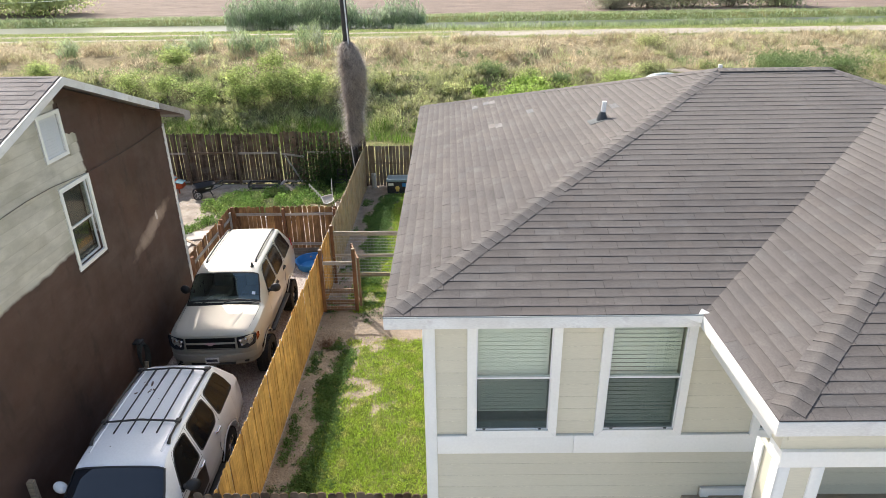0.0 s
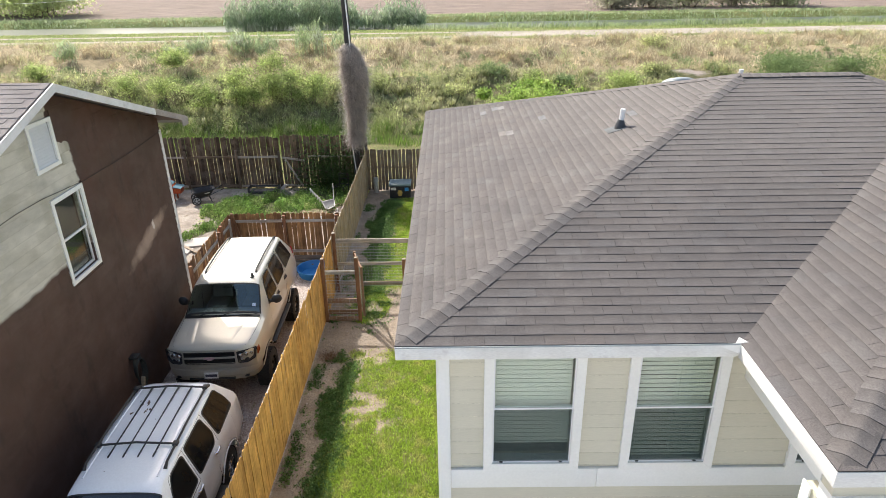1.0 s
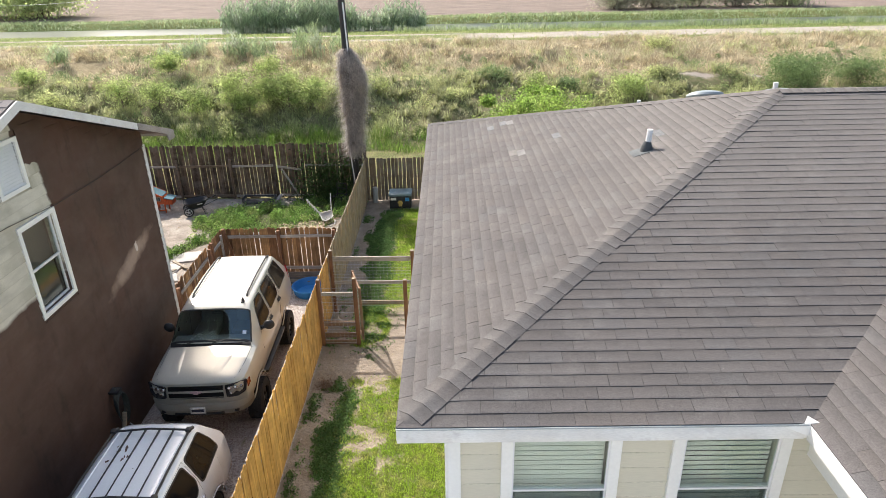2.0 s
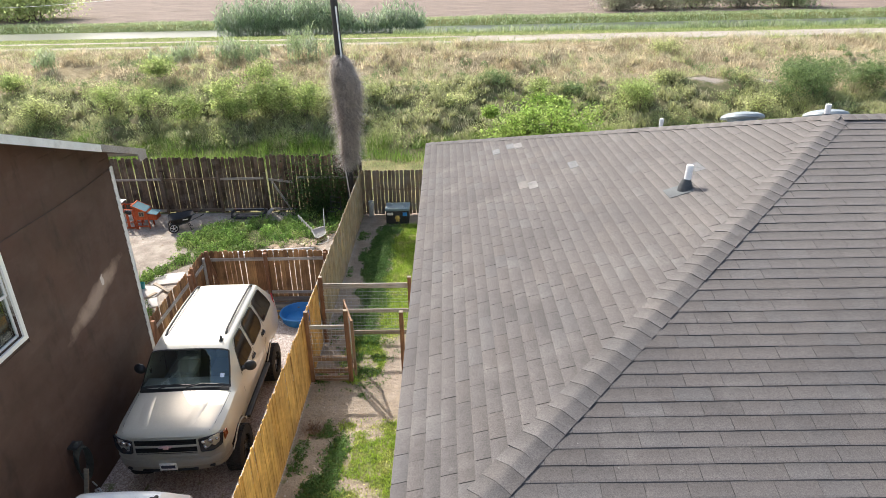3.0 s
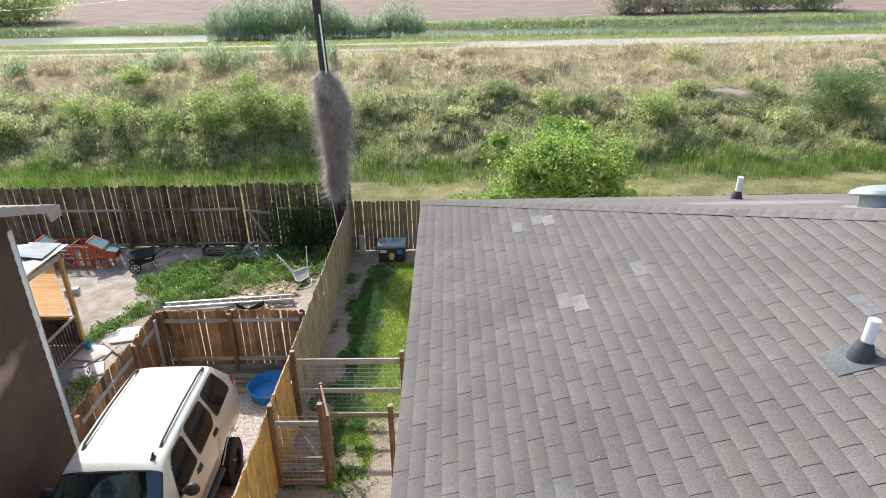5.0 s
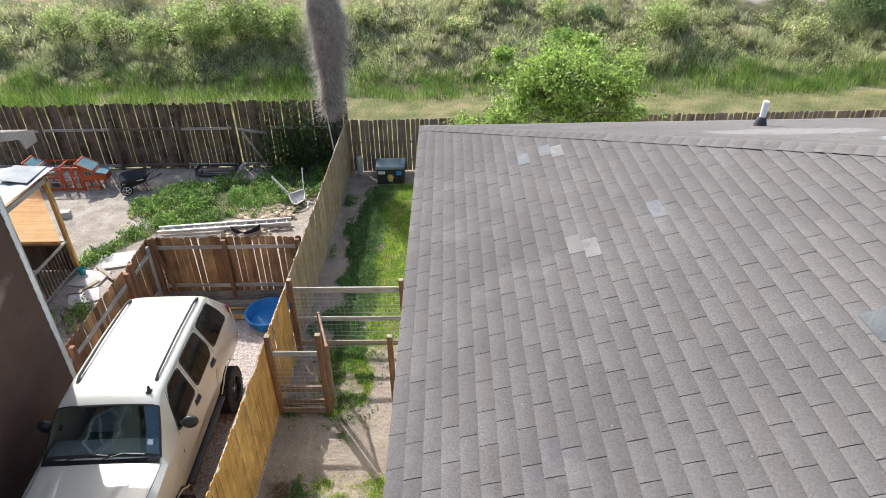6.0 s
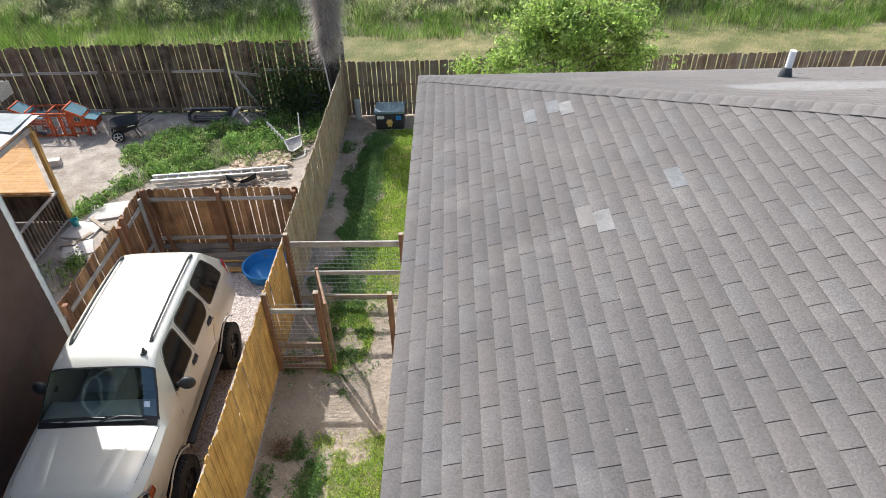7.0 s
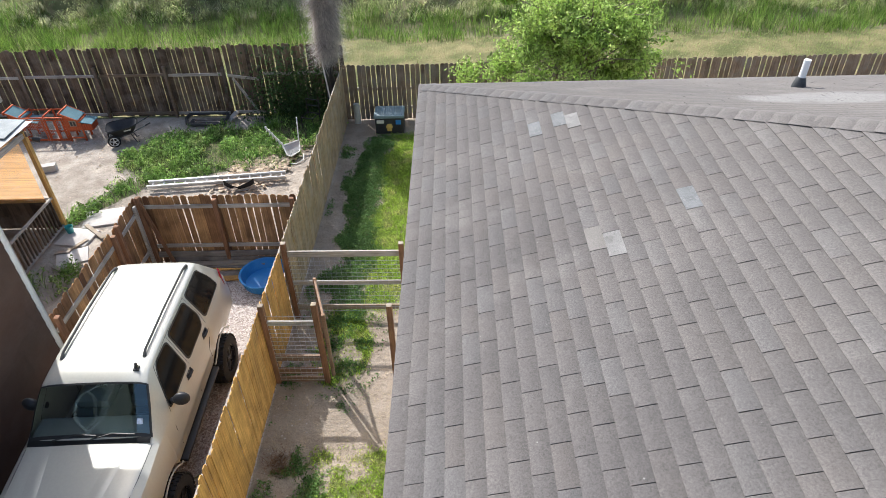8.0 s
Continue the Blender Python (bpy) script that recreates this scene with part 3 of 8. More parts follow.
PALE = [(0.84, 7.716, "patch_blue"), (1.078, 7.628, "patch_blue"), (1.23, 7.487, "patch"), (1.124, 5.637, "patch_tan"), (1.25, 5.70, "patch"), (1.25, 5.50, "patch"), (1.834, 5.884, "patch_blue"), (3.05, 4.6, "patch_blue")]
shingle_slope(BL, (0, -1, 0), (BL, FL, A1), lambda p: 2.4 < p.y < 8.4 and p.x < 2.4, 300, 2, None, PALE, G)
shingle_slope(FL, (1, 0, 0), (FL, VL, W2, A2, A1), None, 0, 3)
shingle_slope(VL, (0, -1, 0), (VL, PL, W1, W2), None, 0, 4)
shingle_slope(PL, (1, 0, 0), (PL, PR, W1), None, 0, 5)
shingle_slope(BR, (-1, 0, 0), (BR, BL, A1, A2), None, 0, 6)
foot = Vector((XR, W2.y, Z0))
shingle_slope(PR, (0, 1, 0), (PR, foot, W2, W1), None, 0, 7)
shingle_slope(PR, (0, 1, 0), (foot, BR, A2, W2), None, 0, 8)
rme = bpy.data.meshes.new("shingles")
rme.from_pydata(rest_v, [], rest_f)
rme.attributes.new("shade_or_wear", "FLOAT", "POINT").data.foreach_set("value", rest_w)
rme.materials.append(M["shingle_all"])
rme.materials.append(M["butt"])
rme.polygons.foreach_set("material_index", rest_m)
tagged(part("shingles", rme, None, roof), kind="stuff")

cap_bm = bmesh.new()
CAPL = 0.215
prof = [(-0.135, -0.0255), (-0.10, -0.0175), (-0.05, -0.004), (-0.016, 0.006), (0.016, 0.006), (0.05, -0.004), (0.10, -0.0175), (0.135, -0.0255)]
rows = []
for yy, up in ((0.0, 0.011), (CAPL, 0.0055)):
    rows.append(([cap_bm.verts.new((yy, c_, z_ + up)) for c_, z_ in prof], [cap_bm.verts.new((yy, c_, (z_ + up - 0.0045) if yy else -0.042)) for c_, z_ in prof]))
(t0, b0), (t1, b1) = rows
for i in range(len(prof) - 1):
    cap_bm.faces.new((t0[i], t1[i], t1[i + 1], t0[i + 1]))
    cap_bm.faces.new((b0[i + 1], b1[i + 1], b1[i], b0[i]))
    cap_bm.faces.new((t0[i + 1], b0[i + 1], b0[i], t0[i]))
bmesh.ops.recalc_face_normals(cap_bm, faces=cap_bm.faces)
CAP_MESH = mesh_of("hip_cap", cap_bm, M["cap"], 40)
# same painted shading on the caps: light front end, darker back
CAP_MESH.attributes.new("shade_or_wear", "FLOAT", "POINT").data.foreach_set("value", [1.0 - 1.3 * v.co.x / CAPL for v in CAP_MESH.vertices])


def caps(a, b, seed, corner=False):
    """Caps along a hip or ridge; from an eave corner the first one tapers to the corner."""
    rng = random.Random(seed)
    d = (b - a).normalized()
    c_ = Vector((0, 0, 1)).cross(d).normalized()
    nn = d.cross(c_)
    s, lead = 0.15, 0.16 if corner else 0.0
    k = int(((b - a).length - lead) / s)
    rot = Matrix((d, c_, nn)).transposed().to_4x4()
    for i in range(k):
        m = rot @ pose(0, 0, 0, rng.uniform(-1.0, 1.0), rng.uniform(-0.25, 0.25), rng.uniform(-1.2, 1.2))
        m.translation = a + d * (i * s + rng.uniform(-0.008, 0.008) + lead) + c_ * rng.uniform(-0.003, 0.003)
        part("hip_cap", CAP_MESH, None, roof, "", m)
    if corner:
        bm = bmesh.new()
        ring = [bm.verts.new((0.19, y_, z_ + 0.008)) for y_, z_ in prof]
        tip = [bm.verts.new((0.005 + abs(y_) * 0.95, y_ * 0.98, z_ * 0.72 - 0.004)) for y_, z_ in prof]
        for q in range(len(prof) - 1):
            bm.faces.new((tip[q], ring[q], ring[q + 1], tip[q + 1]))
        low = [bm.verts.new(v.co - Vector((0, 0, 0.012))) for v in tip]
        for q in range(len(prof) - 1):
            bm.faces.new((tip[q], tip[q + 1], low[q + 1], low[q]))
        bmesh.ops.recalc_face_normals(bm, faces=bm.faces)
        m = rot.copy()
        m.translation = a
        part("hip_cap", bm, M["cap"], roof, "", m)


caps(FL, A1, 1, True)
caps(BL, A1, 2, True)
caps(PL, W1, 3, True)
caps(PR, W1, 7, True)
caps(BR, A2, 8, True)
caps(A1, A2, 4)
caps(A2, W2, 5)
caps(W1, W2, 6)
# eaves
part("fascia", box(bmesh.new(), XW, XV - 0.02, YF - 0.005, YF + 0.02, Z0 - 0.15, Z0 - 0.008, 0.004), M["fascia"], house, "white fascia board with flaking paint")
part("fascia", box(bmesh.new(), XW - 0.005, XW + 0.02, YF + 0.02, YB - 0.02, Z0 - 0.15, Z0 - 0.008, 0.004), M["fascia"], house)
part("fascia", box(bmesh.new(), XV - 0.005, XV + 0.02, YP + 0.02, YF - 0.01, Z0 - 0.15, Z0 - 0.008, 0.004), M["fascia"], house)
part("fascia", box(bmesh.new(), XV - 0.005, XR, YP - 0.005, YP + 0.02, Z0 - 0.15, Z0 - 0.008, 0.004), M["fascia"], house)
part("fascia", box(bmesh.new(), XW, XR, YB - 0.02, YB + 0.005, Z0 - 0.15, Z0 - 0.008, 0.004), M["fascia"], house)
part("fascia", box(bmesh.new(), XR - 0.02, XR + 0.005, YP + 0.02, YB - 0.02, Z0 - 0.15, Z0 - 0.008, 0.004), M["fascia"], house)
part("soffit", bx(XW + 0.02, XR - 0.02, YF + 0.02, YB - 0.02, Z0 - 0.16, Z0 - 0.13), M["white"], house)
part("soffit", bx(XV + 0.02, XR - 0.02, YP + 0.02, YF + 0.02, Z0 - 0.16, Z0 - 0.13), M["white"], house)
lap = bmesh.new()
prism(lap, [(2.70, YF - 0.018, Z0 - 0.02), (2.89, YF - 0.026, Z0 - 0.10), (2.97, YF - 0.13, Z0 - 0.02), (2.96, YF - 0.02, Z0 + 0.025), (2.90, YF + 0.05, Z0 + 0.035), (2.85, YF - 0.01, Z0 + 0.01)], 0.004)
part("flashing", lap, M["white"], house, "bent white metal valley flashing")
edge = bmesh.new()
box(edge, XW, XV, YF - 0.016, YF + 0.03, Z0 - 0.012, Z0 + 0.001)
part("drip_edge", edge, M["galv"], house)

# walls: openings as x0, x1, z0, z1 of the front wall
OPEN = [(0.585, 1.45, 4.02, 5.52), (2.105, 2.945, 4.02, 5.52), (3.97, 4.85, 4.0, 5.52), (3.52, 4.5, 1.5, 2.98)]


def wall_with(bm, x0, x1, y0, y1, z0, z1, holes):
    xs = sorted({x0, x1, *[h[0] for h in holes], *[h[1] for h in holes]})
    zs = sorted({z0, z1, *[h[2] for h in holes], *[h[3] for h in holes]})
    for a, b in zip(xs, xs[1:]):
        for c_, d in zip(zs, zs[1:]):
            if not any(h[0] <= a and b <= h[1] and h[2] <= c_ and d <= h[3] for h in holes):
                box(bm, a, b, y0, y1, c_, d)
    return bm


TOPW = Z0 - 0.16
fw = part("front_wall", wall_with(bmesh.new(), 0.0, 11.2, 0.02, 0.17, 0, TOPW, OPEN), M["siding"], house)
part("side_wall", bx(0.0, 0.15, 0.17, 9.4, 0, TOPW), M["siding"], house)
part("side_wall", bx(11.05, 11.2, 0.17, 9.4, 0, TOPW), M["siding"], house)
part("back_wall", bx(0.15, 11.05, 9.25, 9.4, 0, TOPW), M["siding"], house)
part("inner_floor", bx(0.15, 11.05, 0.17, 9.25, 2.85, 3.0), M["room"], house)
part("inner_wall", bx(0.15, 11.05, 3.6, 3.7, 3.0, TOPW), M["room"], house)


def siding(parent, x0, x1, z0, z1, y, holes, m=None, step_=0.178, material="siding"):
    z = z0
    while z < z1 - 0.02:
        top = min(z + step_, z1)
        cuts = sorted((h[0], h[1]) for h in holes if h[2] < top - 0.01 and h[3] > z + 0.01)
        x = x0
        for a, b in cuts + [(x1, x1)]:
            if a - x > 0.03:
                bm = bmesh.new()
                prism(bm, [(x, y - 0.030, z), (min(a, x1), y - 0.030, z), (min(a, x1), y - 0.006, top + 0.02), (x, y - 0.006, top + 0.02)], 0.008)
                part("siding_board", bm, M[material], parent, "", m)
                # thin darker strip stands in for the shade under the lap
                part("lap_line", bx(x, min(a, x1), y - 0.0318, y - 0.026, z - 0.001, z + 0.007), M["lap_shade"], parent, "", m)
            x = max(x, b)
        z += step_


TRIMS = [(a - 0.10, b + 0.10, c_ - 0.08, TOPW) for a, b, c_, d in OPEN[:3]] + [(3.40, 4.62, 1.38, 3.10)]
siding(fw, 0.115, 11.1, 3.794, TOPW, 0.02, TRIMS, None, 0.174)
siding(fw, 0.115, 11.1, 0.35, 3.70, 0.02, TRIMS, None, 0.184)
part("corner_trim", bx(0.0, 0.12, -0.034, 0.018, 0.1, TOPW, 0.004), M["white"], house)
part("corner_trim", bx(-0.022, 0.0, 0.02, 0.13, 0.1, TOPW, 0.004), M["white"], house)
part("band_board", bx(0.123, 1.77, -0.036, 0.012, 3.668, 3.936, 0.004), M["white"], house)
part("band_board", bx(1.774, 11.2, -0.036, 0.012, 3.668, 3.936, 0.004), M["white"], house)


def mitred_frame(bm, x0, x1, y0, y1, z0, z1, w):
    """A flat frame of four boards round an opening, mitred at the corners."""
    o = [(x0 - w, z0 - w), (x1 + w, z0 - w), (x1 + w, z1 + w), (x0 - w, z1 + w)]
    i = [(x0, z0), (x1, z0), (x1, z1), (x0, z1)]
    for k in range(4):
        j = (k + 1) % 4
        e = Vector((o[j][0] - o[k][0], 0, o[j][1] - o[k][1])).normalized() * 0.0012
        prism(bm, [Vector((o[k][0], y0, o[k][1])) + e, Vector((o[j][0], y0, o[j][1])) - e, Vector((i[j][0], y0, i[j][1])) - e, Vector((i[k][0], y0, i[k][1])) + e], y1 - y0)
    return bm


def sash_window(parent, x0, x1, z0, z1, y, curtain=False, full=True):
    w = part("window", mitred_frame(bmesh.new(), x0, x1, y - 0.042, y + 0.004, z0, z1, 0.10), M["white"], parent, "white trimmed double-hung window with blinds")
    mid = 4.795 if full else (z0 + z1) / 2 + 0.015
    for a, b, d in ((z0, mid, -0.012), (mid - 0.03, z1, -0.030)):
        fr = wall_with(bmesh.new(), x0 - 0.004, x1 + 0.004, y + d, y + d + 0.03, a, b, [(x0 + 0.016, x1 - 0.016, a + 0.022, b - 0.022)])
        part("sash", fr, M["vinyl"], w)
        pane = part("pane", bx(x0 + 0.012, x1 - 0.012, y + d + 0.012, y + d + 0.016, a + 0.018, b - 0.018), M["glass"], w)
        pane.visible_shadow = False
    # slats: one blind is closed and stops short of the sill, the other hangs open
    tilt_, low_ = (radians(77), z0 + 0.08) if curtain else (radians(82), z0 + 0.27)
    dy, dz = 0.030 * math.cos(tilt_), 0.030 * math.sin(tilt_)
    bl = part("blind", bx(x0 + 0.02, x1 - 0.02, y + 0.045, y + 0.085, z1 - 0.05, z1 - 0.01, 0.004), M["blind"], w, "white slatted blind")
    z = low_
    while z < z1 - 0.05:
        sl = bmesh.new()
        prism(sl, [(x0 + 0.022, y + 0.065 + dy, z - dz), (x1 - 0.022, y + 0.065 + dy, z - dz), (x1 - 0.022, y + 0.065 - dy, z + dz), (x0 + 0.022, y + 0.065 - dy, z + dz)], 0.002)
        part("slat", sl, M["blind"], bl)
        z += 0.056
    part("bottom_rail", bx(x0 + 0.022, x1 - 0.022, y + 0.05, y + 0.08, low_ - 0.045, low_ - 0.022, 0.004), M["blind"], bl)
    part("insect_screen", bx(x0 + 0.014, x1 - 0.014, y - 0.018, y - 0.016, z0 + 0.018, mid - 0.018), M["screen"], w, "dark insect screen")
    for x in (x0 + 0.10, x1 - 0.10):
        part("screen_tab", bx(x - 0.018, x + 0.018, y - 0.03, y - 0.016, z0 + 0.006, z0 + 0.022, 0.003), M["black_early"], w)
    part("window_sill", bx(x0 - 0.005, x1 + 0.005, y + 0.02, y + 0.12, z0 - 0.012, z0 + 0.012, 0.003), M["vinyl"], w)
    if curtain:
        cu = bmesh.new()
        for i in range(8):
            x = x0 + 0.50 + i * 0.04
            tube(cu, [(x, y + 0.15 + 0.012 * (i % 2), z0 + 0.05), (x, y + 0.15 + 0.012 * (i % 2), z1)], 0.028, 6)
        part("curtain", cu, M["curtain"], w)
    return w


sash_window(house, *OPEN[0], 0.0)
sash_window(house, *OPEN[1], 0.0, True)
sash_window(house, *OPEN[2], 0.0)
sash_window(house, *OPEN[3], 0.0, False, False)

# covered porch under the front wing
part("porch_beam", bx(3.22, 3.42, -1.50, 0.0, 5.14, TOPW, 0.005), M["white"], house)
part("porch_beam", bx(3.22, 11.2, -1.72, -1.50, 5.00, 5.18, 0.005), M["white"], house)
fr_ = part("frieze", bx(3.22, 11.2, -1.68, -1.52, 5.18, TOPW), M["siding"], house)
for a, b in ((3.26, 5.2), (5.204, 8.0)):
    part("siding_board", bx(a, b, -1.70, -1.685, 5.29, TOPW), M["siding"], fr_)
col = part("porch_column", bx(3.24, 3.62, -1.70, -1.32, 0, 5.00), M["siding"], house, "square beige column with white corner boards")
for a, b, c_, d in ((3.22, 3.33, -1.72, -1.69), (3.53, 3.64, -1.72, -1.69), (3.215, 3.235, -1.72, -1.60), (3.215, 3.235, -1.42, -1.30)):
    part("corner_board", bx(a, b, c_, d, 0, 5.00, 0.003), M["white"], col)
part("porch_floor", bx(3.2, 11.2, -1.72, 0.0, 2.75, 2.95), M["lumber"], house)

# pipes and roof vents
def vent_pipe(x, y, z, h, lean=0.0, base=0.16):
    p = part("vent_pipe", tube(bmesh.new(), [(x, y, z - 0.05), (x + lean, y, z + h)], 0.038, 16), M["pvc"], house, "white plastic vent pipe in a black rubber boot")
    part("pipe_boot", tube(bmesh.new(), [(x, y, z - 0.06), (x, y, z + 0.03), (x, y, z + 0.10), (x + 0.2 * lean, y, z + 0.125)], [base * 0.85, base * 0.78, 0.056, 0.044], 18), M["boot"], p)
    return p


vent_pipe(2.72, 3.97, zr(2.72 - XW), 0.285, 0.02, 0.105)
vent_pipe(3.90, 8.62, zr(YB - 8.62), 0.32, 0.01, 0.095)
vent_pipe(5.2, 5.8, zr(YB - 5.8), 0.25, 0.0, 0.09)
U, V = Vector((0, -1, 0)), Vector((1, 0, SL)).normalized()
m = Matrix((U, V, U.cross(V))).transposed().to_4x4()
m.translation = Vector((2.66, 3.97, zr(2.66 - XW))) + U.cross(V) * 0.008
part("flashing", bx(-0.13, 0.13, -0.15, 0.12, 0, 0.006, 0.002), M["flash"], house, "dull grey pipe flashing", m)
tilt = Vector((0, SL, 1)).normalized().rotation_difference(Vector((0, 0, 1))).inverted().to_matrix().to_4x4()
for vx, vy in ((4.42, 6.53), (5.57, 6.4)):
    at = Matrix.Translation((vx, vy, zr(YB - vy) - 0.03)) @ tilt
    rv = part("roof_vent", lathe(bmesh.new(), [(0.38, 0.02), (0.38, 0.036), (0.22, 0.04), (0.20, 0.19)], 32), M["galv"], house, "round grey metal attic vent", at)
    part("vent_cap", lathe(bmesh.new(), [(0.24, 0.15), (0.30, 0.155), (0.306, 0.172), (0.29, 0.205), (0.21, 0.238), (0.1, 0.255), (0.02, 0.26)], 32), M["galv"], rv)

# ---- fences ----
def picket_mesh(w, h, material, ear=0.035, t=0.016):
    bm = bmesh.new()
    prism(bm, [(-w / 2, -t / 2, 0), (w / 2, -t / 2, 0), (w / 2, -t / 2, h - ear), (w / 2 - ear, -t / 2, h), (-w / 2 + ear, -t / 2, h), (-w / 2, -t / 2, h - ear)], -t)
    bmesh.ops.recalc_face_normals(bm, faces=bm.faces)
    return mesh_of("picket", bm, material, 20)


PICKETS = {}


def fence(name, a, b, h, material, label, rail_side=1, pitch=0.142, rails=(0.35, 1.0, 1.6), gap_jit=0.004, tall_jit=0.015, post_h=None, lean=0.6, rail_key=None, posts=2.4, post_key="post", seed=1, ear=0.035, skip=(), group="yard fences", z0=0.03, first=True):
    """Pickets from a to b in the plan, on rails and posts at rail_side of them."""
    rng = random.Random(seed)
    a, b = Vector((*a, 0)), Vector((*b, 0))
    d = (b - a).normalized()
    L = (b - a).length
    side = Vector((0, 0, 1)).cross(d)
    f = thing(name, a, label, "fence", group)
    rot = Matrix((d, side, Vector((0, 0, 1)))).transposed().to_4x4()
    n_ = round(L / pitch)
    pitch = L / n_
    for i in range(n_):
        if any(s0 <= i * pitch <= s1 for s0, s1 in skip):
            continue
        key = (material, rng.randrange(5), round(h, 2))
        if key not in PICKETS:
            PICKETS[key] = picket_mesh(0.136 - 0.003 * key[1], h - 0.01 * (key[1] % 3), M[material], ear)
        m = Matrix.Translation(d * (i + 0.5) * pitch + d * rng.uniform(-gap_jit, gap_jit) + side * rng.uniform(-0.004, 0.004) + Vector((0, 0, z0 + rng.uniform(-tall_jit, tall_jit)))) @ rot @ pose(0, 0, 0, rng.uniform(-0.5, 0.5), rng.uniform(-lean, lean), rng.uniform(-1.5, 1.5))
        part("picket", PICKETS[key], None, f, "", m)
    rk = rail_key or ("rail" if abs(d.x) > abs(d.y) else "rail_y")
    for z in rails:
        k = max(1, round(L / posts))
        za, zb = z if isinstance(z, tuple) else (z, z)
        for j in range(k):
            p0, p1 = L * j / k, L * (j + 1) / k - 0.01
            q0, q1 = d * p0 + side * rail_side * 0.045, d * p1 + side * rail_side * 0.045
            bm = bmesh.new()
            beam(bm, (q0.x, q0.y, za + (zb - za) * j / k + rng.uniform(-0.02, 0.02)), (q1.x, q1.y, za + (zb - za) * (j + 1) / k + rng.uniform(-0.02, 0.02)), 0.04, 0.088)
            part("rail", bm, M[rk], f)
    k = max(1, round(L / posts))
    for j in range(0 if first else 1, k + 1):
        q = d * min(max(L * j / k, 0.06), L - 0.06) + side * rail_side * 0.115
        ph = post_h or h - 0.42
        bm = bx(q.x - 0.045, q.x + 0.045, q.y - 0.045, q.y + 0.045, 0, ph + rng.uniform(-0.03, 0.03), 0.006)
        part("post", bm, M[post_key], f)
    return f


FX = -3.35
fence("side_fence", (FX, 1.2), (FX, 11.55), 1.84, "picket", "golden cedar picket fence between the drive and yard", 1, seed=1, z0=-0.03)
fence("side_fence", (FX, 11.60), (FX, 20.72), 1.84, "picket_pale", "pale weathered picket fence along the narrow side yard", 1, seed=2, z0=-0.03)
fence("back_fence", (FX, 20.80), (22.0, 20.92), 1.80, "picket_grey", "weathered grey-brown picket fence at the yard's end", 1, pitch=0.15, gap_jit=0.006, seed=3, rails=(0.4, 1.05))
fence("front_fence", (-3.62, 1.17), (-0.02, 1.15), 1.84, "picket_old", "dog-eared wooden fence beside the house front", 1, seed=4)
fence("drive_fence", (-6.87, 13.55), (FX - 0.05, 13.55), 1.80, "picket_red", "reddish cedar fence behind the parked vehicle", -1, pitch=0.1395, seed=5, gap_jit=0.003, rails=(0.5, 1.55), posts=1.75, post_h=1.78, lean=1.0, post_key="post")
fence("drive_fence", (-6.9, 9.75), (-6.9, 12.2), 1.80, "picket_red", "reddish cedar fence panel beside the drive", -1, pitch=0.1395, seed=6, rails=(0.5, 1.5), post_h=1.8)
fence("drive_fence", (-6.9, 12.3), (-6.9, 13.5), 1.80, "picket_red", "short reddish cedar gate panel with a brace", -1, seed=7, rails=(0.5, 1.5), post_h=1.85, posts=1.2)
TALL = dict(pitch=0.1395, gap_jit=0.005, tall_jit=0.05, lean=0.9, post_h=1.70, z0=0.0)
TALL_LABEL = "tall weathered brown picket fence with gaps and crooked boards"
fence("tall_fence", (-24.0, 21.5), (-13.60, 21.42), 2.28, "picket_old", TALL_LABEL, -1, rails=(0.12, 1.40), rail_key="rail", post_key="picket_old", seed=8, **TALL)
fence("tall_fence", (-13.60, 21.42), (-11.17, 21.40), 2.28, "picket_old", TALL_LABEL, -1, rails=(0.12, 1.40), rail_key="rail", post_key="rail_old", posts=9, first=False, seed=18, **TALL)
fence("tall_fence", (-11.17, 21.40), (-8.95, 21.38), 2.28, "picket_old", "tall weathered fence section with a brown rail and stained boards", -1, rails=(0.12, 1.41), rail_key="rail_old", post_key="rail_old", posts=9, first=False, seed=28, **TALL)
fence("tall_fence", (-8.95, 21.38), (-7.10, 21.36), 2.28, "picket_old", TALL_LABEL, -1, rails=(0.12, 1.40), rail_key="rail", post_key="picket_old", posts=9, first=False, seed=38, **TALL)
fence("tall_fence", (-7.06, 21.35), (-5.95, 21.34), 2.34, "picket_old", "narrow gate in the tall fence with a diagonal brace", -1, rails=(0.12, (1.37, 1.21)), rail_key="rail", post_key="picket_old", posts=9, first=False, seed=48, **TALL)
fence("tall_fence", (-5.92, 21.34), (-3.35, 21.3), 2.32, "picket_old", "tall weathered fence section overgrown by a vine", -1, rails=(0.12, 1.42), rail_key="rail", post_key="picket_old", posts=9, first=False, seed=9, **TALL)

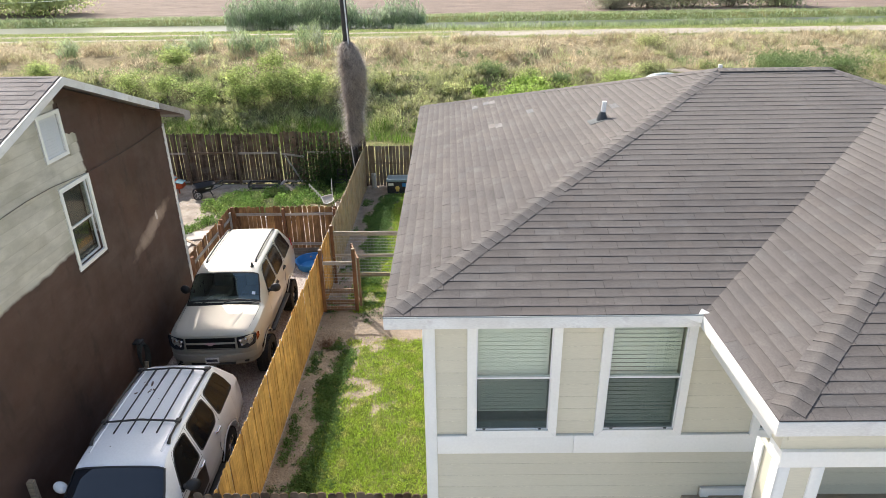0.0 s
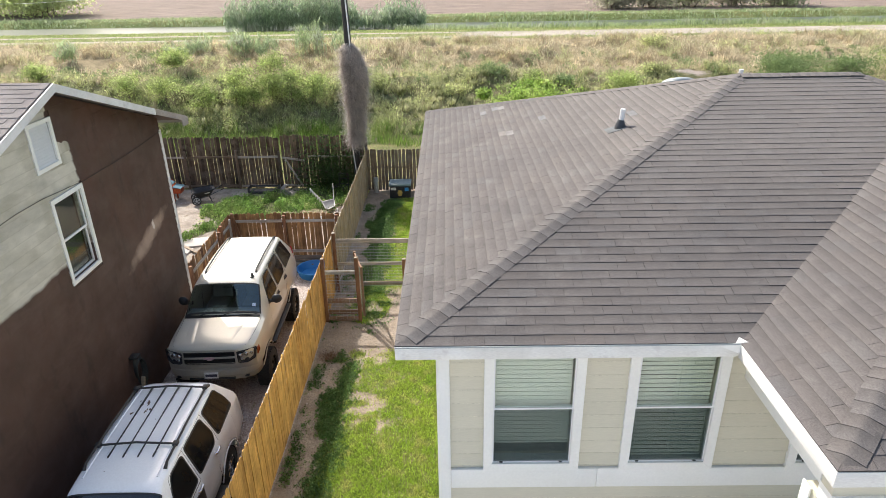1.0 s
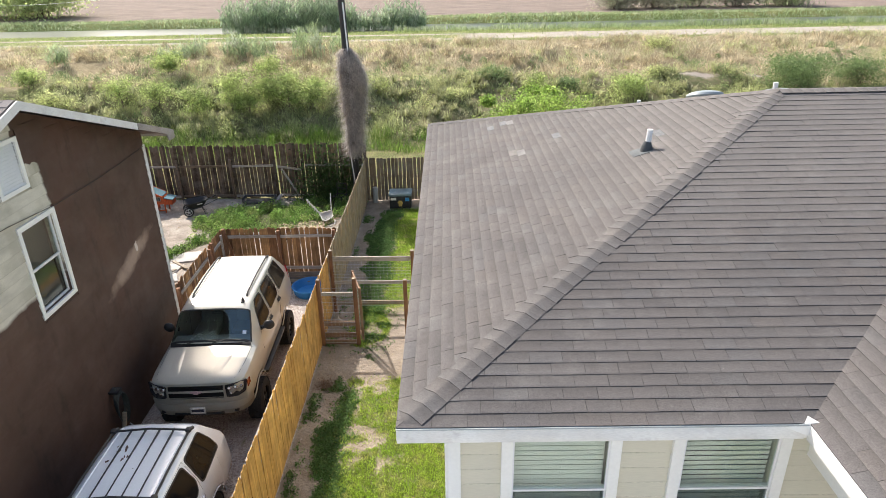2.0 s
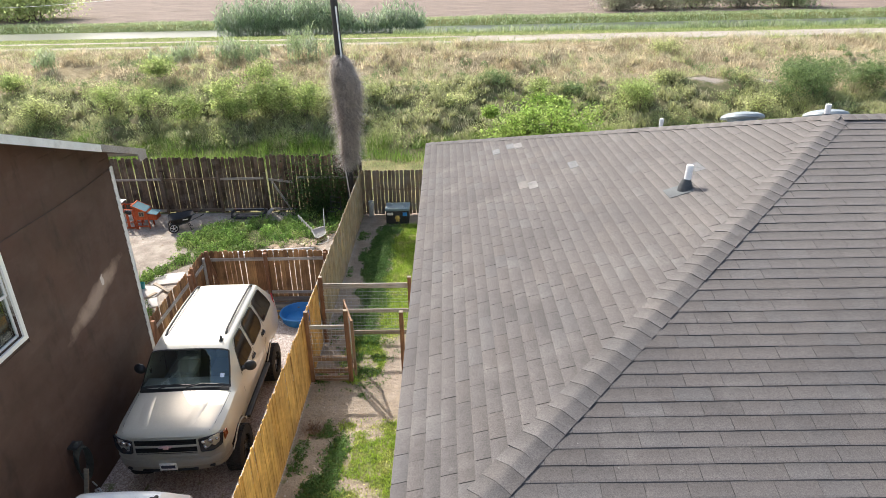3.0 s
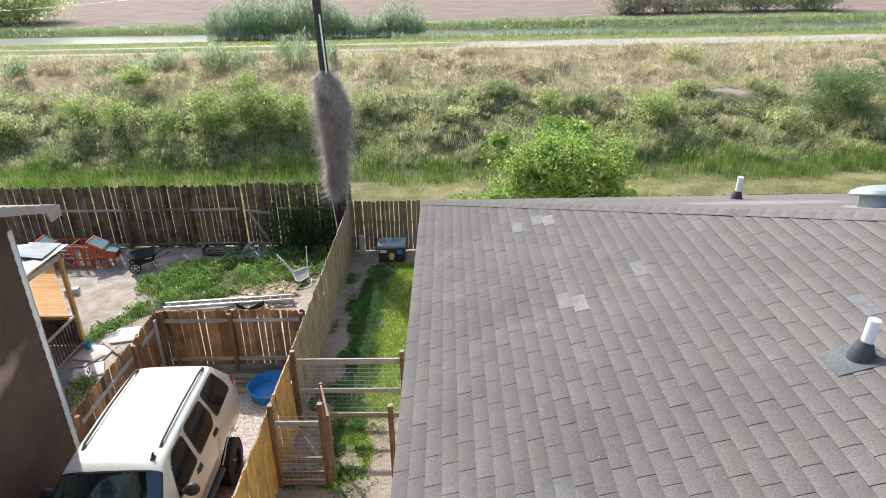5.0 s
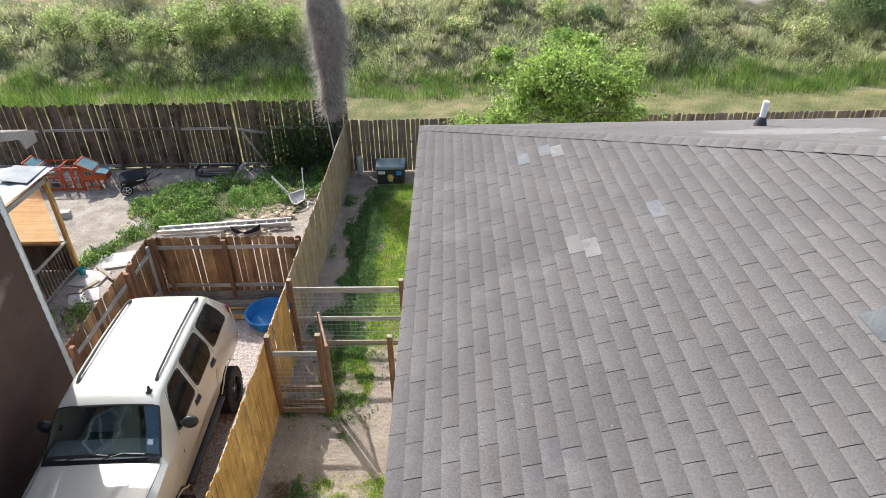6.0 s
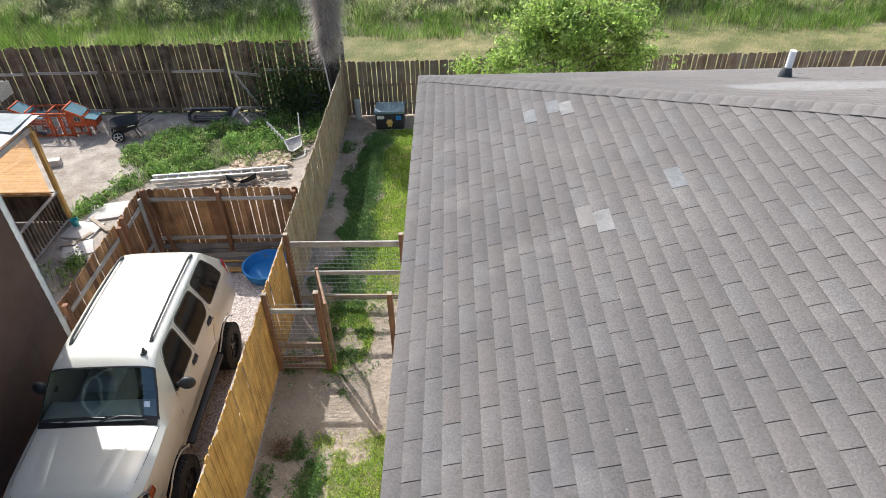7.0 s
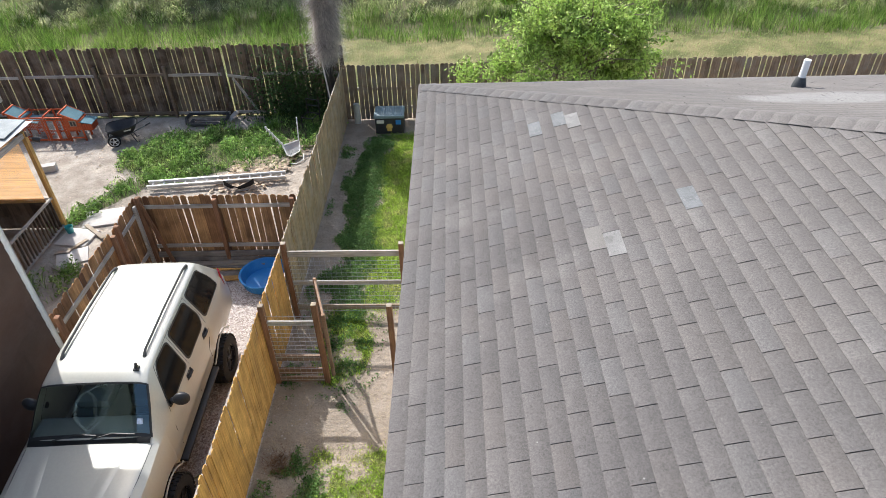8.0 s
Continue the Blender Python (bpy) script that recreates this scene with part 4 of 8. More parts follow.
# gate enclosure of the side yard
def wire_panel(name, a, b, rails, h, label, rk="rail", mesh_lo=0.2, mesh_hi=1.6, posts=True, post_h=1.95):
    a, b = Vector((*a, 0)), Vector((*b, 0))
    d = (b - a).normalized()
    g = thing(name, a, label, "fence", "gate panels")
    L = (b - a).length
    for z, key, rh in rails:
        bm = bmesh.new()
        beam(bm, d * 0.05 + Vector((0, 0, z)), d * (L - 0.05) + Vector((0, 0, z)), 0.04, rh)
        part("rail", bm, M[key], g)
    wire = bmesh.new()
    side = Vector((0, 0, 1)).cross(d) * -0.03
    z = mesh_lo
    while z < mesh_hi:
        tube(wire, [side + Vector((0, 0, z)), side + d * L + Vector((0, 0, z))], 0.0038, 4, False)
        z += 0.1
    x = 0.05
    while x < L:
        tube(wire, [side + d * x + Vector((0, 0, mesh_lo)), side + d * x + Vector((0, 0, mesh_hi))], 0.0018, 4, False)
        x += 0.1
    part("wire_mesh", wire, M["wire"], g, "square welded wire mesh")
    return g


def post(x, y, h, key="post"):
    p = thing("gate_post", (x, y, 0), "square brown wooden post beside the wire panels", "post", "gate posts")
    part("shaft", bx(-0.048, 0.048, -0.048, 0.048, 0, h - 0.004, 0.006), M[key], p)
    part("cap", bx(-0.046, 0.046, -0.046, 0.046, h - 0.003, h + 0.004, 0.002), M["lumber"], p, "pale sawn end grain")


for x, y, h in ((-3.27, 9.85, 1.93), (-2.36, 9.84, 1.96), (-1.09, 9.85, 1.9), (-3.25, 11.62, 1.92), (-0.99, 11.6, 1.90)):
    post(x, y, h)
wire_panel("wire_fence_panel", (-3.25, 11.62), (-0.99, 11.6), ((1.66, "rail", 0.135), (0.93, "rail", 0.10), (0.28, "lumber", 0.12)), 1.9, "grey wooden rails with wire mesh across the side yard")
wire_panel("wire_fence_panel", (-3.27, 9.85), (-2.36, 9.84), ((1.52, "rail", 0.10), (0.66, "rail_brown", 0.135), (0.32, "rail_brown", 0.14), (0.1, "rail_brown", 0.13)), 1.7, "low brown rails with wire mesh beside the gate", mesh_lo=0.1, mesh_hi=1.75)
leaf = thing("wire_gate", (-2.24, 9.87, 0), "open gate leaf with pale frame and wire mesh", "gate")
ld = Vector((-0.30, 0.95, 0)).normalized()
for z, key in ((1.60, "white"), (0.20, "rail_y")):
    bm = bmesh.new()
    beam(bm, Vector((0, 0, z)), ld * 1.08 + Vector((0, 0, z)), 0.04, 0.09)
    part("rail", bm, M["rail_brown"], leaf)
for s in (0.03, 1.05):
    q = ld * s
    part("stile", bx(q.x - 0.03, q.x + 0.03, q.y - 0.03, q.y + 0.03, 0.14, 1.66, 0.004), M["rail_brown"], leaf)
bm = bmesh.new()
for i in range(15):
    tube(bm, [ld * 0.03 + Vector((0.03, 0, 0.2 + i * 0.1)), ld * 1.05 + Vector((0.03, 0, 0.2 + i * 0.1))], 0.0028, 4, False)
for i in range(10):
    tube(bm, [ld * (0.06 + i * 0.1) + Vector((0.03, 0, 0.2)), ld * (0.06 + i * 0.1) + Vector((0.03, 0, 1.6))], 0.0022, 4, False)
part("wire_mesh", bm, M["wire"], leaf)

# ---- the neighbour's house ----
M["black_plastic_early"] = stuff_mat("black_cable", (0.02, 0.02, 0.02), (0.03, 0.03, 0.03), 0.6)
n = Nodes("half_painted_wall")
yy, zz = n.axis(1), n.axis(2)
wob = n.math("MULTIPLY", n.math("SUBTRACT", n.noise(2.6, 4), 0.5), 0.22)
edge = n.math("SUBTRACT", yy, n.ramp(n.math("ADD", zz, n.math("MULTIPLY", n.math("SUBTRACT", n.noise(4.0, 2), 0.5), 0.2)), 6.26, 6.38, 5.83, 5.36))
right = n.ramp(n.math("ADD", edge, wob), -0.02, 0.03)
low = n.ramp(n.math("ADD", n.math("ADD", zz, n.math("MULTIPLY", wob, 0.6)), n.math("MULTIPLY", n.math("SUBTRACT", yy, 4.9), -0.03)), 4.26, 4.20)
m_ = n.math("MAXIMUM", right, low)
# soft-edged slanted pale patch on the brown
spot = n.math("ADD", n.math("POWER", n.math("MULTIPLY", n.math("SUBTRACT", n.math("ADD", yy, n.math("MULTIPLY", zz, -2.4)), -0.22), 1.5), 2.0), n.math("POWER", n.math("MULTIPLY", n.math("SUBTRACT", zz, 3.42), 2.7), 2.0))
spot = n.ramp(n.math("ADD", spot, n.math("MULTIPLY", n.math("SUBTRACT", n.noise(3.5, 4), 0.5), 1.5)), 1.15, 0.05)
drip = n.math("ADD", n.math("POWER", n.math("MULTIPLY", n.math("SUBTRACT", yy, 8.30), 17.0), 2.0), n.math("POWER", n.math("MULTIPLY", n.math("SUBTRACT", zz, 3.60), 7.5), 2.0))
drip = n.ramp(n.math("ADD", drip, n.math("MULTIPLY", n.math("SUBTRACT", n.noise(9, 4), 0.5), 1.2)), 1.0, 0.6)
brown = n.mix(n.ramp(n.noise(0.9, 5, (1, 1, 2)), 0.35, 0.7), (0.068, 0.038, 0.027), (0.098, 0.056, 0.041))
brown = n.mix(n.ramp(n.noise(0.5, 4), 0.5, 0.72, 0, 0.55), brown, (0.11, 0.052, 0.034))
brown = n.mix(n.ramp(n.noise(1.0, 5, (1, 0.9, 2.4), 0.65), 0.52, 0.75, 0, 0.55), brown, (0.13, 0.08, 0.06))
brown = n.mix(n.ramp(n.noise(1.4, 5, (1, 2.2, 0.7), 0.6), 0.55, 0.75, 0, 0.6), brown, (0.026, 0.015, 0.011))
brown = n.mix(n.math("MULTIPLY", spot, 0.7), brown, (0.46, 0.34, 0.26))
brown = n.mix(drip, brown, (0.62, 0.55, 0.48))
cream = n.mix(n.ramp(n.noise(1.1, 5, (1, 1, 3)), 0.4, 0.68), (0.64, 0.61, 0.51), (0.46, 0.44, 0.36))
cream = n.mix(n.ramp(n.noise(2.4, 5, (1, 0.7, 2.0), 0.65), 0.5, 0.72, 0, 0.5), cream, (0.40, 0.37, 0.27))
# grime board by board, and rings round the patched paint
lap = n.t.nodes.new("ShaderNodeCombineXYZ")
n.put(lap.inputs[1], n.math("MULTIPLY", yy, 0.75))
n.put(lap.inputs[2], n.math("MULTIPLY", n.math("FLOOR", n.math("DIVIDE", n.math("SUBTRACT", zz, 0.1), 0.2)), 1.7))
stain = n.t.nodes.new("ShaderNodeTexNoise")
n.t.links.new(lap.outputs[0], stain.inputs["Vector"])
stain.inputs["Scale"].default_value, stain.inputs["Detail"].default_value = 1.9, 2.5
worst = n.ramp(yy, 4.4, 5.7, 0.22, 0.7)
cream = n.mix(n.math("MULTIPLY", n.ramp(stain.outputs[0], 0.50, 0.60), worst), cream, (0.335, 0.315, 0.215))
# shade line painted along the foot of every lap board
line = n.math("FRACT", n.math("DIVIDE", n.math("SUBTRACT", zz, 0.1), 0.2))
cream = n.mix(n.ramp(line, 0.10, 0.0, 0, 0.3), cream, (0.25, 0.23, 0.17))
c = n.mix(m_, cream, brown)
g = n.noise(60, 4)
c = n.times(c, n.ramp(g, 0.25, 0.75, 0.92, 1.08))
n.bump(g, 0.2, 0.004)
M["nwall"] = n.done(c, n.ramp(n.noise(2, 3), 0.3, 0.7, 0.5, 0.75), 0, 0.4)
M["nsoffit"] = stuff_mat("brown_soffit", (0.075, 0.045, 0.033), (0.10, 0.06, 0.045), 0.7)
M["nroof"] = shingle_mat("neighbour_shingle", True, (0.23, 0.21, 0.20), (0.30, 0.275, 0.255))
NX, NY0, NY1, NE, NPK, NPY = -6.80, 0.60, 9.62, 5.42, 6.98, 5.1
nh = thing("neighbour_house", (NX, NPY, 0), "brown and cream house with half-finished wall paint", "house")
O = Vector((NX, NPY, 0))


def nb(x0, x1, y0, y1, z0, z1, bevel=0.0):
    return bx(x0 - O.x, x1 - O.x, y0 - O.y, y1 - O.y, z0, z1, bevel)


NSL = 0.336


def ntop(y):
    return 7.40 - abs(y - NPY) * NSL


NW = (4.93, 5.83, 3.87, 5.36)
NV = (4.80, 5.40, 6.02, 6.72)
gw = bmesh.new()
ys = [NY0, NW[0], NV[0], NPY, NV[1], NW[1], NY1]
ys = sorted(set(ys))


def gable_slab(bm, y0, y1, za, zb):
    """A stretch of gable wall from y0 to y1, from za up to zb or the rake."""
    t0, t1 = min(zb, ntop(y0) - 0.08), min(zb, ntop(y1) - 0.08)
    q = [(0, y0 - O.y, za), (0, y1 - O.y, za), (0, y1 - O.y, t1), (0, y0 - O.y, t0)]
    prism(bm, q, 0.15)


for y0, y1 in zip(ys, ys[1:]):
    if y1 <= NW[1] and y0 >= NW[0]:
        gable_slab(gw, y0, y1, 0, NW[2])
        if y1 <= NV[1] and y0 >= NV[0]:
            gable_slab(gw, y0, y1, NW[3], NV[2])
            gable_slab(gw, y0, y1, NV[3], 9)
        else:
            gable_slab(gw, y0, y1, NW[3], 9)
    elif y1 <= NV[1] and y0 >= NV[0]:
        gable_slab(gw, y0, y1, 0, NV[2])
        gable_slab(gw, y0, y1, NV[3], 9)
    else:
        gable_slab(gw, y0, y1, 0, 9)
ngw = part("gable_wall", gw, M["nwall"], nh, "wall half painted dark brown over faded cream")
# lap boards of the gable
zc = 0.1
while zc < 7.0:
    reach = min((7.27 - zc - 0.2) / NSL, 4.5)
    if reach > 0.1:
        a, b = max(NY0, NPY - reach), min(NY1 - 0.1, NPY + reach)
        cuts = sorted([(h[0] - 0.09, h[1] + 0.09) for h in (NW, NV) if h[2] - 0.09 < zc + 0.19 and h[3] + 0.09 > zc])
        y_ = a
        for c0, c1 in cuts + [(b, b)]:
            if c0 - y_ > 0.03:
                bm = bmesh.new()
                prism(bm, [(0.030, y_ - O.y, zc), (0.030, min(c0, b) - O.y, zc), (0.009, min(c0, b) - O.y, zc + 0.215), (0.009, y_ - O.y, zc + 0.215)], 0.008)
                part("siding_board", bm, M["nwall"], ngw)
            y_ = max(y_, c1)
    zc += 0.2
part("back_wall", nb(-16.0, NX - 0.15, NY1 - 0.15, NY1, 0, NE), M["nwall"], nh)
part("front_wall", nb(-16.0, NX - 0.15, NY0, NY0 + 0.15, 0, NE), M["nwall"], nh)
part("far_wall", nb(-16.0, -15.85, NY0 + 0.15, NY1 - 0.15, 0, NE), M["nwall"], nh)
part("corner_board", nb(NX + 0.008, NX + 0.03, NY1 - 0.10, NY1 + 0.02, 0, NE + 0.1, 0.003), M["fascia"], nh, "peeling white corner board")
part("corner_board", nb(NX - 0.10, NX + 0.03, NY1 + 0.002, NY1 + 0.025, 0, NE + 0.1, 0.003), M["fascia"], nh)
for sgn in (-1, 1):
    bm = bmesh.new()
    e_y = NPY + sgn * 5.14
    ridge_z, eave_z = 7.42, 7.42 - 5.14 * NSL
    q = [(0.42, 0, ridge_z), (0.42, e_y - O.y, eave_z), (-9.6, e_y - O.y, eave_z), (-9.6, 0, ridge_z)]
    prism(bm, q if sgn > 0 else q[::-1], 0.06)
    rp = part("roof", bm, M["nroof"], nh, "grey shingle gable roof")
    bm = bmesh.new()
    rng = random.Random(40 + sgn)
    for k in range(38):
        s0 = 5.14 - k * 0.137
        off = (k % 2) * 0.152
        for i in range(9):
            x0 = 0.42 - off - i * 0.305
            s1 = max(0, s0 - 0.15)
            qq = [(x0, sgn * s1, 7.422 - s1 * NSL), (x0, sgn * s0, 7.43 - s0 * NSL), (x0 - 0.3, sgn * s0, 7.43 - s0 * NSL), (x0 - 0.3, sgn * s1, 7.422 - s1 * NSL)]
            prism(bm, qq if sgn > 0 else qq[::-1], 0.006)
    tagged(part("shingles", bm, M["nroof"], rp), kind="stuff")
    bm = bmesh.new()
    run_ = 3.50 if sgn > 0 else 5.14
    prism(bm, [(0.445, 0, ridge_z - 0.01), (0.445, sgn * run_, ridge_z - run_ * NSL - 0.01), (0.445, sgn * run_, ridge_z - run_ * NSL - 0.15), (0.445, 0, ridge_z - 0.15)], 0.025 * sgn)
    bmesh.ops.recalc_face_normals(bm, faces=bm.faces)
    part("rake_board", bm, M["fascia"], nh, "white rake board with flaking paint")
    part("eave_board", nb(-16, NX + 0.44, e_y - 0.012 if sgn > 0 else e_y - 0.012, e_y + 0.012, eave_z - 0.15, eave_z - 0.01), M["rail"], nh, "weathered grey eave board")
    if sgn > 0:
        bm = bmesh.new()
        prism(bm, [(0.448, 3.51, ridge_z - 3.51 * NSL - 0.005), (0.448, 5.17, eave_z - 0.005), (0.448, 5.17, eave_z - 0.19), (0.448, 4.86, eave_z - 0.19), (0.448, 4.80, ridge_z - 4.80 * NSL - 0.13), (0.448, 3.51, ridge_z - 3.51 * NSL - 0.14)], 0.028)
        part("rake_end", bm, M["rail"], nh, "bare weathered grey end of the rake board")
    bm = bmesh.new()
    q = [(0.42, sgn * 4.2, 7.42 - 4.2 * NSL - 0.065), (0.42, sgn * 5.12, eave_z - 0.065), (-9.6, sgn * 5.12, eave_z - 0.065), (-9.6, sgn * 4.2, 7.42 - 4.2 * NSL - 0.065)]
    prism(bm, q if sgn > 0 else q[::-1], 0.02)
    part("soffit", bm, M["nsoffit"], nh)
w = part("window", wall_with(bmesh.new(), NW[0] - 0.08, NW[1] + 0.08, -0.035, 0.0, NW[2] - 0.08, NW[3] + 0.08, [NW]), M["white"], nh, "white double-hung window")
w.matrix_basis = Matrix.Translation((0, -O.y, 0)) @ Matrix(((0, -1, 0, 0), (1, 0, 0, 0), (0, 0, 1, 0), (0, 0, 0, 1)))
for a, b, d in ((NW[2], 4.62, 0.05), (4.60, NW[3], 0.025)):
    part("sash", wall_with(bmesh.new(), NW[0], NW[1], d, d + 0.03, a, b, [(NW[0] + 0.04, NW[1] - 0.04, a + 0.04, b - 0.04)]), M["vinyl"], w)
    part("pane", bx(NW[0] + 0.03, NW[1] - 0.03, d + 0.012, d + 0.016, a + 0.03, b - 0.03), M["glass"], w).visible_shadow = False
# dark sheet added to stand in for the unlit room behind the panes
part("backing", bx(NW[0] - 0.02, NW[1] + 0.02, 0.20, 0.21, NW[2] - 0.02, NW[3] + 0.02), M["dark"], w)
v = part("gable_vent", wall_with(bmesh.new(), NV[0] - 0.07, NV[1] + 0.07, -0.035, 0.0, NV[2] - 0.07, NV[3] + 0.07, [NV]), M["white"], nh, "white louvred gable vent")
v.matrix_basis = w.matrix_basis.copy()
for i in range(13):
    bm = bmesh.new()
    beam(bm, (NV[0], 0.02, NV[2] + 0.03 + i * 0.053), (NV[1], 0.02, NV[2] + 0.03 + i * 0.053), 0.085, 0.008, 0)
    bmesh.ops.rotate(bm, verts=bm.verts, cent=(0, 0.02, NV[2] + 0.03 + i * 0.053), matrix=Matrix.Rotation(radians(48), 3, "X"))
    part("slat", bm, M["white"], v)
part("backing", bx(NV[0], NV[1], 0.09, 0.1, NV[2], NV[3]), M["dark"], v)
wc = part("wall_cable", tube(bmesh.new(), [(0.05, y - O.y, z) for y, z in ((9.5, 5.50), (8.4, 5.455), (7.49, 5.44), (5.95, 5.455), (5.6, 5.49), (4.62, 5.57), (3.89, 5.58), (2.6, 5.52), (1.0, 5.40))], 0.0055, 5), M["black_plastic_early"], nh, "thin sagging cable")

# ---- vehicles ----
def paint_mat(name, c, rough=0.28, dirt=(0.4, 0.36, 0.3), amt=0.12):
    n = Nodes(name)
    k = n.mix(n.ramp(n.noise(0.8, 3), 0.5, 0.75, 0, amt), c, dirt)
    k = n.times(k, n.ramp(n.noise(30, 3), 0.3, 0.7, 0.97, 1.03))
    n.b.inputs["Coat Weight"].default_value = 0.3
    n.b.inputs["Coat Roughness"].default_value = 0.12
    return n.done(k, rough, 0.0, 0.5)


M["tan_paint"] = paint_mat("tan_car_paint", (0.555, 0.542, 0.475), 0.32, (0.52, 0.505, 0.44), 0.03)
M["tan_paint"].node_tree.nodes["Principled BSDF"].inputs["Metallic"].default_value = 0.2
M["white_car"] = paint_mat("white_car_paint", (0.90, 0.925, 0.94), 0.25, (0.85, 0.865, 0.88))
M["white_car"].node_tree.nodes["Principled BSDF"].inputs["Coat Weight"].default_value = 1.0
M["brown_door"] = paint_mat("dark_brown_paint", (0.06, 0.048, 0.042), 0.3)
M["lower_tan"] = paint_mat("dull_tan_bumper", (0.45, 0.415, 0.345), 0.42)
M["tint"] = stuff_mat("tinted_glass", (0.008, 0.009, 0.010), (0.012, 0.013, 0.014), 0.05, 1, 5, 0.02, 0, spec=0.11)
n = Nodes("car_glass")
lw = n.t.nodes.new("ShaderNodeLayerWeight")
lw.inputs[0].default_value = 0.5
gl = n.t.nodes.new("ShaderNodeBsdfGlossy")
gl.inputs["Roughness"].default_value = 0.03
gl.inputs[0].default_value = (0.72, 0.92, 0.92, 1)
tr = n.t.nodes.new("ShaderNodeBsdfTransparent")
tr.inputs[0].default_value = (0.80, 0.90, 0.88, 1)
mx = n.t.nodes.new("ShaderNodeMixShader")
n.t.links.new(n.math("ADD", n.math("MULTIPLY", n.math("POWER", lw.outputs[1], 4.0), 0.85), 0.15), mx.inputs[0])
n.t.links.new(tr.outputs[0], mx.inputs[1])
n.t.links.new(gl.outputs[0], mx.inputs[2])
n.t.links.new(mx.outputs[0], n.t.nodes["Material Output"].inputs[0])
M["shield"] = n.m
n = Nodes("dark_car_glass")
M["shield_dark"] = n.done((0.012, 0.016, 0.022), 0.03, 0, 0.9)
M["dash"] = stuff_mat("dashboard_vinyl", (0.19, 0.195, 0.19), (0.24, 0.245, 0.235), 0.7, 3, 80, 0.1, 0.1)
M["cabin_seat"] = stuff_mat("seat_cloth", (0.12, 0.118, 0.11), (0.15, 0.146, 0.136), 0.9, 3, 120, 0.12, 0.1)
M["grille_black"] = stuff_mat("grille_black", (0.006, 0.006, 0.006), (0.01, 0.01, 0.01), 0.6)
M["chip_rust"] = stuff_mat("rusty_primer", (0.09, 0.055, 0.04), (0.14, 0.09, 0.07), 0.9, 8)
M["black_plastic"] = stuff_mat("black_plastic", (0.018, 0.018, 0.019), (0.028, 0.028, 0.028), 0.5, 3, 60, 0.2, 0.1)
M["rubber"] = stuff_mat("tyre_rubber", (0.018, 0.018, 0.018), (0.03, 0.029, 0.028), 0.85, 3, 40, 0.2, 0.3)
M["chrome"] = stuff_mat("chrome", (0.7, 0.7, 0.7), (0.62, 0.62, 0.62), 0.15, 3, 20, 0.03, 0, metal=1.0)
M["rim_black"] = stuff_mat("black_rim", (0.02, 0.02, 0.022), (0.03, 0.03, 0.03), 0.25, 3, 20, 0.05, 0)
M["lamp"] = stuff_mat("headlight_lens", (0.025, 0.025, 0.028), (0.04, 0.04, 0.045), 0.22, 3, 30, 0.05, 0, spec=0.25)
M["amber"] = stuff_mat("amber_lens", (0.35, 0.09, 0.03), (0.3, 0.08, 0.03), 0.15)
M["red_lens"] = stuff_mat("red_lens", (0.42, 0.02, 0.03), (0.35, 0.02, 0.03), 0.15)
M["plate"] = stuff_mat("plate_white", (0.7, 0.7, 0.68), (0.64, 0.64, 0.63), 0.4)
M["ink"] = stuff_mat("plate_ink", (0.03, 0.03, 0.05), (0.04, 0.04, 0.06), 0.5)
M["sticker"] = stuff_mat("pale_sticker", (0.55, 0.62, 0.72), (0.5, 0.57, 0.68), 0.5)
M["badge"] = stuff_mat("pale_pink_badge", (0.62, 0.42, 0.45), (0.55, 0.4, 0.42), 0.4)


def mono(keys, s, col):
    """A smooth monotone curve through the given column of the key rows."""
    x = np.array([k[0] for k in keys])
    y = np.array([k[col] for k in keys])
    h, d = np.diff(x), np.diff(y) / np.diff(x)
    m = np.concatenate(([d[0]], np.where(d[:-1] * d[1:] > 0, 2 * d[:-1] * d[1:] / np.where(d[:-1] + d[1:] == 0, 1, d[:-1] + d[1:]), 0), [d[-1]]))
    i = int(np.clip(np.searchsorted(x, s) - 1, 0, len(h) - 1))
    t = (s - x[i]) / h[i]
    return float((1 + 2 * t) * (1 - t) ** 2 * y[i] + t * (1 - t) ** 2 * h[i] * m[i] + t * t * (3 - 2 * t) * y[i + 1] + t * t * (t - 1) * h[i] * m[i + 1])


BELT, RAIL = 7, 8


def body_section(st):
    """Half section of a body, bottom centre to top centre; BELT and RAIL are the window band's lower and upper rows."""
    s, zb, ws, wm, zm, wb, zbelt, wr, zr_, zt = st
    side = [(0, zb), (ws - 0.06, zb), (ws, zb + 0.03), (wm - 0.008, zb + 0.45 * (zm - zb)), (wm, zm), (wm - 0.012, zm + 0.35 * (zbelt - zm)), (wb + 0.02, zbelt - 0.05), (wb, zbelt), (wr, zr_)]
    up = zt - zr_
    top = [(wr - 0.012, zr_ + 0.20 * up), (wr - 0.04, zr_ + 0.42 * up), (wr - 0.09, zr_ + 0.62 * up), (wr * 0.74, zr_ + 0.82 * up), (wr * 0.50, zr_ + 0.93 * up), (wr * 0.25, zr_ + 0.985 * up), (0, zt)]
    return side + top


def station_at(sts, s):
    for a, b in zip(sts, sts[1:]):
        if a[0] <= s <= b[0]:
            t = (s - a[0]) / (b[0] - a[0])
            return tuple(p + (q - p) * t for p, q in zip(a, b))
    return sts[-1]


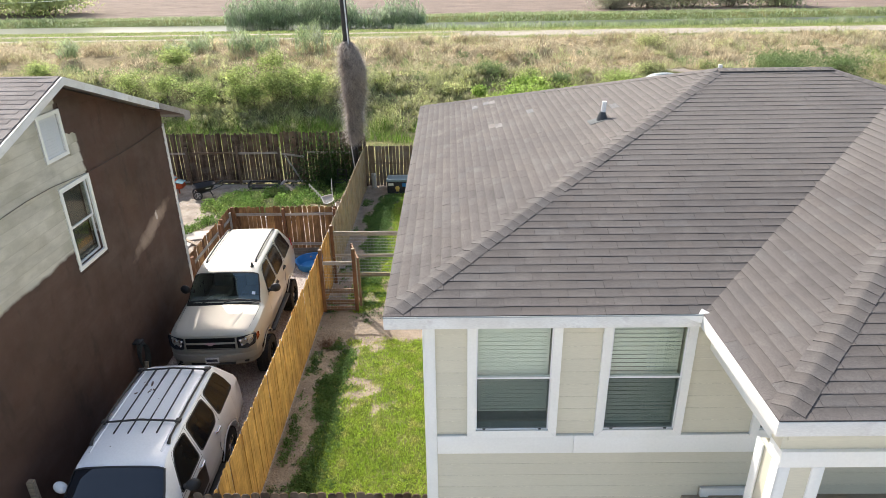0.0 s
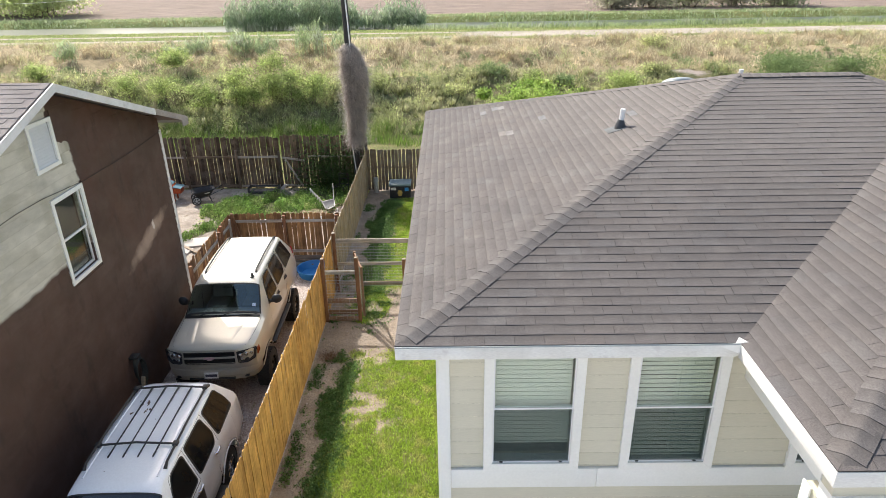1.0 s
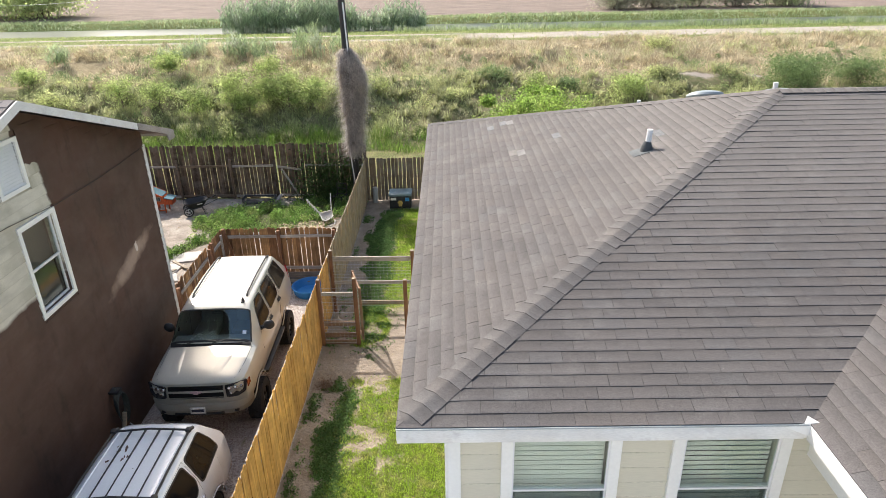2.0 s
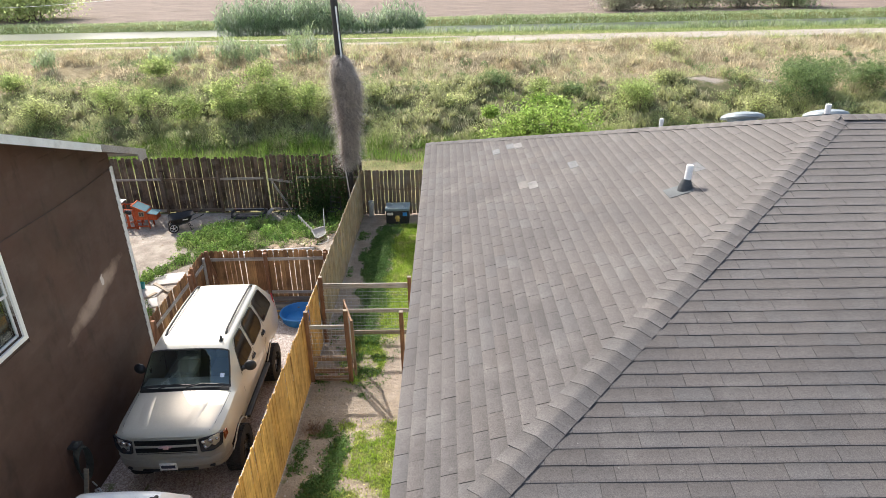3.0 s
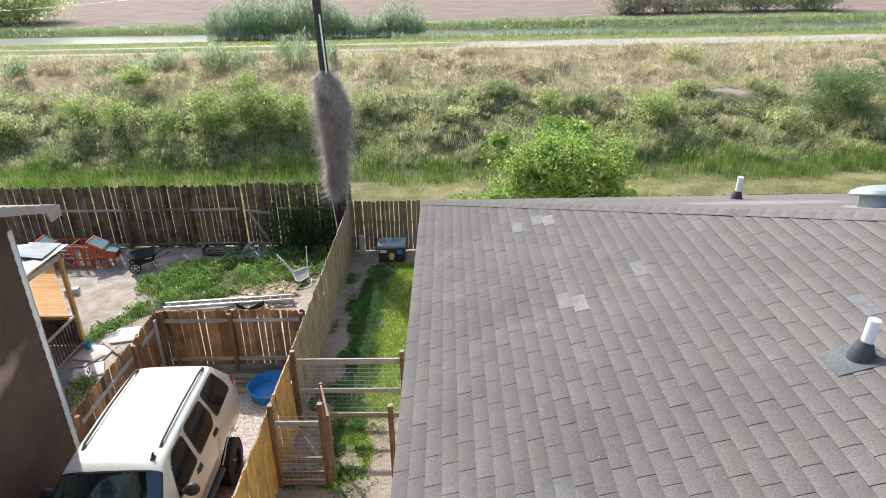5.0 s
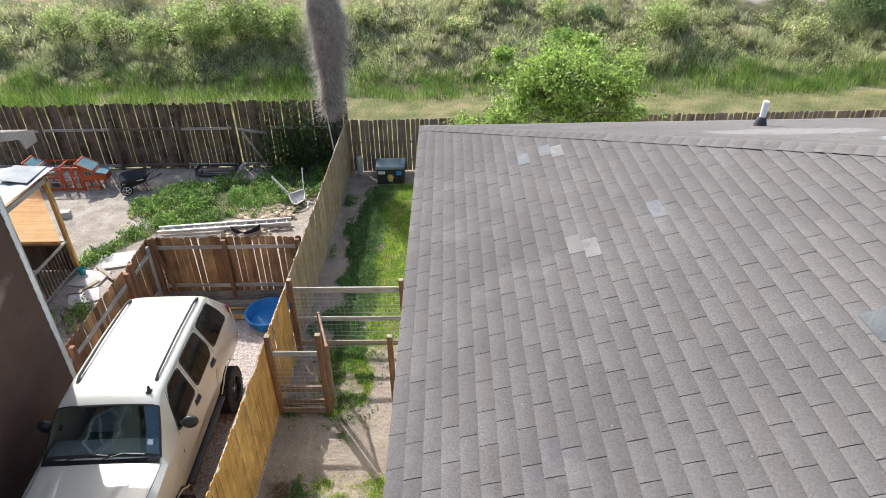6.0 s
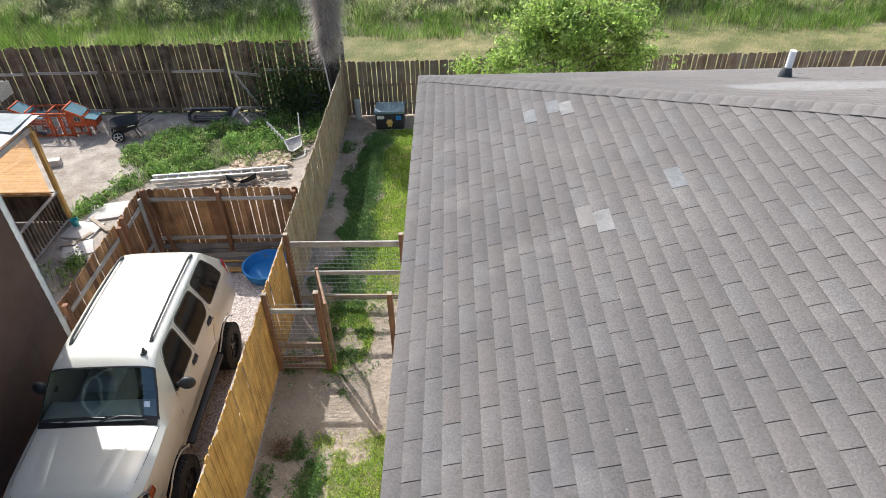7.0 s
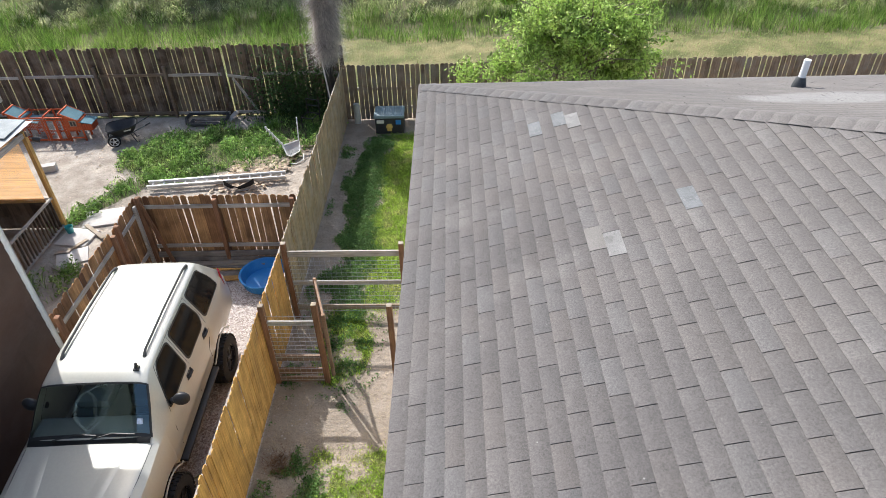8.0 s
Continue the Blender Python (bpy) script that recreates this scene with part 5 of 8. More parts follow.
def round_poly(pts, r=0.06, k=4):
    out = []
    for i, p in enumerate(pts):
        a, b = Vector(pts[i - 1]), Vector(pts[(i + 1) % len(pts)])
        p = Vector(p)
        ra = min(r, (a - p).length * 0.4, (b - p).length * 0.4)
        q0, q1 = p + (a - p).normalized() * ra, p + (b - p).normalized() * ra
        for j in range(k + 1):
            t = j / k
            out.append(tuple(q0 * (1 - t) ** 2 + p * 2 * t * (1 - t) + q1 * t * t))
    return out


def strip_on(sts, pts, sgn, off, lo=BELT, hi=RAIL):
    """Points (s, v) on the body between two section rows, v from 0 to 1 along them, pushed out by off."""
    out = []
    for s, v in pts:
        sec = body_section(station_at(sts, s))[lo:hi + 1]
        lens = [math.dist(a, b) for a, b in zip(sec, sec[1:])]
        left = v * sum(lens)
        for (a, b), l in zip(zip(sec, sec[1:]), lens):
            if left <= l or b is sec[-1]:
                t = left / l
                nx_, nz_ = (b[1] - a[1]) / l, -(b[0] - a[0]) / l
                out.append(Vector((sgn * (a[0] + (b[0] - a[0]) * t + nx_ * off), s, a[1] + (b[1] - a[1]) * t + nz_ * off)))
                break
            left -= l
    return out


def panel(pts, thick=0.006):
    bm = bmesh.new()
    mid = sum(pts, Vector()) / len(pts)
    nrm = Vector()
    for i in range(len(pts)):
        nrm += (pts[i] - mid).cross(pts[(i + 1) % len(pts)] - mid)
    nrm.normalize()
    top = [bm.verts.new(p) for p in pts]
    low = [bm.verts.new(p - nrm * thick) for p in pts]
    c0 = bm.verts.new(mid)
    for i in range(len(pts)):
        j = (i + 1) % len(pts)
        bm.faces.new((c0, top[i], top[j]))
        bm.faces.new((top[j], top[i], low[i], low[j]))
    return bm


def seam(pts, w=0.005):
    """A thin flat joint line along points."""
    bm = bmesh.new()
    tube(bm, pts, w, 4)
    return bm


def sheet(rows_, thick=0.0):
    """A surface through rows of points, thickened inwards where asked."""
    bm = bmesh.new()
    g = [[bm.verts.new(p) for p in row] for row in rows_]
    for a, b in zip(g, g[1:]):
        for j in range(len(a) - 1):
            bm.faces.new((a[j], a[j + 1], b[j + 1], b[j]))
    if thick:
        bmesh.ops.solidify(bm, geom=bm.faces[:], thickness=thick)
    bmesh.ops.recalc_face_normals(bm, faces=bm.faces)
    return bm


def nose(x, z):
    """How far behind the foremost point the front face lies, x across and z above the sill line."""
    return 0.02 * x * x + 0.21 * abs(x) ** 6 + 0.10 * (z - 0.80) - 0.03


def wheel(car, x, s, r, w, sgn, rim_key, rim_r, arms=6):
    wh = part("wheel", tube(bmesh.new(), [(-w * 0.3, 0, 0), (w * 0.3, 0, 0)], rim_r * 0.98, 28), M["black_plastic"], car, "", Matrix.Translation((x, s, r)))
    t = bmesh.new()
    prof = [(-w / 2, rim_r), (-w / 2, r * 0.86), (-w * 0.42, r * 0.96), (-w * 0.3, r), (w * 0.3, r), (w * 0.42, r * 0.96), (w / 2, r * 0.86), (w / 2, rim_r), (w * 0.3, rim_r * 0.97), (-w * 0.3, rim_r * 0.97)]
    k = 36
    rings = [[t.verts.new((a, b * math.cos(i * math.tau / k), b * math.sin(i * math.tau / k))) for a, b in prof] for i in range(k)]
    for i in range(k):
        p, q = rings[i], rings[(i + 1) % k]
        for j in range(len(prof)):
            j2 = (j + 1) % len(prof)
            t.faces.new((p[j], q[j], q[j2], p[j2]))
    for i in range(k):
        for yy_, zz_ in ((-0.36, 0), (-0.12, 0.5), (0.12, 0), (0.36, 0.5)):
            a = (i + zz_) * math.tau / k
            m = Matrix.Rotation(a, 4, "X") @ Matrix.Translation((yy_ * w, 0, r)) @ Matrix.Diagonal((w * 0.20, 0.048, 0.026, 1))
            bmesh.ops.create_cube(t, size=1, matrix=m)
    bmesh.ops.recalc_face_normals(t, faces=t.faces)
    part("tyre", t, M["rubber"], wh)
    rb = bmesh.new()
    xo = sgn * w * 0.36
    tube(rb, [(xo - sgn * 0.1, 0, 0), (xo, 0, 0)], [rim_r * 0.35, 0.055], 16)
    for i in range(arms):
        a = i * math.tau / arms
        beam(rb, (xo - sgn * 0.02, 0.04 * math.cos(a), 0.04 * math.sin(a)), (xo - sgn * 0.03, rim_r * 0.97 * math.cos(a), rim_r * 0.97 * math.sin(a)), 0.055, 0.03, 0.004)
    k2 = 32
    ring = [(xo + sgn * 0.02, rim_r), (xo + sgn * 0.015, rim_r * 0.93), (xo - sgn * 0.06, rim_r * 0.9)]
    rr = [[rb.verts.new((a, b * math.cos(i * math.tau / k2), b * math.sin(i * math.tau / k2))) for a, b in ring] for i in range(k2)]
    for i in range(k2):
        for j in range(2):
            rb.faces.new((rr[i][j], rr[(i + 1) % k2][j], rr[(i + 1) % k2][j + 1], rr[i][j + 1]))
    part("rim", rb, M[rim_key], wh)


def suv(name, m, label, lift, paint, roof_w, tyre_r, tyre_w, track, rim_key, rim_r, door=None, rack=False, wide=1.0):
    car = thing(name, m, label, "car", "parked vehicles")
    L_ = lift
    ax1, ax2, AR = 0.97, 3.92, 0.50
    arch_z = tyre_r + max(0.0, L_ - 0.2) * 0.7

    def arch(s):
        z = 0.42 + L_
        for a in (ax1, ax2):
            d = abs(s - a)
            if d < AR:
                z = max(z, arch_z + math.sqrt(AR * AR - d * d) * 0.98)
        return z
    key = [  # s, half width low, middle, belt, belt height, roof half width, its height, top height
        (0.02, 0.50, 0.56, 0.55, 1.125, 0.50, 1.145, 1.16), (0.05, 0.74, 0.79, 0.77, 1.14, 0.70, 1.175, 1.205), (0.10, 0.84, 0.89, 0.87, 1.15, 0.78, 1.20, 1.24), (0.18, 0.90, 0.955, 0.925, 1.155, 0.83, 1.215, 1.26),
        (0.40, 0.94, 0.985, 0.95, 1.172, 0.865, 1.23, 1.28), (0.80, 0.955, 1.0, 0.96, 1.197, 0.885, 1.247, 1.294), (1.12, 0.96, 1.0, 0.96, 1.225, 0.90, 1.268, 1.312), (1.20, 0.96, 1.0, 0.96, 1.232, 0.90, 1.277, 1.325),
        (1.24, 0.96, 1.0, 0.96, 1.236, roof_w + 0.135, 1.315, 1.375), (1.55, 0.96, 1.0, 0.955, 1.25, roof_w + 0.085, 1.592, 1.655), (1.80, 0.96, 1.0, 0.955, 1.255, roof_w + 0.03, 1.80, 1.872),
        (1.88, 0.96, 1.0, 0.955, 1.255, roof_w + 0.012, 1.845, 1.915), (2.0, 0.96, 1.0, 0.955, 1.256, roof_w, 1.872, 1.942), (2.4, 0.96, 1.0, 0.955, 1.26, roof_w, 1.897, 1.968), (3.2, 0.96, 1.0, 0.955, 1.26, roof_w, 1.905, 1.976),
        (4.1, 0.96, 1.0, 0.95, 1.26, roof_w - 0.015, 1.888, 1.955), (4.40, 0.955, 0.995, 0.945, 1.26, roof_w - 0.035, 1.866, 1.93), (4.54, 0.95, 0.99, 0.935, 1.26, roof_w - 0.05, 1.825, 1.878),
        (4.63, 0.95, 0.985, 0.93, 1.26, roof_w - 0.03, 1.74, 1.785), (4.98, 0.93, 0.965, 0.90, 1.24, roof_w + 0.12, 1.32, 1.345), (5.03, 0.91, 0.945, 0.88, 1.12, 0.84, 1.16, 1.18), (5.08, 0.88, 0.92, 0.85, 1.02, 0.8, 1.06, 1.08), (5.13, 0.8, 0.84, 0.8, 0.8, 0.74, 0.84, 0.85)]
    ss = sorted({round(v, 3) for v in [k[0] for k in key] + [a + AR * math.sin(q * math.pi / 16) for a in (ax1, ax2) for q in range(-8, 9)] + [a + e for a in (ax1, ax2) for e in (-AR - 0.01, AR + 0.01)] + [1.24 + i * 0.07 for i in range(9)] + [2.2, 2.6, 2.8, 3.0]})
    sts = []
    for s in ss:
        k = [s] + [mono(key, s, c_) for c_ in range(1, 8)]
        zb = arch(s)
        zm = max(0.80 + L_, zb + 0.05)
        flare = 0.022 if zb > 0.5 + L_ else 0.0
        sts.append((s, zb, k[1] * wide, k[2] * wide + flare, zm, k[3] * wide, max(k[4] + L_, zm + 0.08) if s > 0.3 else k[4] + L_, k[5], k[6] + L_, k[7] + L_))
    body = bmesh.new()
    rings = []
    for st in sts:
        h = body_section(st)
        rings.append([body.verts.new((x, st[0], z)) for x, z in h] + [body.verts.new((-x, st[0], z)) for x, z in h[-2:0:-1]])
    W0, W1 = 1.24, 1.80
    for (st, a), (su, b) in zip(zip(sts, rings), zip(sts[1:], rings[1:])):
        k = len(a)
        for i in range(k):
            above = RAIL <= i and (i + 1) % k <= k - RAIL and i < k - RAIL
            if above and st[0] >= W0 - 1e-6 and su[0] <= W1 + 1e-6:
                continue
            body.faces.new((a[i], a[(i + 1) % k], b[(i + 1) % k], b[i]))
    body.faces.new(rings[0][::-1])
    body.faces.new(rings[-1])
    bmesh.ops.recalc_face_normals(body, faces=body.faces)
    part("body", body, M[paint], car, "", None, 32)
    part("underbody", bx(-0.72, 0.72, 0.5, 4.7, 0.34 + L_, 0.95 + L_), M["black_plastic"], car)

    def across(s, x, off):
        rows_ = body_section(station_at(sts, s))[RAIL:]
        for (xa, za), (xb, zb_) in zip(rows_, rows_[1:]):
            if xb <= abs(x) <= xa:
                t = (xa - abs(x)) / (xa - xb)
                return Vector((x, s - off * 0.7, za + (zb_ - za) * t + off * 0.7))
        return Vector((x, s - off * 0.7, rows_[0][1] + off * 0.7))

    def half(s):
        return body_section(station_at(sts, s))[RAIL][0]
    gs = [W0 + i * (W1 - W0) / 8 for i in range(9)]
    part("windshield", sheet([[across(s, (half(s) - 0.004) * (j / 8 - 1), 0.004) for j in range(17)] for s in gs]), M["shield_dark" if rack else "shield"], car, "large tinted windshield").visible_shadow = False
    # black painted rim of the windshield
    for sgn in (-1, 1):
        part("windshield_rim", sheet([[across(s, sgn * (half(s) - e), 0.010) for e in (-0.004, 0.012, 0.028)] for s in gs]), M["black_plastic"], car)
    for s0, s1 in ((W0 - 0.005, W0 + 0.03), (W1 - 0.018, W1 + 0.004)):
        part("windshield_rim", sheet([[across(s, (half(s) - 0.02) * (j / 8 - 1), 0.011) for j in range(17)] for s in (s0, (s0 + s1) / 2, s1)]), M["black_plastic"], car)
    # cabin behind the windshield
    part("dashboard", sheet([[(x, 1.22, 1.285 + L_), (x, 1.45, 1.31 + L_ + 0.02 * math.cos(x * 2)), (x, 1.66, 1.29 + L_), (x, 1.74, 1.20 + L_), (x, 1.76, 0.85 + L_)] for x in (-0.88, -0.6, -0.3, 0, 0.3, 0.6, 0.88)]), M["dash"], car)
    part("cabin_floor", bx(-0.88, 0.88, 1.7, 4.6, 0.80 + L_, 0.86 + L_), M["dash"], car)
    part("steering_wheel", tube(bmesh.new(), [(0.42 + 0.19 * math.cos(a), 1.92 - 0.10 * math.sin(a), 1.0 + 0.16 * math.sin(a) + L_) for a in [i * math.tau / 20 for i in range(21)]], 0.010, 6, False), M["grille_black"], car)
    for x in (-0.42, 0.42):
        bm = bx(x - 0.26, x + 0.26, 2.1, 2.6, 0.95 + L_, 1.12 + L_, 0.05)
        part("seat", bm, M["cabin_seat"], car)
        bm = bx(x - 0.25, x + 0.25, 2.56, 2.70, 1.05 + L_, 1.58 + L_, 0.06)
        bmesh.ops.rotate(bm, verts=bm.verts, cent=(x, 2.6, 1.05 + L_), matrix=Matrix.Rotation(radians(-14), 3, "X"))
        part("backrest", bm, M["cabin_seat"], car)
        part("headrest", bx(x - 0.13, x + 0.13, 2.70, 2.80, 1.60 + L_, 1.78 + L_, 0.04), M["cabin_seat"], car)
    part("rear_bench", bx(-0.75, 0.75, 3.45, 3.6, 0.95 + L_, 1.55 + L_, 0.05), M["cabin_seat"], car)
    part("rear_view_mirror", bx(-0.12, 0.12, 1.86, 1.89, 1.70 + L_, 1.76 + L_, 0.012), M["black_plastic"], car)
    gb = [4.61 + i * 0.06 for i in range(6)]
    part("rear_window", sheet([[across(s, (half(s) - 0.05) * (j / 6 - 1), -0.009) + Vector((0, 0, 0.014)) for j in range(13)] for s in gb]), M["tint"], car)
    wins = (((1.80, 0.07), (2.60, 0.07), (2.60, 0.88), (2.16, 0.90), (1.98, 0.60)), ((2.77, 0.07), (3.50, 0.07), (3.60, 0.30), (3.50, 0.88), (2.77, 0.90)), ((3.76, 0.07), (4.60, 0.07), (4.56, 0.45), (4.36, 0.90), (3.68, 0.90)))
    for sgn in (-1, 1):
        flip = (lambda p: p) if sgn > 0 else (lambda p: p[::-1])
        for wdw in wins:
            mid_ = (sum(a for a, b in wdw) / len(wdw), sum(b for a, b in wdw) / len(wdw))
            grown = [(mid_[0] + (a - mid_[0]) * 1.085, mid_[1] + (b - mid_[1]) * 1.10) for a, b in wdw]
            p = strip_on(sts, round_poly(grown, 0.11, 6), sgn, 0.007)
            part("window_seal", panel(flip(p), 0.006), M["black_plastic"], car)
            p = strip_on(sts, round_poly([(a, b) for a, b in wdw], 0.10, 6), sgn, 0.011)
            part("side_window", panel(flip(p), 0.01), M["tint"], car)
        # joints round the doors, handles, body moulding
        for loop in (((1.66, 0.02), (1.66, 0.55), (1.74, 1.0)), ((2.685, 0.02), (2.685, 1.0)), ((3.44, 0.03), (3.40, 0.35), (3.62, 0.7), (3.64, 1.0))):
            part("door_seam", seam(strip_on(sts, loop, sgn, 0.0005, 3, BELT), 0.0045), M["black_plastic"], car)
        for loop in (((1.74, 0.0), (2.09, 0.94), (2.685, 0.965)), ((2.685, 0.0), (2.685, 0.965), (3.58, 0.96), (3.66, 0.3), (3.64, 0.0))):
            part("door_seam", seam(strip_on(sts, loop, sgn, 0.0005), 0.0035), M["black_plastic"], car)
        for s in (2.46, 3.36):
            p = strip_on(sts, [(s, 0.80), (s + 0.19, 0.80)], sgn, 0.030, 4, BELT)
            q = strip_on(sts, round_poly([(s - 0.01, 0.68), (s + 0.20, 0.68), (s + 0.20, 0.92), (s - 0.01, 0.92)], 0.03), sgn, 0.004, 4, BELT)
            hd = part("door_handle", tube(bmesh.new(), [p[0] - Vector((sgn * 0.03, 0, 0)), p[0].lerp(p[1], 0.15), p[0].lerp(p[1], 0.85), p[1] - Vector((sgn * 0.03, 0, 0))], 0.019, 8), M["chrome" if door else "black_plastic"], car)
            part("handle_cup", panel(flip(q), 0.003), M["black_plastic" if not door else paint], hd)
        part("body_moulding", sheet([strip_on(sts, [(s, v) for s in (1.52, 2.2, 2.8, 3.36)], sgn, 0.012, 3, BELT) for v in (0.10, 0.14, 0.18)], 0.004), M[paint], car)
        if door and sgn > 0:
            p = [strip_on(sts, [(s, v) for s in (1.70, 1.9, 2.2, 2.45, 2.68)], sgn, 0.004, 3, BELT) for v in (0.0, 0.25, 0.5, 0.75, 0.985)]
            part("door", sheet(p, 0.003), M[door], car, "mismatched dark brown door")
        # lips of the wheel openings
        for a0 in (ax1, ax2):
            pts = []
            for q in range(21):
                ang = math.pi * q / 20
                s = a0 + (AR - 0.005) * math.cos(ang)
                pts.append((sgn * (station_at(sts, s)[3] - 0.004), s, max(arch_z + (AR - 0.005) * 0.98 * math.sin(ang), 0.43 + L_)))
            part("arch_lip", tube(bmesh.new(), pts, 0.014, 6), M[paint], car)
        p = strip_on(sts, [(1.90, 0.10)], sgn, 0.01)[0]
        mm = bmesh.new()
        bmesh.ops.create_icosphere(mm, subdivisions=3, radius=1, matrix=Matrix.Translation(p + Vector((sgn * 0.17, -0.04, 0.075))) @ Matrix.Rotation(radians(sgn * 10), 4, "Z") @ Matrix.Diagonal((0.125, 0.075, 0.115, 1)))
        tube(mm, [p - Vector((sgn * 0.03, 0, 0)), p + Vector((sgn * 0.10, -0.01, 0.0))], [0.05, 0.035], 8)
        part("mirror", mm, M["white_car" if rack and sgn < 0 else "black_plastic"], car)
        part("running_board", bx(min(sgn * 0.86, sgn * 1.06), max(sgn * 0.86, sgn * 1.06), 1.50, 3.40, 0.36 + L_, 0.42 + L_, 0.015), M["black_plastic"], car)
        # rails on the roof
        x = sgn * (roof_w - (0.06 if rack else 0.135))
        pts = [(x, 2.22, 1.93 + L_), (x, 2.32, 1.99 + L_), (x, 3.2, 2.012 + L_), (x, 4.2, 1.985 + L_), (x, 4.36, 1.93 + L_)]
        part("roof_rail", tube(bmesh.new(), pts, [0.032, 0.020, 0.020, 0.020, 0.032], 8), M["black_plastic"], car)
        # headlight with its reflectors, wrapped round the corner
        outline = round_poly([(0.585, 1.07), (0.60, 0.81), (0.80, 0.795), (0.955, 0.85), (0.985, 1.09), (0.80, 1.095)], 0.03, 3)
        pts = [Vector((sgn * a, nose(a, b) - 0.012, b + L_ + 0.05)) for a, b in outline]
        part("headlight", panel(pts if sgn < 0 else pts[::-1], 0.03), M["lamp"], car, "clear headlight with dark housing")
        for xx, zz_, rr_ in ((0.665, 0.985, 0.048), (0.785, 0.99, 0.048), (0.885, 0.985, 0.034), (0.69, 0.875, 0.032)):
            hb = bmesh.new()
            bmesh.ops.create_uvsphere(hb, u_segments=14, v_segments=8, radius=rr_, matrix=Matrix.Translation((sgn * xx, nose(xx, zz_) - 0.016, zz_ + L_ + 0.05)) @ Matrix.Diagonal((1, 0.3, 1, 1)))
            part("headlight_bulb", hb, M["chrome"], car)
        am = [Vector((sgn * a, b, z_ + L_ + 0.04)) for a, b, z_ in ((0.972, 0.215, 0.88), (0.995, 0.33, 0.93), (0.985, 0.33, 1.045), (0.972, 0.215, 1.035))]
        part("side_marker", panel(am if sgn < 0 else am[::-1], 0.02), M["amber"], car)
        if rack:
            tl = [Vector((sgn * a, b, z_)) for a, b, z_ in ((0.90, 5.05, 0.78), (0.84, 5.12, 0.78), (0.82, 5.09, 1.02), (0.86, 5.04, 1.06), (0.88, 5.03, 0.95))]
        else:
            tl = [Vector((sgn * a, b, z_ + L_)) for a, b, z_ in ((0.955, 4.90, 0.92), (0.92, 5.07, 0.92), (0.87, 5.03, 1.18), (0.90, 4.92, 1.42), (0.935, 4.86, 1.30))]
        part("tail_light", panel(tl if sgn > 0 else tl[::-1], 0.03), M["red_lens"], car)
        for s in (ax1, ax2):
            wheel(car, sgn * track, s, tyre_r, tyre_w, sgn, rim_key, rim_r)

    def front(x0, x1, z0, z1, off, thick=0.012):
        """A panel that follows the curve of the nose."""
        rows_ = []
        for i in range(4):
            z = z0 + (z1 - z0) * i / 3
            rows_.append([(x0 + (x1 - x0) * j / 16, nose(x0 + (x1 - x0) * j / 16, z) - off + 0.012 * (2 * i / 3 - 1) ** 4, z + L_ + 0.05) for j in range(17)])
        return sheet(rows_, thick)
    part("front_panel", front(-0.965, 0.965, 0.64, 1.10, 0.0, 0.02), M[paint], car)
    g = part("grille", front(-0.565, 0.565, 0.76, 1.075, 0.006), M["grille_black"], car, "black grille split by a painted bar")
    part("grille_bar", front(-0.57, 0.57, 0.915, 0.965, 0.022), M[paint], g)
    part("grille_edge", front(-0.585, 0.585, 1.068, 1.098, 0.020), M[paint], g)
    part("grille_edge", front(-0.56, 0.56, 0.728, 0.760, 0.020), M[paint], g)
    for sgn in (-1, 1):
        part("grille_edge", front(sgn * 0.565 - 0.016, sgn * 0.565 + 0.016, 0.735, 1.09, 0.020), M[paint], g)
    for z in (0.79, 0.82, 0.85, 0.88, 0.99, 1.02, 1.045):
        part("grille_slat", front(-0.54, 0.54, z, z + 0.006, 0.012), M["black_plastic"], g)
    bd = bmesh.new()
    prism(bd, [(-0.13, -0.048, 0.968 + L_), (0.10, -0.048, 0.968 + L_), (0.13, -0.048, 1.010 + L_), (-0.10, -0.048, 1.010 + L_)], 0.01)
    box(bd, -0.048, 0.048, -0.058, -0.046, 0.947 + L_, 1.031 + L_, 0.004)
    part("badge", bd, M["badge"], g, "pale badge bar")
    # bumper: rounded in height, wrapped to the wheel openings
    plan = [(-1.0, 0.44), (-0.995, 0.30), (-0.965, 0.17), (-0.88, 0.05), (-0.70, -0.035), (-0.4, -0.075), (0, -0.09), (0.4, -0.075), (0.70, -0.035), (0.88, 0.05), (0.965, 0.17), (0.995, 0.30), (1.0, 0.44)]
    for key_, prof_ in ((paint if rack else "lower_tan", ((0.40, 0.10), (0.42, 0.06), (0.47, 0.035), (0.53, 0.03), (0.555, 0.045))), (paint, ((0.55, 0.035), (0.565, 0.005), (0.60, 0.0), (0.66, 0.0), (0.70, 0.012), (0.722, 0.05), (0.728, 0.12)))):
        rows_ = []
        for z, ins in prof_:
            rows_.append([(x * (1 - 0.25 * ins), y + ins, z + L_) for x, y in plan])
        part("bumper", sheet(rows_, 0.006), M[key_], car)
    part("air_intake", bx(-0.50, 0.50, -0.066, -0.02, 0.45 + L_, 0.50 + L_, 0.01), M["black_plastic"], car)
    for x in (-0.72, 0.72):
        part("tow_slot", bx(x - 0.07, x + 0.07, 0.0, 0.05, 0.47 + L_, 0.52 + L_, 0.01), M["black_plastic"], car)
    pl = part("number_plate", bx(-0.155, 0.155, -0.115, -0.093, 0.52 + L_, 0.67 + L_, 0.006), M["plate"], car, "white plate with a dark bar")
    part("plate_bar", bx(-0.125, 0.125, -0.118, -0.114, 0.565 + L_, 0.63 + L_), M["ink"], pl)
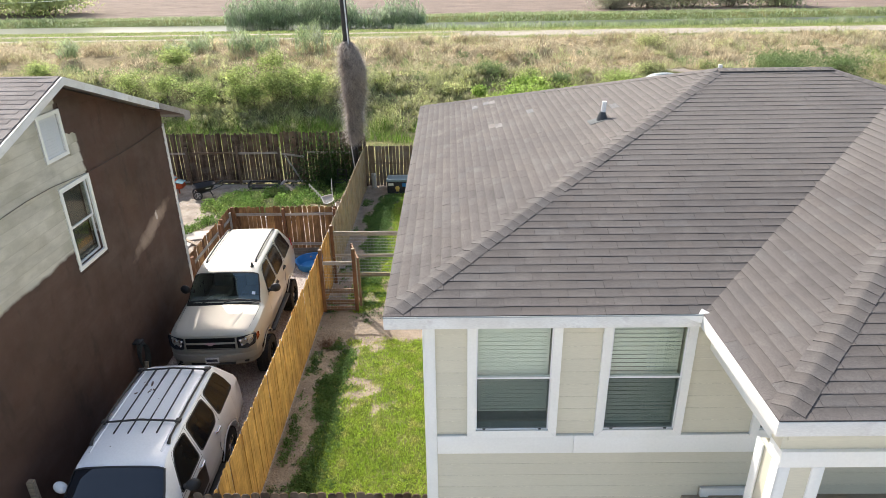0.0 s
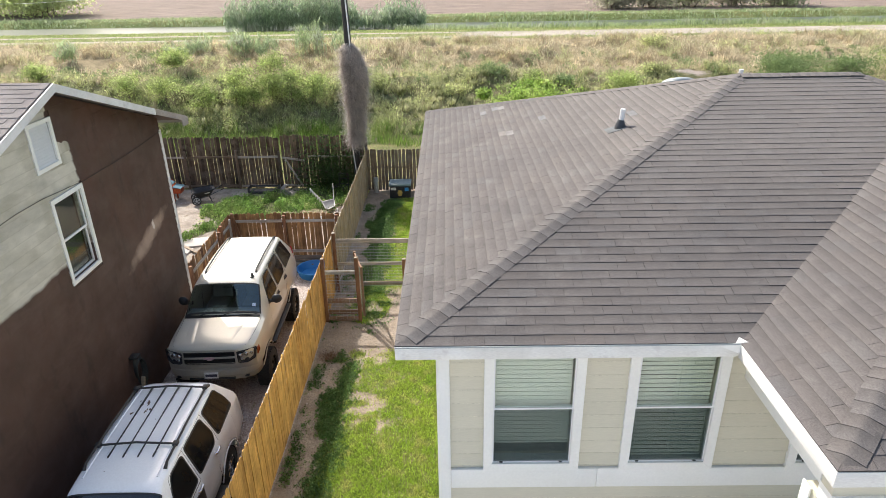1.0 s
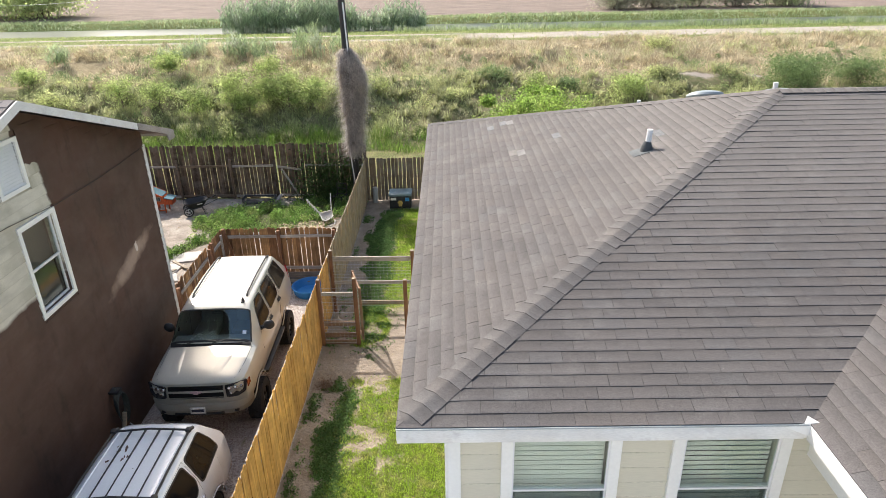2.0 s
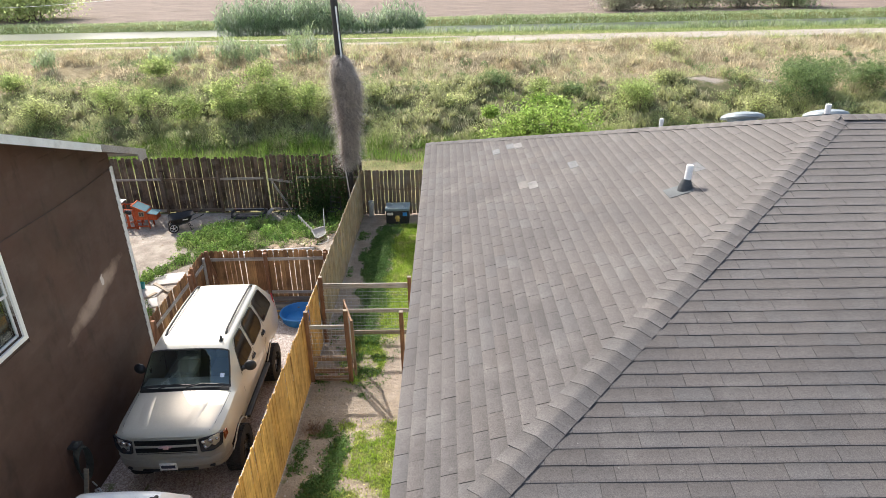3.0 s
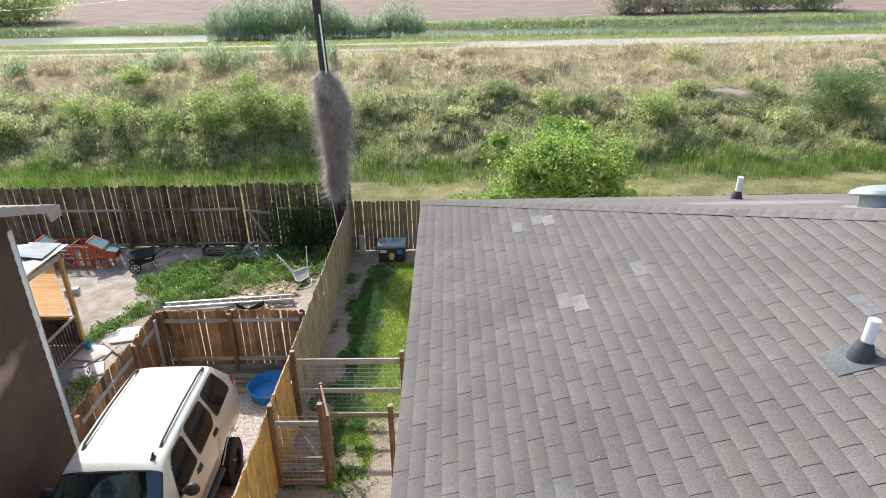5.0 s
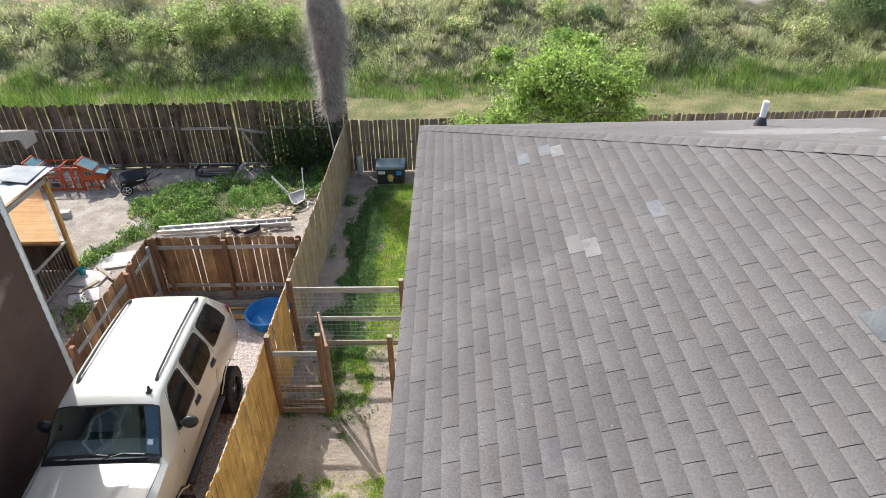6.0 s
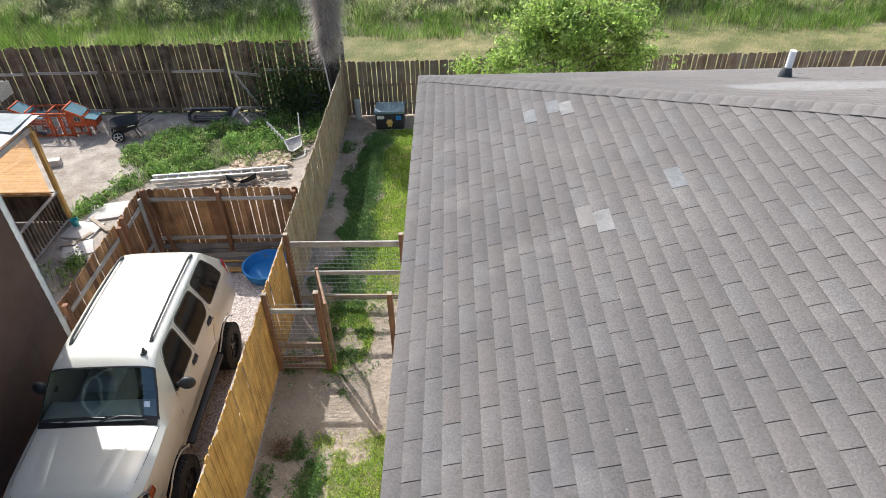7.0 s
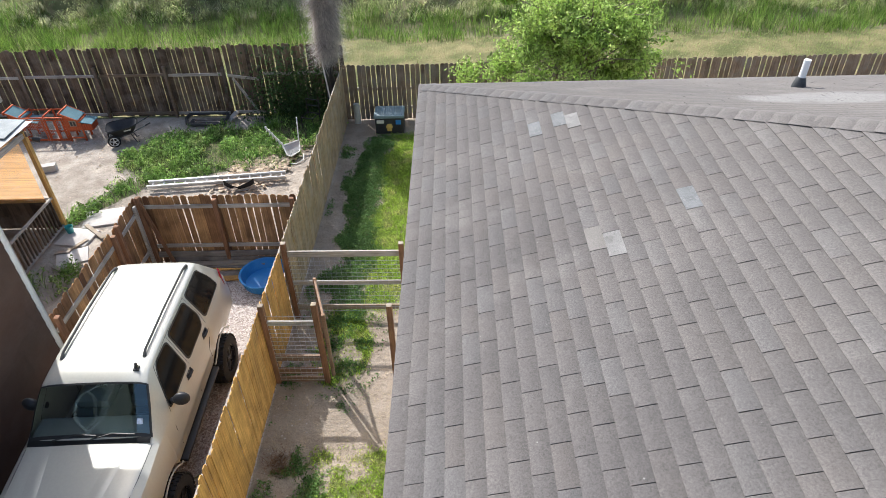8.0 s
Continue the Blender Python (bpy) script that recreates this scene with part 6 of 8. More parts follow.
    for x in (-0.42, 0.12):
        part("wiper", tube(bmesh.new(), [(x - 0.1, 1.215, 1.352 + L_), (x + 0.2, 1.262, 1.41 + L_), (x + 0.52, 1.245, 1.395 + L_)], 0.011, 6), M["black_plastic"], car)
    part("cowl", sheet([[(x, s, z + L_) for x in (-0.86, -0.5, 0, 0.5, 0.86)] for s, z in ((1.155, 1.312), (1.19, 1.336), (1.235, 1.352))], 0.006), M["black_plastic"], car)
    # hood: joints to the fenders, two long folds
    for sgn in (-1, 1):
        part("hood_seam", seam([across(s, sgn * (half(s) - 0.02), 0.0) for s in (0.12, 0.3, 0.6, 0.9, 1.15)], 0.005), M["black_plastic"], car)
        rows_ = []
        for i in range(12):
            s = 0.16 + i * 0.09
            c0 = sgn * (0.40 + 0.17 * i / 11)
            e = math.sin(math.pi * min(1, (i + 0.6) / 11.2))
            rows_.append([across(s, c0 + d, 0) + Vector((0, 0, hh * e)) for d, hh in ((-0.16, -0.001), (-0.05, 0.010), (0.0, 0.013), (0.04, 0.004), (0.06, -0.002))])
        part("hood_fold", sheet(rows_), M[paint], car)
    if not rack:
        an = part("antenna", tube(bmesh.new(), [(0.57, 1.99, 1.92 + L_), (0.57, 2.02, 2.02 + L_)], [0.035, 0.02], 8), M["black_plastic"], car, "small black roof antenna")
        part("antenna_base", bx(0.53, 0.61, 1.95, 2.04, 1.915 + L_, 1.95 + L_, 0.01), M["black_plastic"], an)
        for s in (1.36,):
            part("inspection_sticker", panel([across(s_, x, 0.016) for s_, x in ((s, 0.66), (s, 0.74), (s + 0.06, 0.74), (s + 0.06, 0.66))][::-1], 0.002), M["sticker"], car)
    else:
        for s in (2.72, 4.22):
            part("cross_bar", tube(bmesh.new(), [(-roof_w + 0.05, s, 1.995 + L_), (0, s, 2.04 + L_), (roof_w - 0.05, s, 1.995 + L_)], 0.018, 8), M["black_plastic"], car)
            for sgn in (-1, 1):
                part("bar_clamp", bx(sgn * (roof_w - 0.065) - 0.045, sgn * (roof_w - 0.065) + 0.045, s - 0.05, s + 0.05, 1.97 + L_, 2.03 + L_, 0.015), M["black_plastic"], car)
        for i in range(4):
            x = -0.36 + i * 0.24
            part("roof_strip", bx(x - 0.011, x + 0.011, 2.45, 4.3, 1.95 + L_, 1.985 + L_, 0.004), M["black_plastic"], car)
        for x in (-0.58, 0.58):
            part("roof_rib", tube(bmesh.new(), [across(s, x, -0.012) for s in (2.05, 2.4, 3.2, 4.0, 4.4)], 0.022, 8), M[paint], car)
        rng = random.Random(5)
        for i in range(14):
            x, s, r = (rng.uniform(-0.48, -0.15), rng.uniform(3.3, 4.05), rng.uniform(0.008, 0.035)) if i < 9 else (rng.uniform(-0.45, 0.4), rng.uniform(2.1, 4.0), rng.uniform(0.005, 0.015))
            z = across(s, x, 0).z + 0.003
            pts = [Vector((x + r * math.cos(a) * rng.uniform(0.3, 1.4), s + 1.5 * r * math.sin(a) * rng.uniform(0.3, 1.4), z)) for a in [k * math.tau / 9 for k in range(9)]]
            part("paint_chip", panel(pts, 0.003), M["chip_rust"], car)
    return car


suv("suv", pose(-5.10, 6.12, 0, 0, 0, 1.9), "tan sport utility vehicle with oversized black tyres", 0.365, "tan_paint", 0.74, 0.44, 0.31, 0.93, "rim_black", 0.26)
suv("suv", pose(-4.98, -0.10, 0, 0, 0, 1.2) @ Matrix.Diagonal((1, 1.015, 1, 1)), "white sport utility vehicle with a black roof rack", 0.0, "white_car", 0.70, 0.37, 0.26, 0.84, "chrome", 0.21, "brown_door", True, 0.97)

# ---- vegetation ----
def leaf_mat(name, c1, c2, big=0.6, rnd=0.35, third=None, trans=0.5, clump=0.0):
    n = Nodes(name)
    c = n.mix(n.ramp(n.noise(big, 4), 0.35, 0.65), c1, c2)
    if third:
        c = n.mix(n.ramp(n.noise(big * 2.3, 4), 0.52, 0.66), c, third)
    if clump:
        # whole plants differ as well as leaves
        c = n.times(c, n.ramp(n.noise(1.7, 3, None, 0.6), 0.36, 0.64, 1 - clump * 0.6, 1 + clump * 0.7))
    c = n.times(c, n.ramp(n.rand(True), 0, 1, 1 - rnd, 1 + rnd))
    n.b.inputs["Subsurface Weight"].default_value = 0.0
    n.done(c, 0.6, 0, 0.3)
    t = n.t.nodes.new("ShaderNodeBsdfTranslucent")
    n.t.links.new(c, t.inputs[0])
    mx_ = n.t.nodes.new("ShaderNodeMixShader")
    mx_.inputs[0].default_value = trans
    n.t.links.new(n.b.outputs[0], mx_.inputs[1])
    n.t.links.new(t.outputs[0], mx_.inputs[2])
    n.t.links.new(mx_.outputs[0], n.t.nodes["Material Output"].inputs[0])
    return n.m


M["turf"] = leaf_mat("lawn_grass", (0.29, 0.435, 0.055), (0.395, 0.515, 0.09), 1.2, 0.5, (0.49, 0.50, 0.17), 0.57)
M["clover"] = leaf_mat("weed_leaves", (0.10, 0.19, 0.055), (0.15, 0.25, 0.075), 1.5, 0.45, None, 0.4, 0.3)
# distance haze put into the bank and far leaf colours: paler, bluer greens
M["tussock"] = leaf_mat("tussock_grass", (0.31, 0.335, 0.15), (0.40, 0.41, 0.20), 0.4, 0.35, (0.46, 0.43, 0.26), 0.52, 0.4)
M["reed"] = leaf_mat("reed_leaves", (0.115, 0.215, 0.036), (0.20, 0.295, 0.06), 0.5, 0.55, (0.32, 0.365, 0.135), 0.46, 0.5)
M["weed"] = leaf_mat("bank_weeds", (0.42, 0.46, 0.22), (0.53, 0.55, 0.29), 0.33, 0.32, (0.60, 0.56, 0.38), 0.5, 0.36)
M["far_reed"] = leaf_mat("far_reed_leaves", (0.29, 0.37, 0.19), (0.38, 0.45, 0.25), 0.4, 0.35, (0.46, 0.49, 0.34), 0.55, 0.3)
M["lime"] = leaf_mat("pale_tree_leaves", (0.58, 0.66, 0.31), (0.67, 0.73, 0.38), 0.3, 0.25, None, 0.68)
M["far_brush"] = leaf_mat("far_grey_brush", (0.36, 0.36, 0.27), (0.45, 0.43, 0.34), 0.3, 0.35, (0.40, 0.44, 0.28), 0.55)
M["dry"] = leaf_mat("dry_grass", (0.58, 0.50, 0.345), (0.66, 0.58, 0.42), 0.3, 0.42, (0.50, 0.49, 0.31), 0.45, 0.4)
M["brown"] = leaf_mat("brown_tussock", (0.31, 0.255, 0.155), (0.40, 0.335, 0.21), 0.5, 0.45, None, 0.4, 0.4)
M["bankgrass"] = leaf_mat("bank_grass", (0.30, 0.38, 0.13), (0.37, 0.43, 0.18), 0.25, 0.4, (0.44, 0.43, 0.24))
M["cane"] = leaf_mat("cane_leaves", (0.31, 0.40, 0.21), (0.41, 0.48, 0.29), 0.5, 0.4, (0.52, 0.56, 0.42), 0.5)
M["bright"] = leaf_mat("bright_tree_leaves", (0.23, 0.365, 0.07), (0.37, 0.50, 0.125), 1.4, 0.6, (0.49, 0.57, 0.21), 0.45)
M["shrub"] = leaf_mat("shrub_leaves", (0.30, 0.39, 0.13), (0.42, 0.50, 0.185), 0.9, 0.5, (0.52, 0.55, 0.26), 0.52, 0.35)
M["olive"] = leaf_mat("olive_leaves", (0.37, 0.42, 0.17), (0.50, 0.53, 0.25), 0.5, 0.55, (0.58, 0.57, 0.33), 0.5, 0.42)
M["dusky"] = leaf_mat("dark_shrub_leaves", (0.17, 0.25, 0.10), (0.24, 0.32, 0.14), 0.7, 0.4)
M["yardweed"] = leaf_mat("yard_weed_leaves", (0.13, 0.24, 0.055), (0.22, 0.345, 0.085), 0.8, 0.6, (0.34, 0.40, 0.15), 0.42, 0.45)
M["deep"] = leaf_mat("vine_leaves", (0.045, 0.088, 0.028), (0.078, 0.132, 0.04), 1.0, 0.5, None, 0.35, 0.4)
# haze mixed into these two far greens as well
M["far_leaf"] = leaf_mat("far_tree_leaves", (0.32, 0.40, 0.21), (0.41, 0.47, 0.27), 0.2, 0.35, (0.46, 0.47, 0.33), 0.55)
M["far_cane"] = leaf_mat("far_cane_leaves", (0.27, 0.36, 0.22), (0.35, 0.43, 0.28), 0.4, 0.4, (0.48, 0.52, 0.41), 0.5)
M["bark"] = stuff_mat("bark", (0.13, 0.10, 0.075), (0.19, 0.155, 0.12), 0.9, 2, 25, 0.3, 0.4, stretch=(1, 1, 0.25))
M["strand"] = leaf_mat("dead_vine", (0.45, 0.40, 0.365), (0.58, 0.525, 0.48), 0.8, 0.6, (0.38, 0.335, 0.305), 0.42)
NR = np.random.RandomState(7)


def blades(P, h, w, lean, seed=0):
    """Bent grass blades: arrays for mesh_np."""
    r = np.random.RandomState(seed)
    N_ = len(P)
    a = r.rand(N_) * 2 * np.pi
    d = np.stack([np.cos(a), np.sin(a), np.zeros(N_)], 1)
    b = r.rand(N_) * 2 * np.pi
    l = np.stack([np.cos(b), np.sin(b), np.zeros(N_)], 1) * (lean * h * (0.4 + r.rand(N_)))[:, None]
    up = np.zeros((N_, 3))
    up[:, 2] = h
    w = np.broadcast_to(w, (N_,))[:, None]
    v = np.stack([P - d * w / 2, P + d * w / 2, P + up * 0.6 + l * 0.35 + d * w * 0.38, P + up * 0.6 + l * 0.35 - d * w * 0.38, P + up * 0.95 + l], 1).reshape(-1, 3)
    i = np.arange(N_)[:, None] * 5
    return v, [i + np.array([0, 1, 2, 3]), i + np.array([3, 2, 4])]


def scatter(n_, x0, x1, y0, y1, cover=None, seed=1, sink=0.02):
    r = np.random.RandomState(seed)
    x, y = x0 + r.rand(n_) * (x1 - x0), y0 + r.rand(n_) * (y1 - y0)
    if cover is not None:
        k = r.rand(n_) < cover(x, y)
        x, y = x[k], y[k]
    bare = (scar_cover(x, y) > 0.40) | (scar_cover(x, y + 0.6) > 0.42) | (scar_cover(x, y + 1.2) > 0.6)
    x, y = x[~bare], y[~bare]
    return np.stack([x, y, height(x, y) - sink], 1)


def tufts(P, per, spread, seed):
    r = np.random.RandomState(seed)
    Q = np.repeat(P, per, 0)
    Q[:, :2] += r.randn(len(Q), 2) * spread
    Q[:, 2] = height(Q[:, 0], Q[:, 1]) - 0.03
    return Q


def stuff(name, P, h, w, lean, key, label, seed, category="grass"):
    v, f = blades(P, h, w, lean, seed)
    ob = new(name, mesh_np(name, v, f, M[key]))
    return tagged(ob, label, category, kind="stuff")


def rnd(n_, a, b, seed):
    return a + np.random.RandomState(seed).rand(n_) * (b - a)


P = scatter(130000, -3.2, 0.0, 0.0, 20.3, lambda x, y: lawn_cover(x, y), 11, 0.005)
stuff("lawn", P, rnd(len(P), 0.025, 0.09, 1), 0.016, 0.8, "turf", "short bright green lawn of the side yard", 1)


P = scatter(17000, -10.5, -3.45, 11.8, 21.2, lambda x, y: weed_cover(x, y), 13, 0.0)
stuff("yard_weeds", P, rnd(len(P), 0.08, 0.36, 3) * (0.35 + 1.5 * vnoise(P[:, 0], P[:, 1], 0.55, 82) ** 1.5), 0.018, 0.9, "yardweed", "tall green weeds in the neighbour's yard", 3, "weeds")
P = scatter(40000, -30, 26, 21.6, 28.4, lambda x, y: 0.35 + 0.6 * step(vnoise(x, y, 1.5, 51), 0.35, 0.65), 14)
stuff("mown_grass", P, rnd(len(P), 0.04, 0.16, 4), 0.016, 0.7, "bankgrass", "short mown grass strip behind the fences", 4)
P = scatter(72000, -40, 34, 26.4, 31.2, lambda x, y: step(y + 1.2 * (vnoise(x, y, 2, 52) - 0.5) + 1.5 * (1 - step(x, -6.5, -4.5)), 27.9, 29.0) * (0.25 + 0.75 * step(vnoise(x, y, 0.8, 59), 0.35, 0.6)), 15)
stuff("reeds", P, rnd(len(P), 0.3, 0.85, 5) * (0.6 + 0.7 * vnoise(P[:, 0], P[:, 1], 1.9, 83)), 0.021, 0.45, "reed", "bright green reeds along the ditch", 5, "reeds")


def green_cover(x, y):
    return step(y, 29.8, 31) * (1 - step(y + 3 * (vnoise(x, y, 5, 31) - 0.5), 34.8, 37.6))


P = scatter(17000, -46, 44, 30, 40, lambda x, y: green_cover(x, y) * (0.14 + 0.85 * step(vnoise(x, y, 1.1, 53), 0.38, 0.58)), 16)
tall = 0.35 + 1.2 * vnoise(P[:, 0], P[:, 1], 1.5, 54) ** 1.3 + 0.3 * np.random.RandomState(9).rand(len(P))
P = tufts(P, 9, 0.13, 17)
stuff("bank_weeds", P, rnd(len(P), 0.25, 0.85, 6) * np.repeat(tall, 9) * 0.6, 0.03, 0.9, "weed", "rough green weeds on the ditch bank", 6, "weeds")
P = scatter(16000, -55, 60, 33.5, 49.2, lambda x, y: step(y + 3 * (vnoise(x, y, 5, 31) - 0.5), 34.4, 37.4) * (1 - step(y, 48.0, 49.2)) * (0.2 + 0.8 * step(vnoise(x, y, 2.1, 55), 0.25, 0.6)), 18)
P = tufts(P, 12, 0.15, 19)
stuff("dry_grass", P, rnd(len(P), 0.2, 0.75, 7) * (0.2 + 1.05 * vnoise(P[:, 0], P[:, 1], 1.3, 56) ** 1.5), 0.03, 0.8, "dry", "tall straw-coloured dry grass on the bank", 7)
P = scatter(5200, -55, 60, 36, 49, lambda x, y: step(vnoise(x, y, 2.6, 90), 0.42, 0.66), 91)
P = tufts(P, 9, 0.16, 92)
stuff("green_tussocks", P, rnd(len(P), 0.2, 0.6, 93), 0.03, 0.9, "weed", "green tussocks scattered through the dry grass", 94)
P = scatter(2300, -50, 55, 36, 48.6, lambda x, y: step(vnoise(x, y, 1.8, 85), 0.52, 0.7), 86)
P = tufts(P, 22, 0.16, 87)
stuff("brown_tussocks", P, rnd(len(P), 0.25, 0.7, 88), 0.028, 0.8, "brown", "darker brown tussocks among the dry grass", 89)
P = scatter(60000, -70, 75, 48.4, 61.6, lambda x, y: 0.75 * (1 - 0.95 * road_cover(x, y)), 20)
stuff("bank_grass", P, rnd(len(P), 0.05, 0.2, 8), 0.05, 0.6, "bankgrass", "green grass beside the canal track", 8)
P = scatter(12000, -5, 80, 60.4, 62.6, None, 21)
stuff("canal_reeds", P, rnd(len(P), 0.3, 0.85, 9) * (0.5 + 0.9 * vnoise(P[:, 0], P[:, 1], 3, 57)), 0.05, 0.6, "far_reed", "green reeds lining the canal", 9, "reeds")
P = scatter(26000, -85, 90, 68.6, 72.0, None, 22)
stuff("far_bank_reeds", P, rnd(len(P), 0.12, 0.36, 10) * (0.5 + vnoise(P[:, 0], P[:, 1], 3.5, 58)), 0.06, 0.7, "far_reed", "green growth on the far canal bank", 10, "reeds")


def leaves(C, size, seed, droop=0.3, ratio=0.42):
    """Small pointed leaves at the places C."""
    r = np.random.RandomState(seed)
    N_ = len(C)
    d = r.randn(N_, 3)
    d[:, 2] -= droop
    d /= np.linalg.norm(d, axis=1)[:, None]
    e = np.cross(d, r.randn(N_, 3))
    e /= np.linalg.norm(e, axis=1)[:, None]
    s = (size * (0.6 + 0.8 * r.rand(N_)))[:, None]
    fold = np.cross(d, e) * s * 0.10
    v = np.stack([C - d * s / 2, C + e * s * ratio / 2 + fold, C + d * s / 2, C - e * s * ratio / 2 + fold], 1).reshape(-1, 3)
    i = np.arange(N_)[:, None] * 4
    return v, [i + np.array([0, 1, 2]), i + np.array([0, 2, 3])]


def drape(name, P, per, rad, tall, w, key, label, seed, category="grass"):
    """Grass tussocks, one mesh: blades that rise from a centre, arch over and hang outwards."""
    r = np.random.RandomState(seed)
    k = len(P)
    a = r.rand(k, per) * 2 * np.pi
    size = (0.55 + 0.9 * r.rand(k, 1))
    d = np.stack([np.cos(a), np.sin(a), np.zeros((k, per))], 2)
    c = np.stack([-np.sin(a), np.cos(a), np.zeros((k, per))], 2) * w / 2
    h = (tall * size * (0.55 + 0.6 * r.rand(k, per)))[:, :, None] * np.array([0, 0, 1.0])
    q = d * (rad * size * (0.35 + 0.8 * r.rand(k, per)))[:, :, None]
    base = P[:, None, :] + d * 0.06
    tip = base + q + h * (0.15 + 0.6 * r.rand(k, per, 1))
    v = np.stack([base - c, base + c, base + q * 0.45 + h + c * 0.9, base + q * 0.45 + h - c * 0.9, tip], 2).reshape(-1, 3)
    i = np.arange(k * per)[:, None] * 5
    return tagged(new(name, mesh_np(name, v, [i + np.array([0, 1, 2, 3]), i + np.array([3, 2, 4])], M[key])), label, category, kind="stuff")


def mounds(name, P, per, rad, tall, size, key, label, seed, category="weeds"):
    """Leafy clumps, one mesh: each a low dome of leaves."""
    r = np.random.RandomState(seed)
    k = len(P)
    d = r.randn(k, per, 3)
    d /= np.linalg.norm(d, axis=2)[:, :, None]
    d[:, :, 2] = np.abs(d[:, :, 2])
    s = (0.5 + r.rand(k, 1, 1)) * (0.55 + 0.45 * r.rand(k, per, 1))
    C_ = P[:, None, :] + d * s * np.array([rad, rad, tall])
    C_ = C_.reshape(-1, 3)
    v, f = leaves(C_, np.full(len(C_), size), seed + 1, 0.2, 0.5)
    return tagged(new(name, mesh_np(name, v, f, M[key])), label, category, kind="stuff")


P = scatter(44000, -3.22, -0.4, 0.2, 20.0, clover_cover, 12, 0.0)
mounds("clover", P, 9, 0.07, 0.07, 0.045, "clover", "low leafy weeds along the dirt path", 2)
P = scatter(9000, -3.0, -0.1, 0.2, 11.5, lambda x, y: lawn_cover(x, y) * (0.05 + 0.5 * step(vnoise(x, y, 0.5, 46), 0.45, 0.65)), 47, 0.0)
mounds("lawn_weeds", P, 12, 0.055, 0.06, 0.028, "turf", "small leafy weeds growing through the lawn", 48)
P = scatter(3600, -10.5, -3.45, 11.8, 21.2, lambda x, y: weed_cover(x, y) * (0.12 + 0.88 * step(vnoise(x, y, 0.6, 70), 0.36, 0.56)), 71, 0.0)
mounds("leafy_weeds", P, 46, 0.15, 0.30, 0.075, "yardweed", "leafy green weeds beside the old ladder", 72)
P = scatter(2000, -46, 44, 30.6, 39.5, lambda x, y: green_cover(x, y) * (0.12 + 0.88 * step(vnoise(x, y, 1.3, 73), 0.40, 0.58)), 74)
mounds("bank_brush", P, 95, 0.48, 0.62, 0.092, "olive", "low leafy brush on the ditch bank", 75, "brush")
P = scatter(2900, -48, 46, 30.4, 40.5, lambda x, y: green_cover(x, y) * (0.35 + 0.65 * step(vnoise(x, y, 1.6, 96), 0.35, 0.6)), 97)
drape("grass_tussocks", P, 48, 0.45, 0.40, 0.022, "tussock", "draping grey-green grass tussocks on the ditch bank", 98)
P = scatter(700, -46, 44, 31.5, 42, lambda x, y: step(vnoise(x, y, 2.0, 76), 0.48, 0.66), 77)
mounds("bank_thicket", P, 110, 0.5, 0.55, 0.10, "dusky", "dark brush among the dry grass", 78, "brush")
P = scatter(260, -3.2, -1.2, 5.0, 11.0, lambda x, y: clover_cover(x, y), 79, 0.0)
mounds("path_weeds", P, 40, 0.09, 0.07, 0.035, "clover", "small leafy weeds on the dirt path", 80)


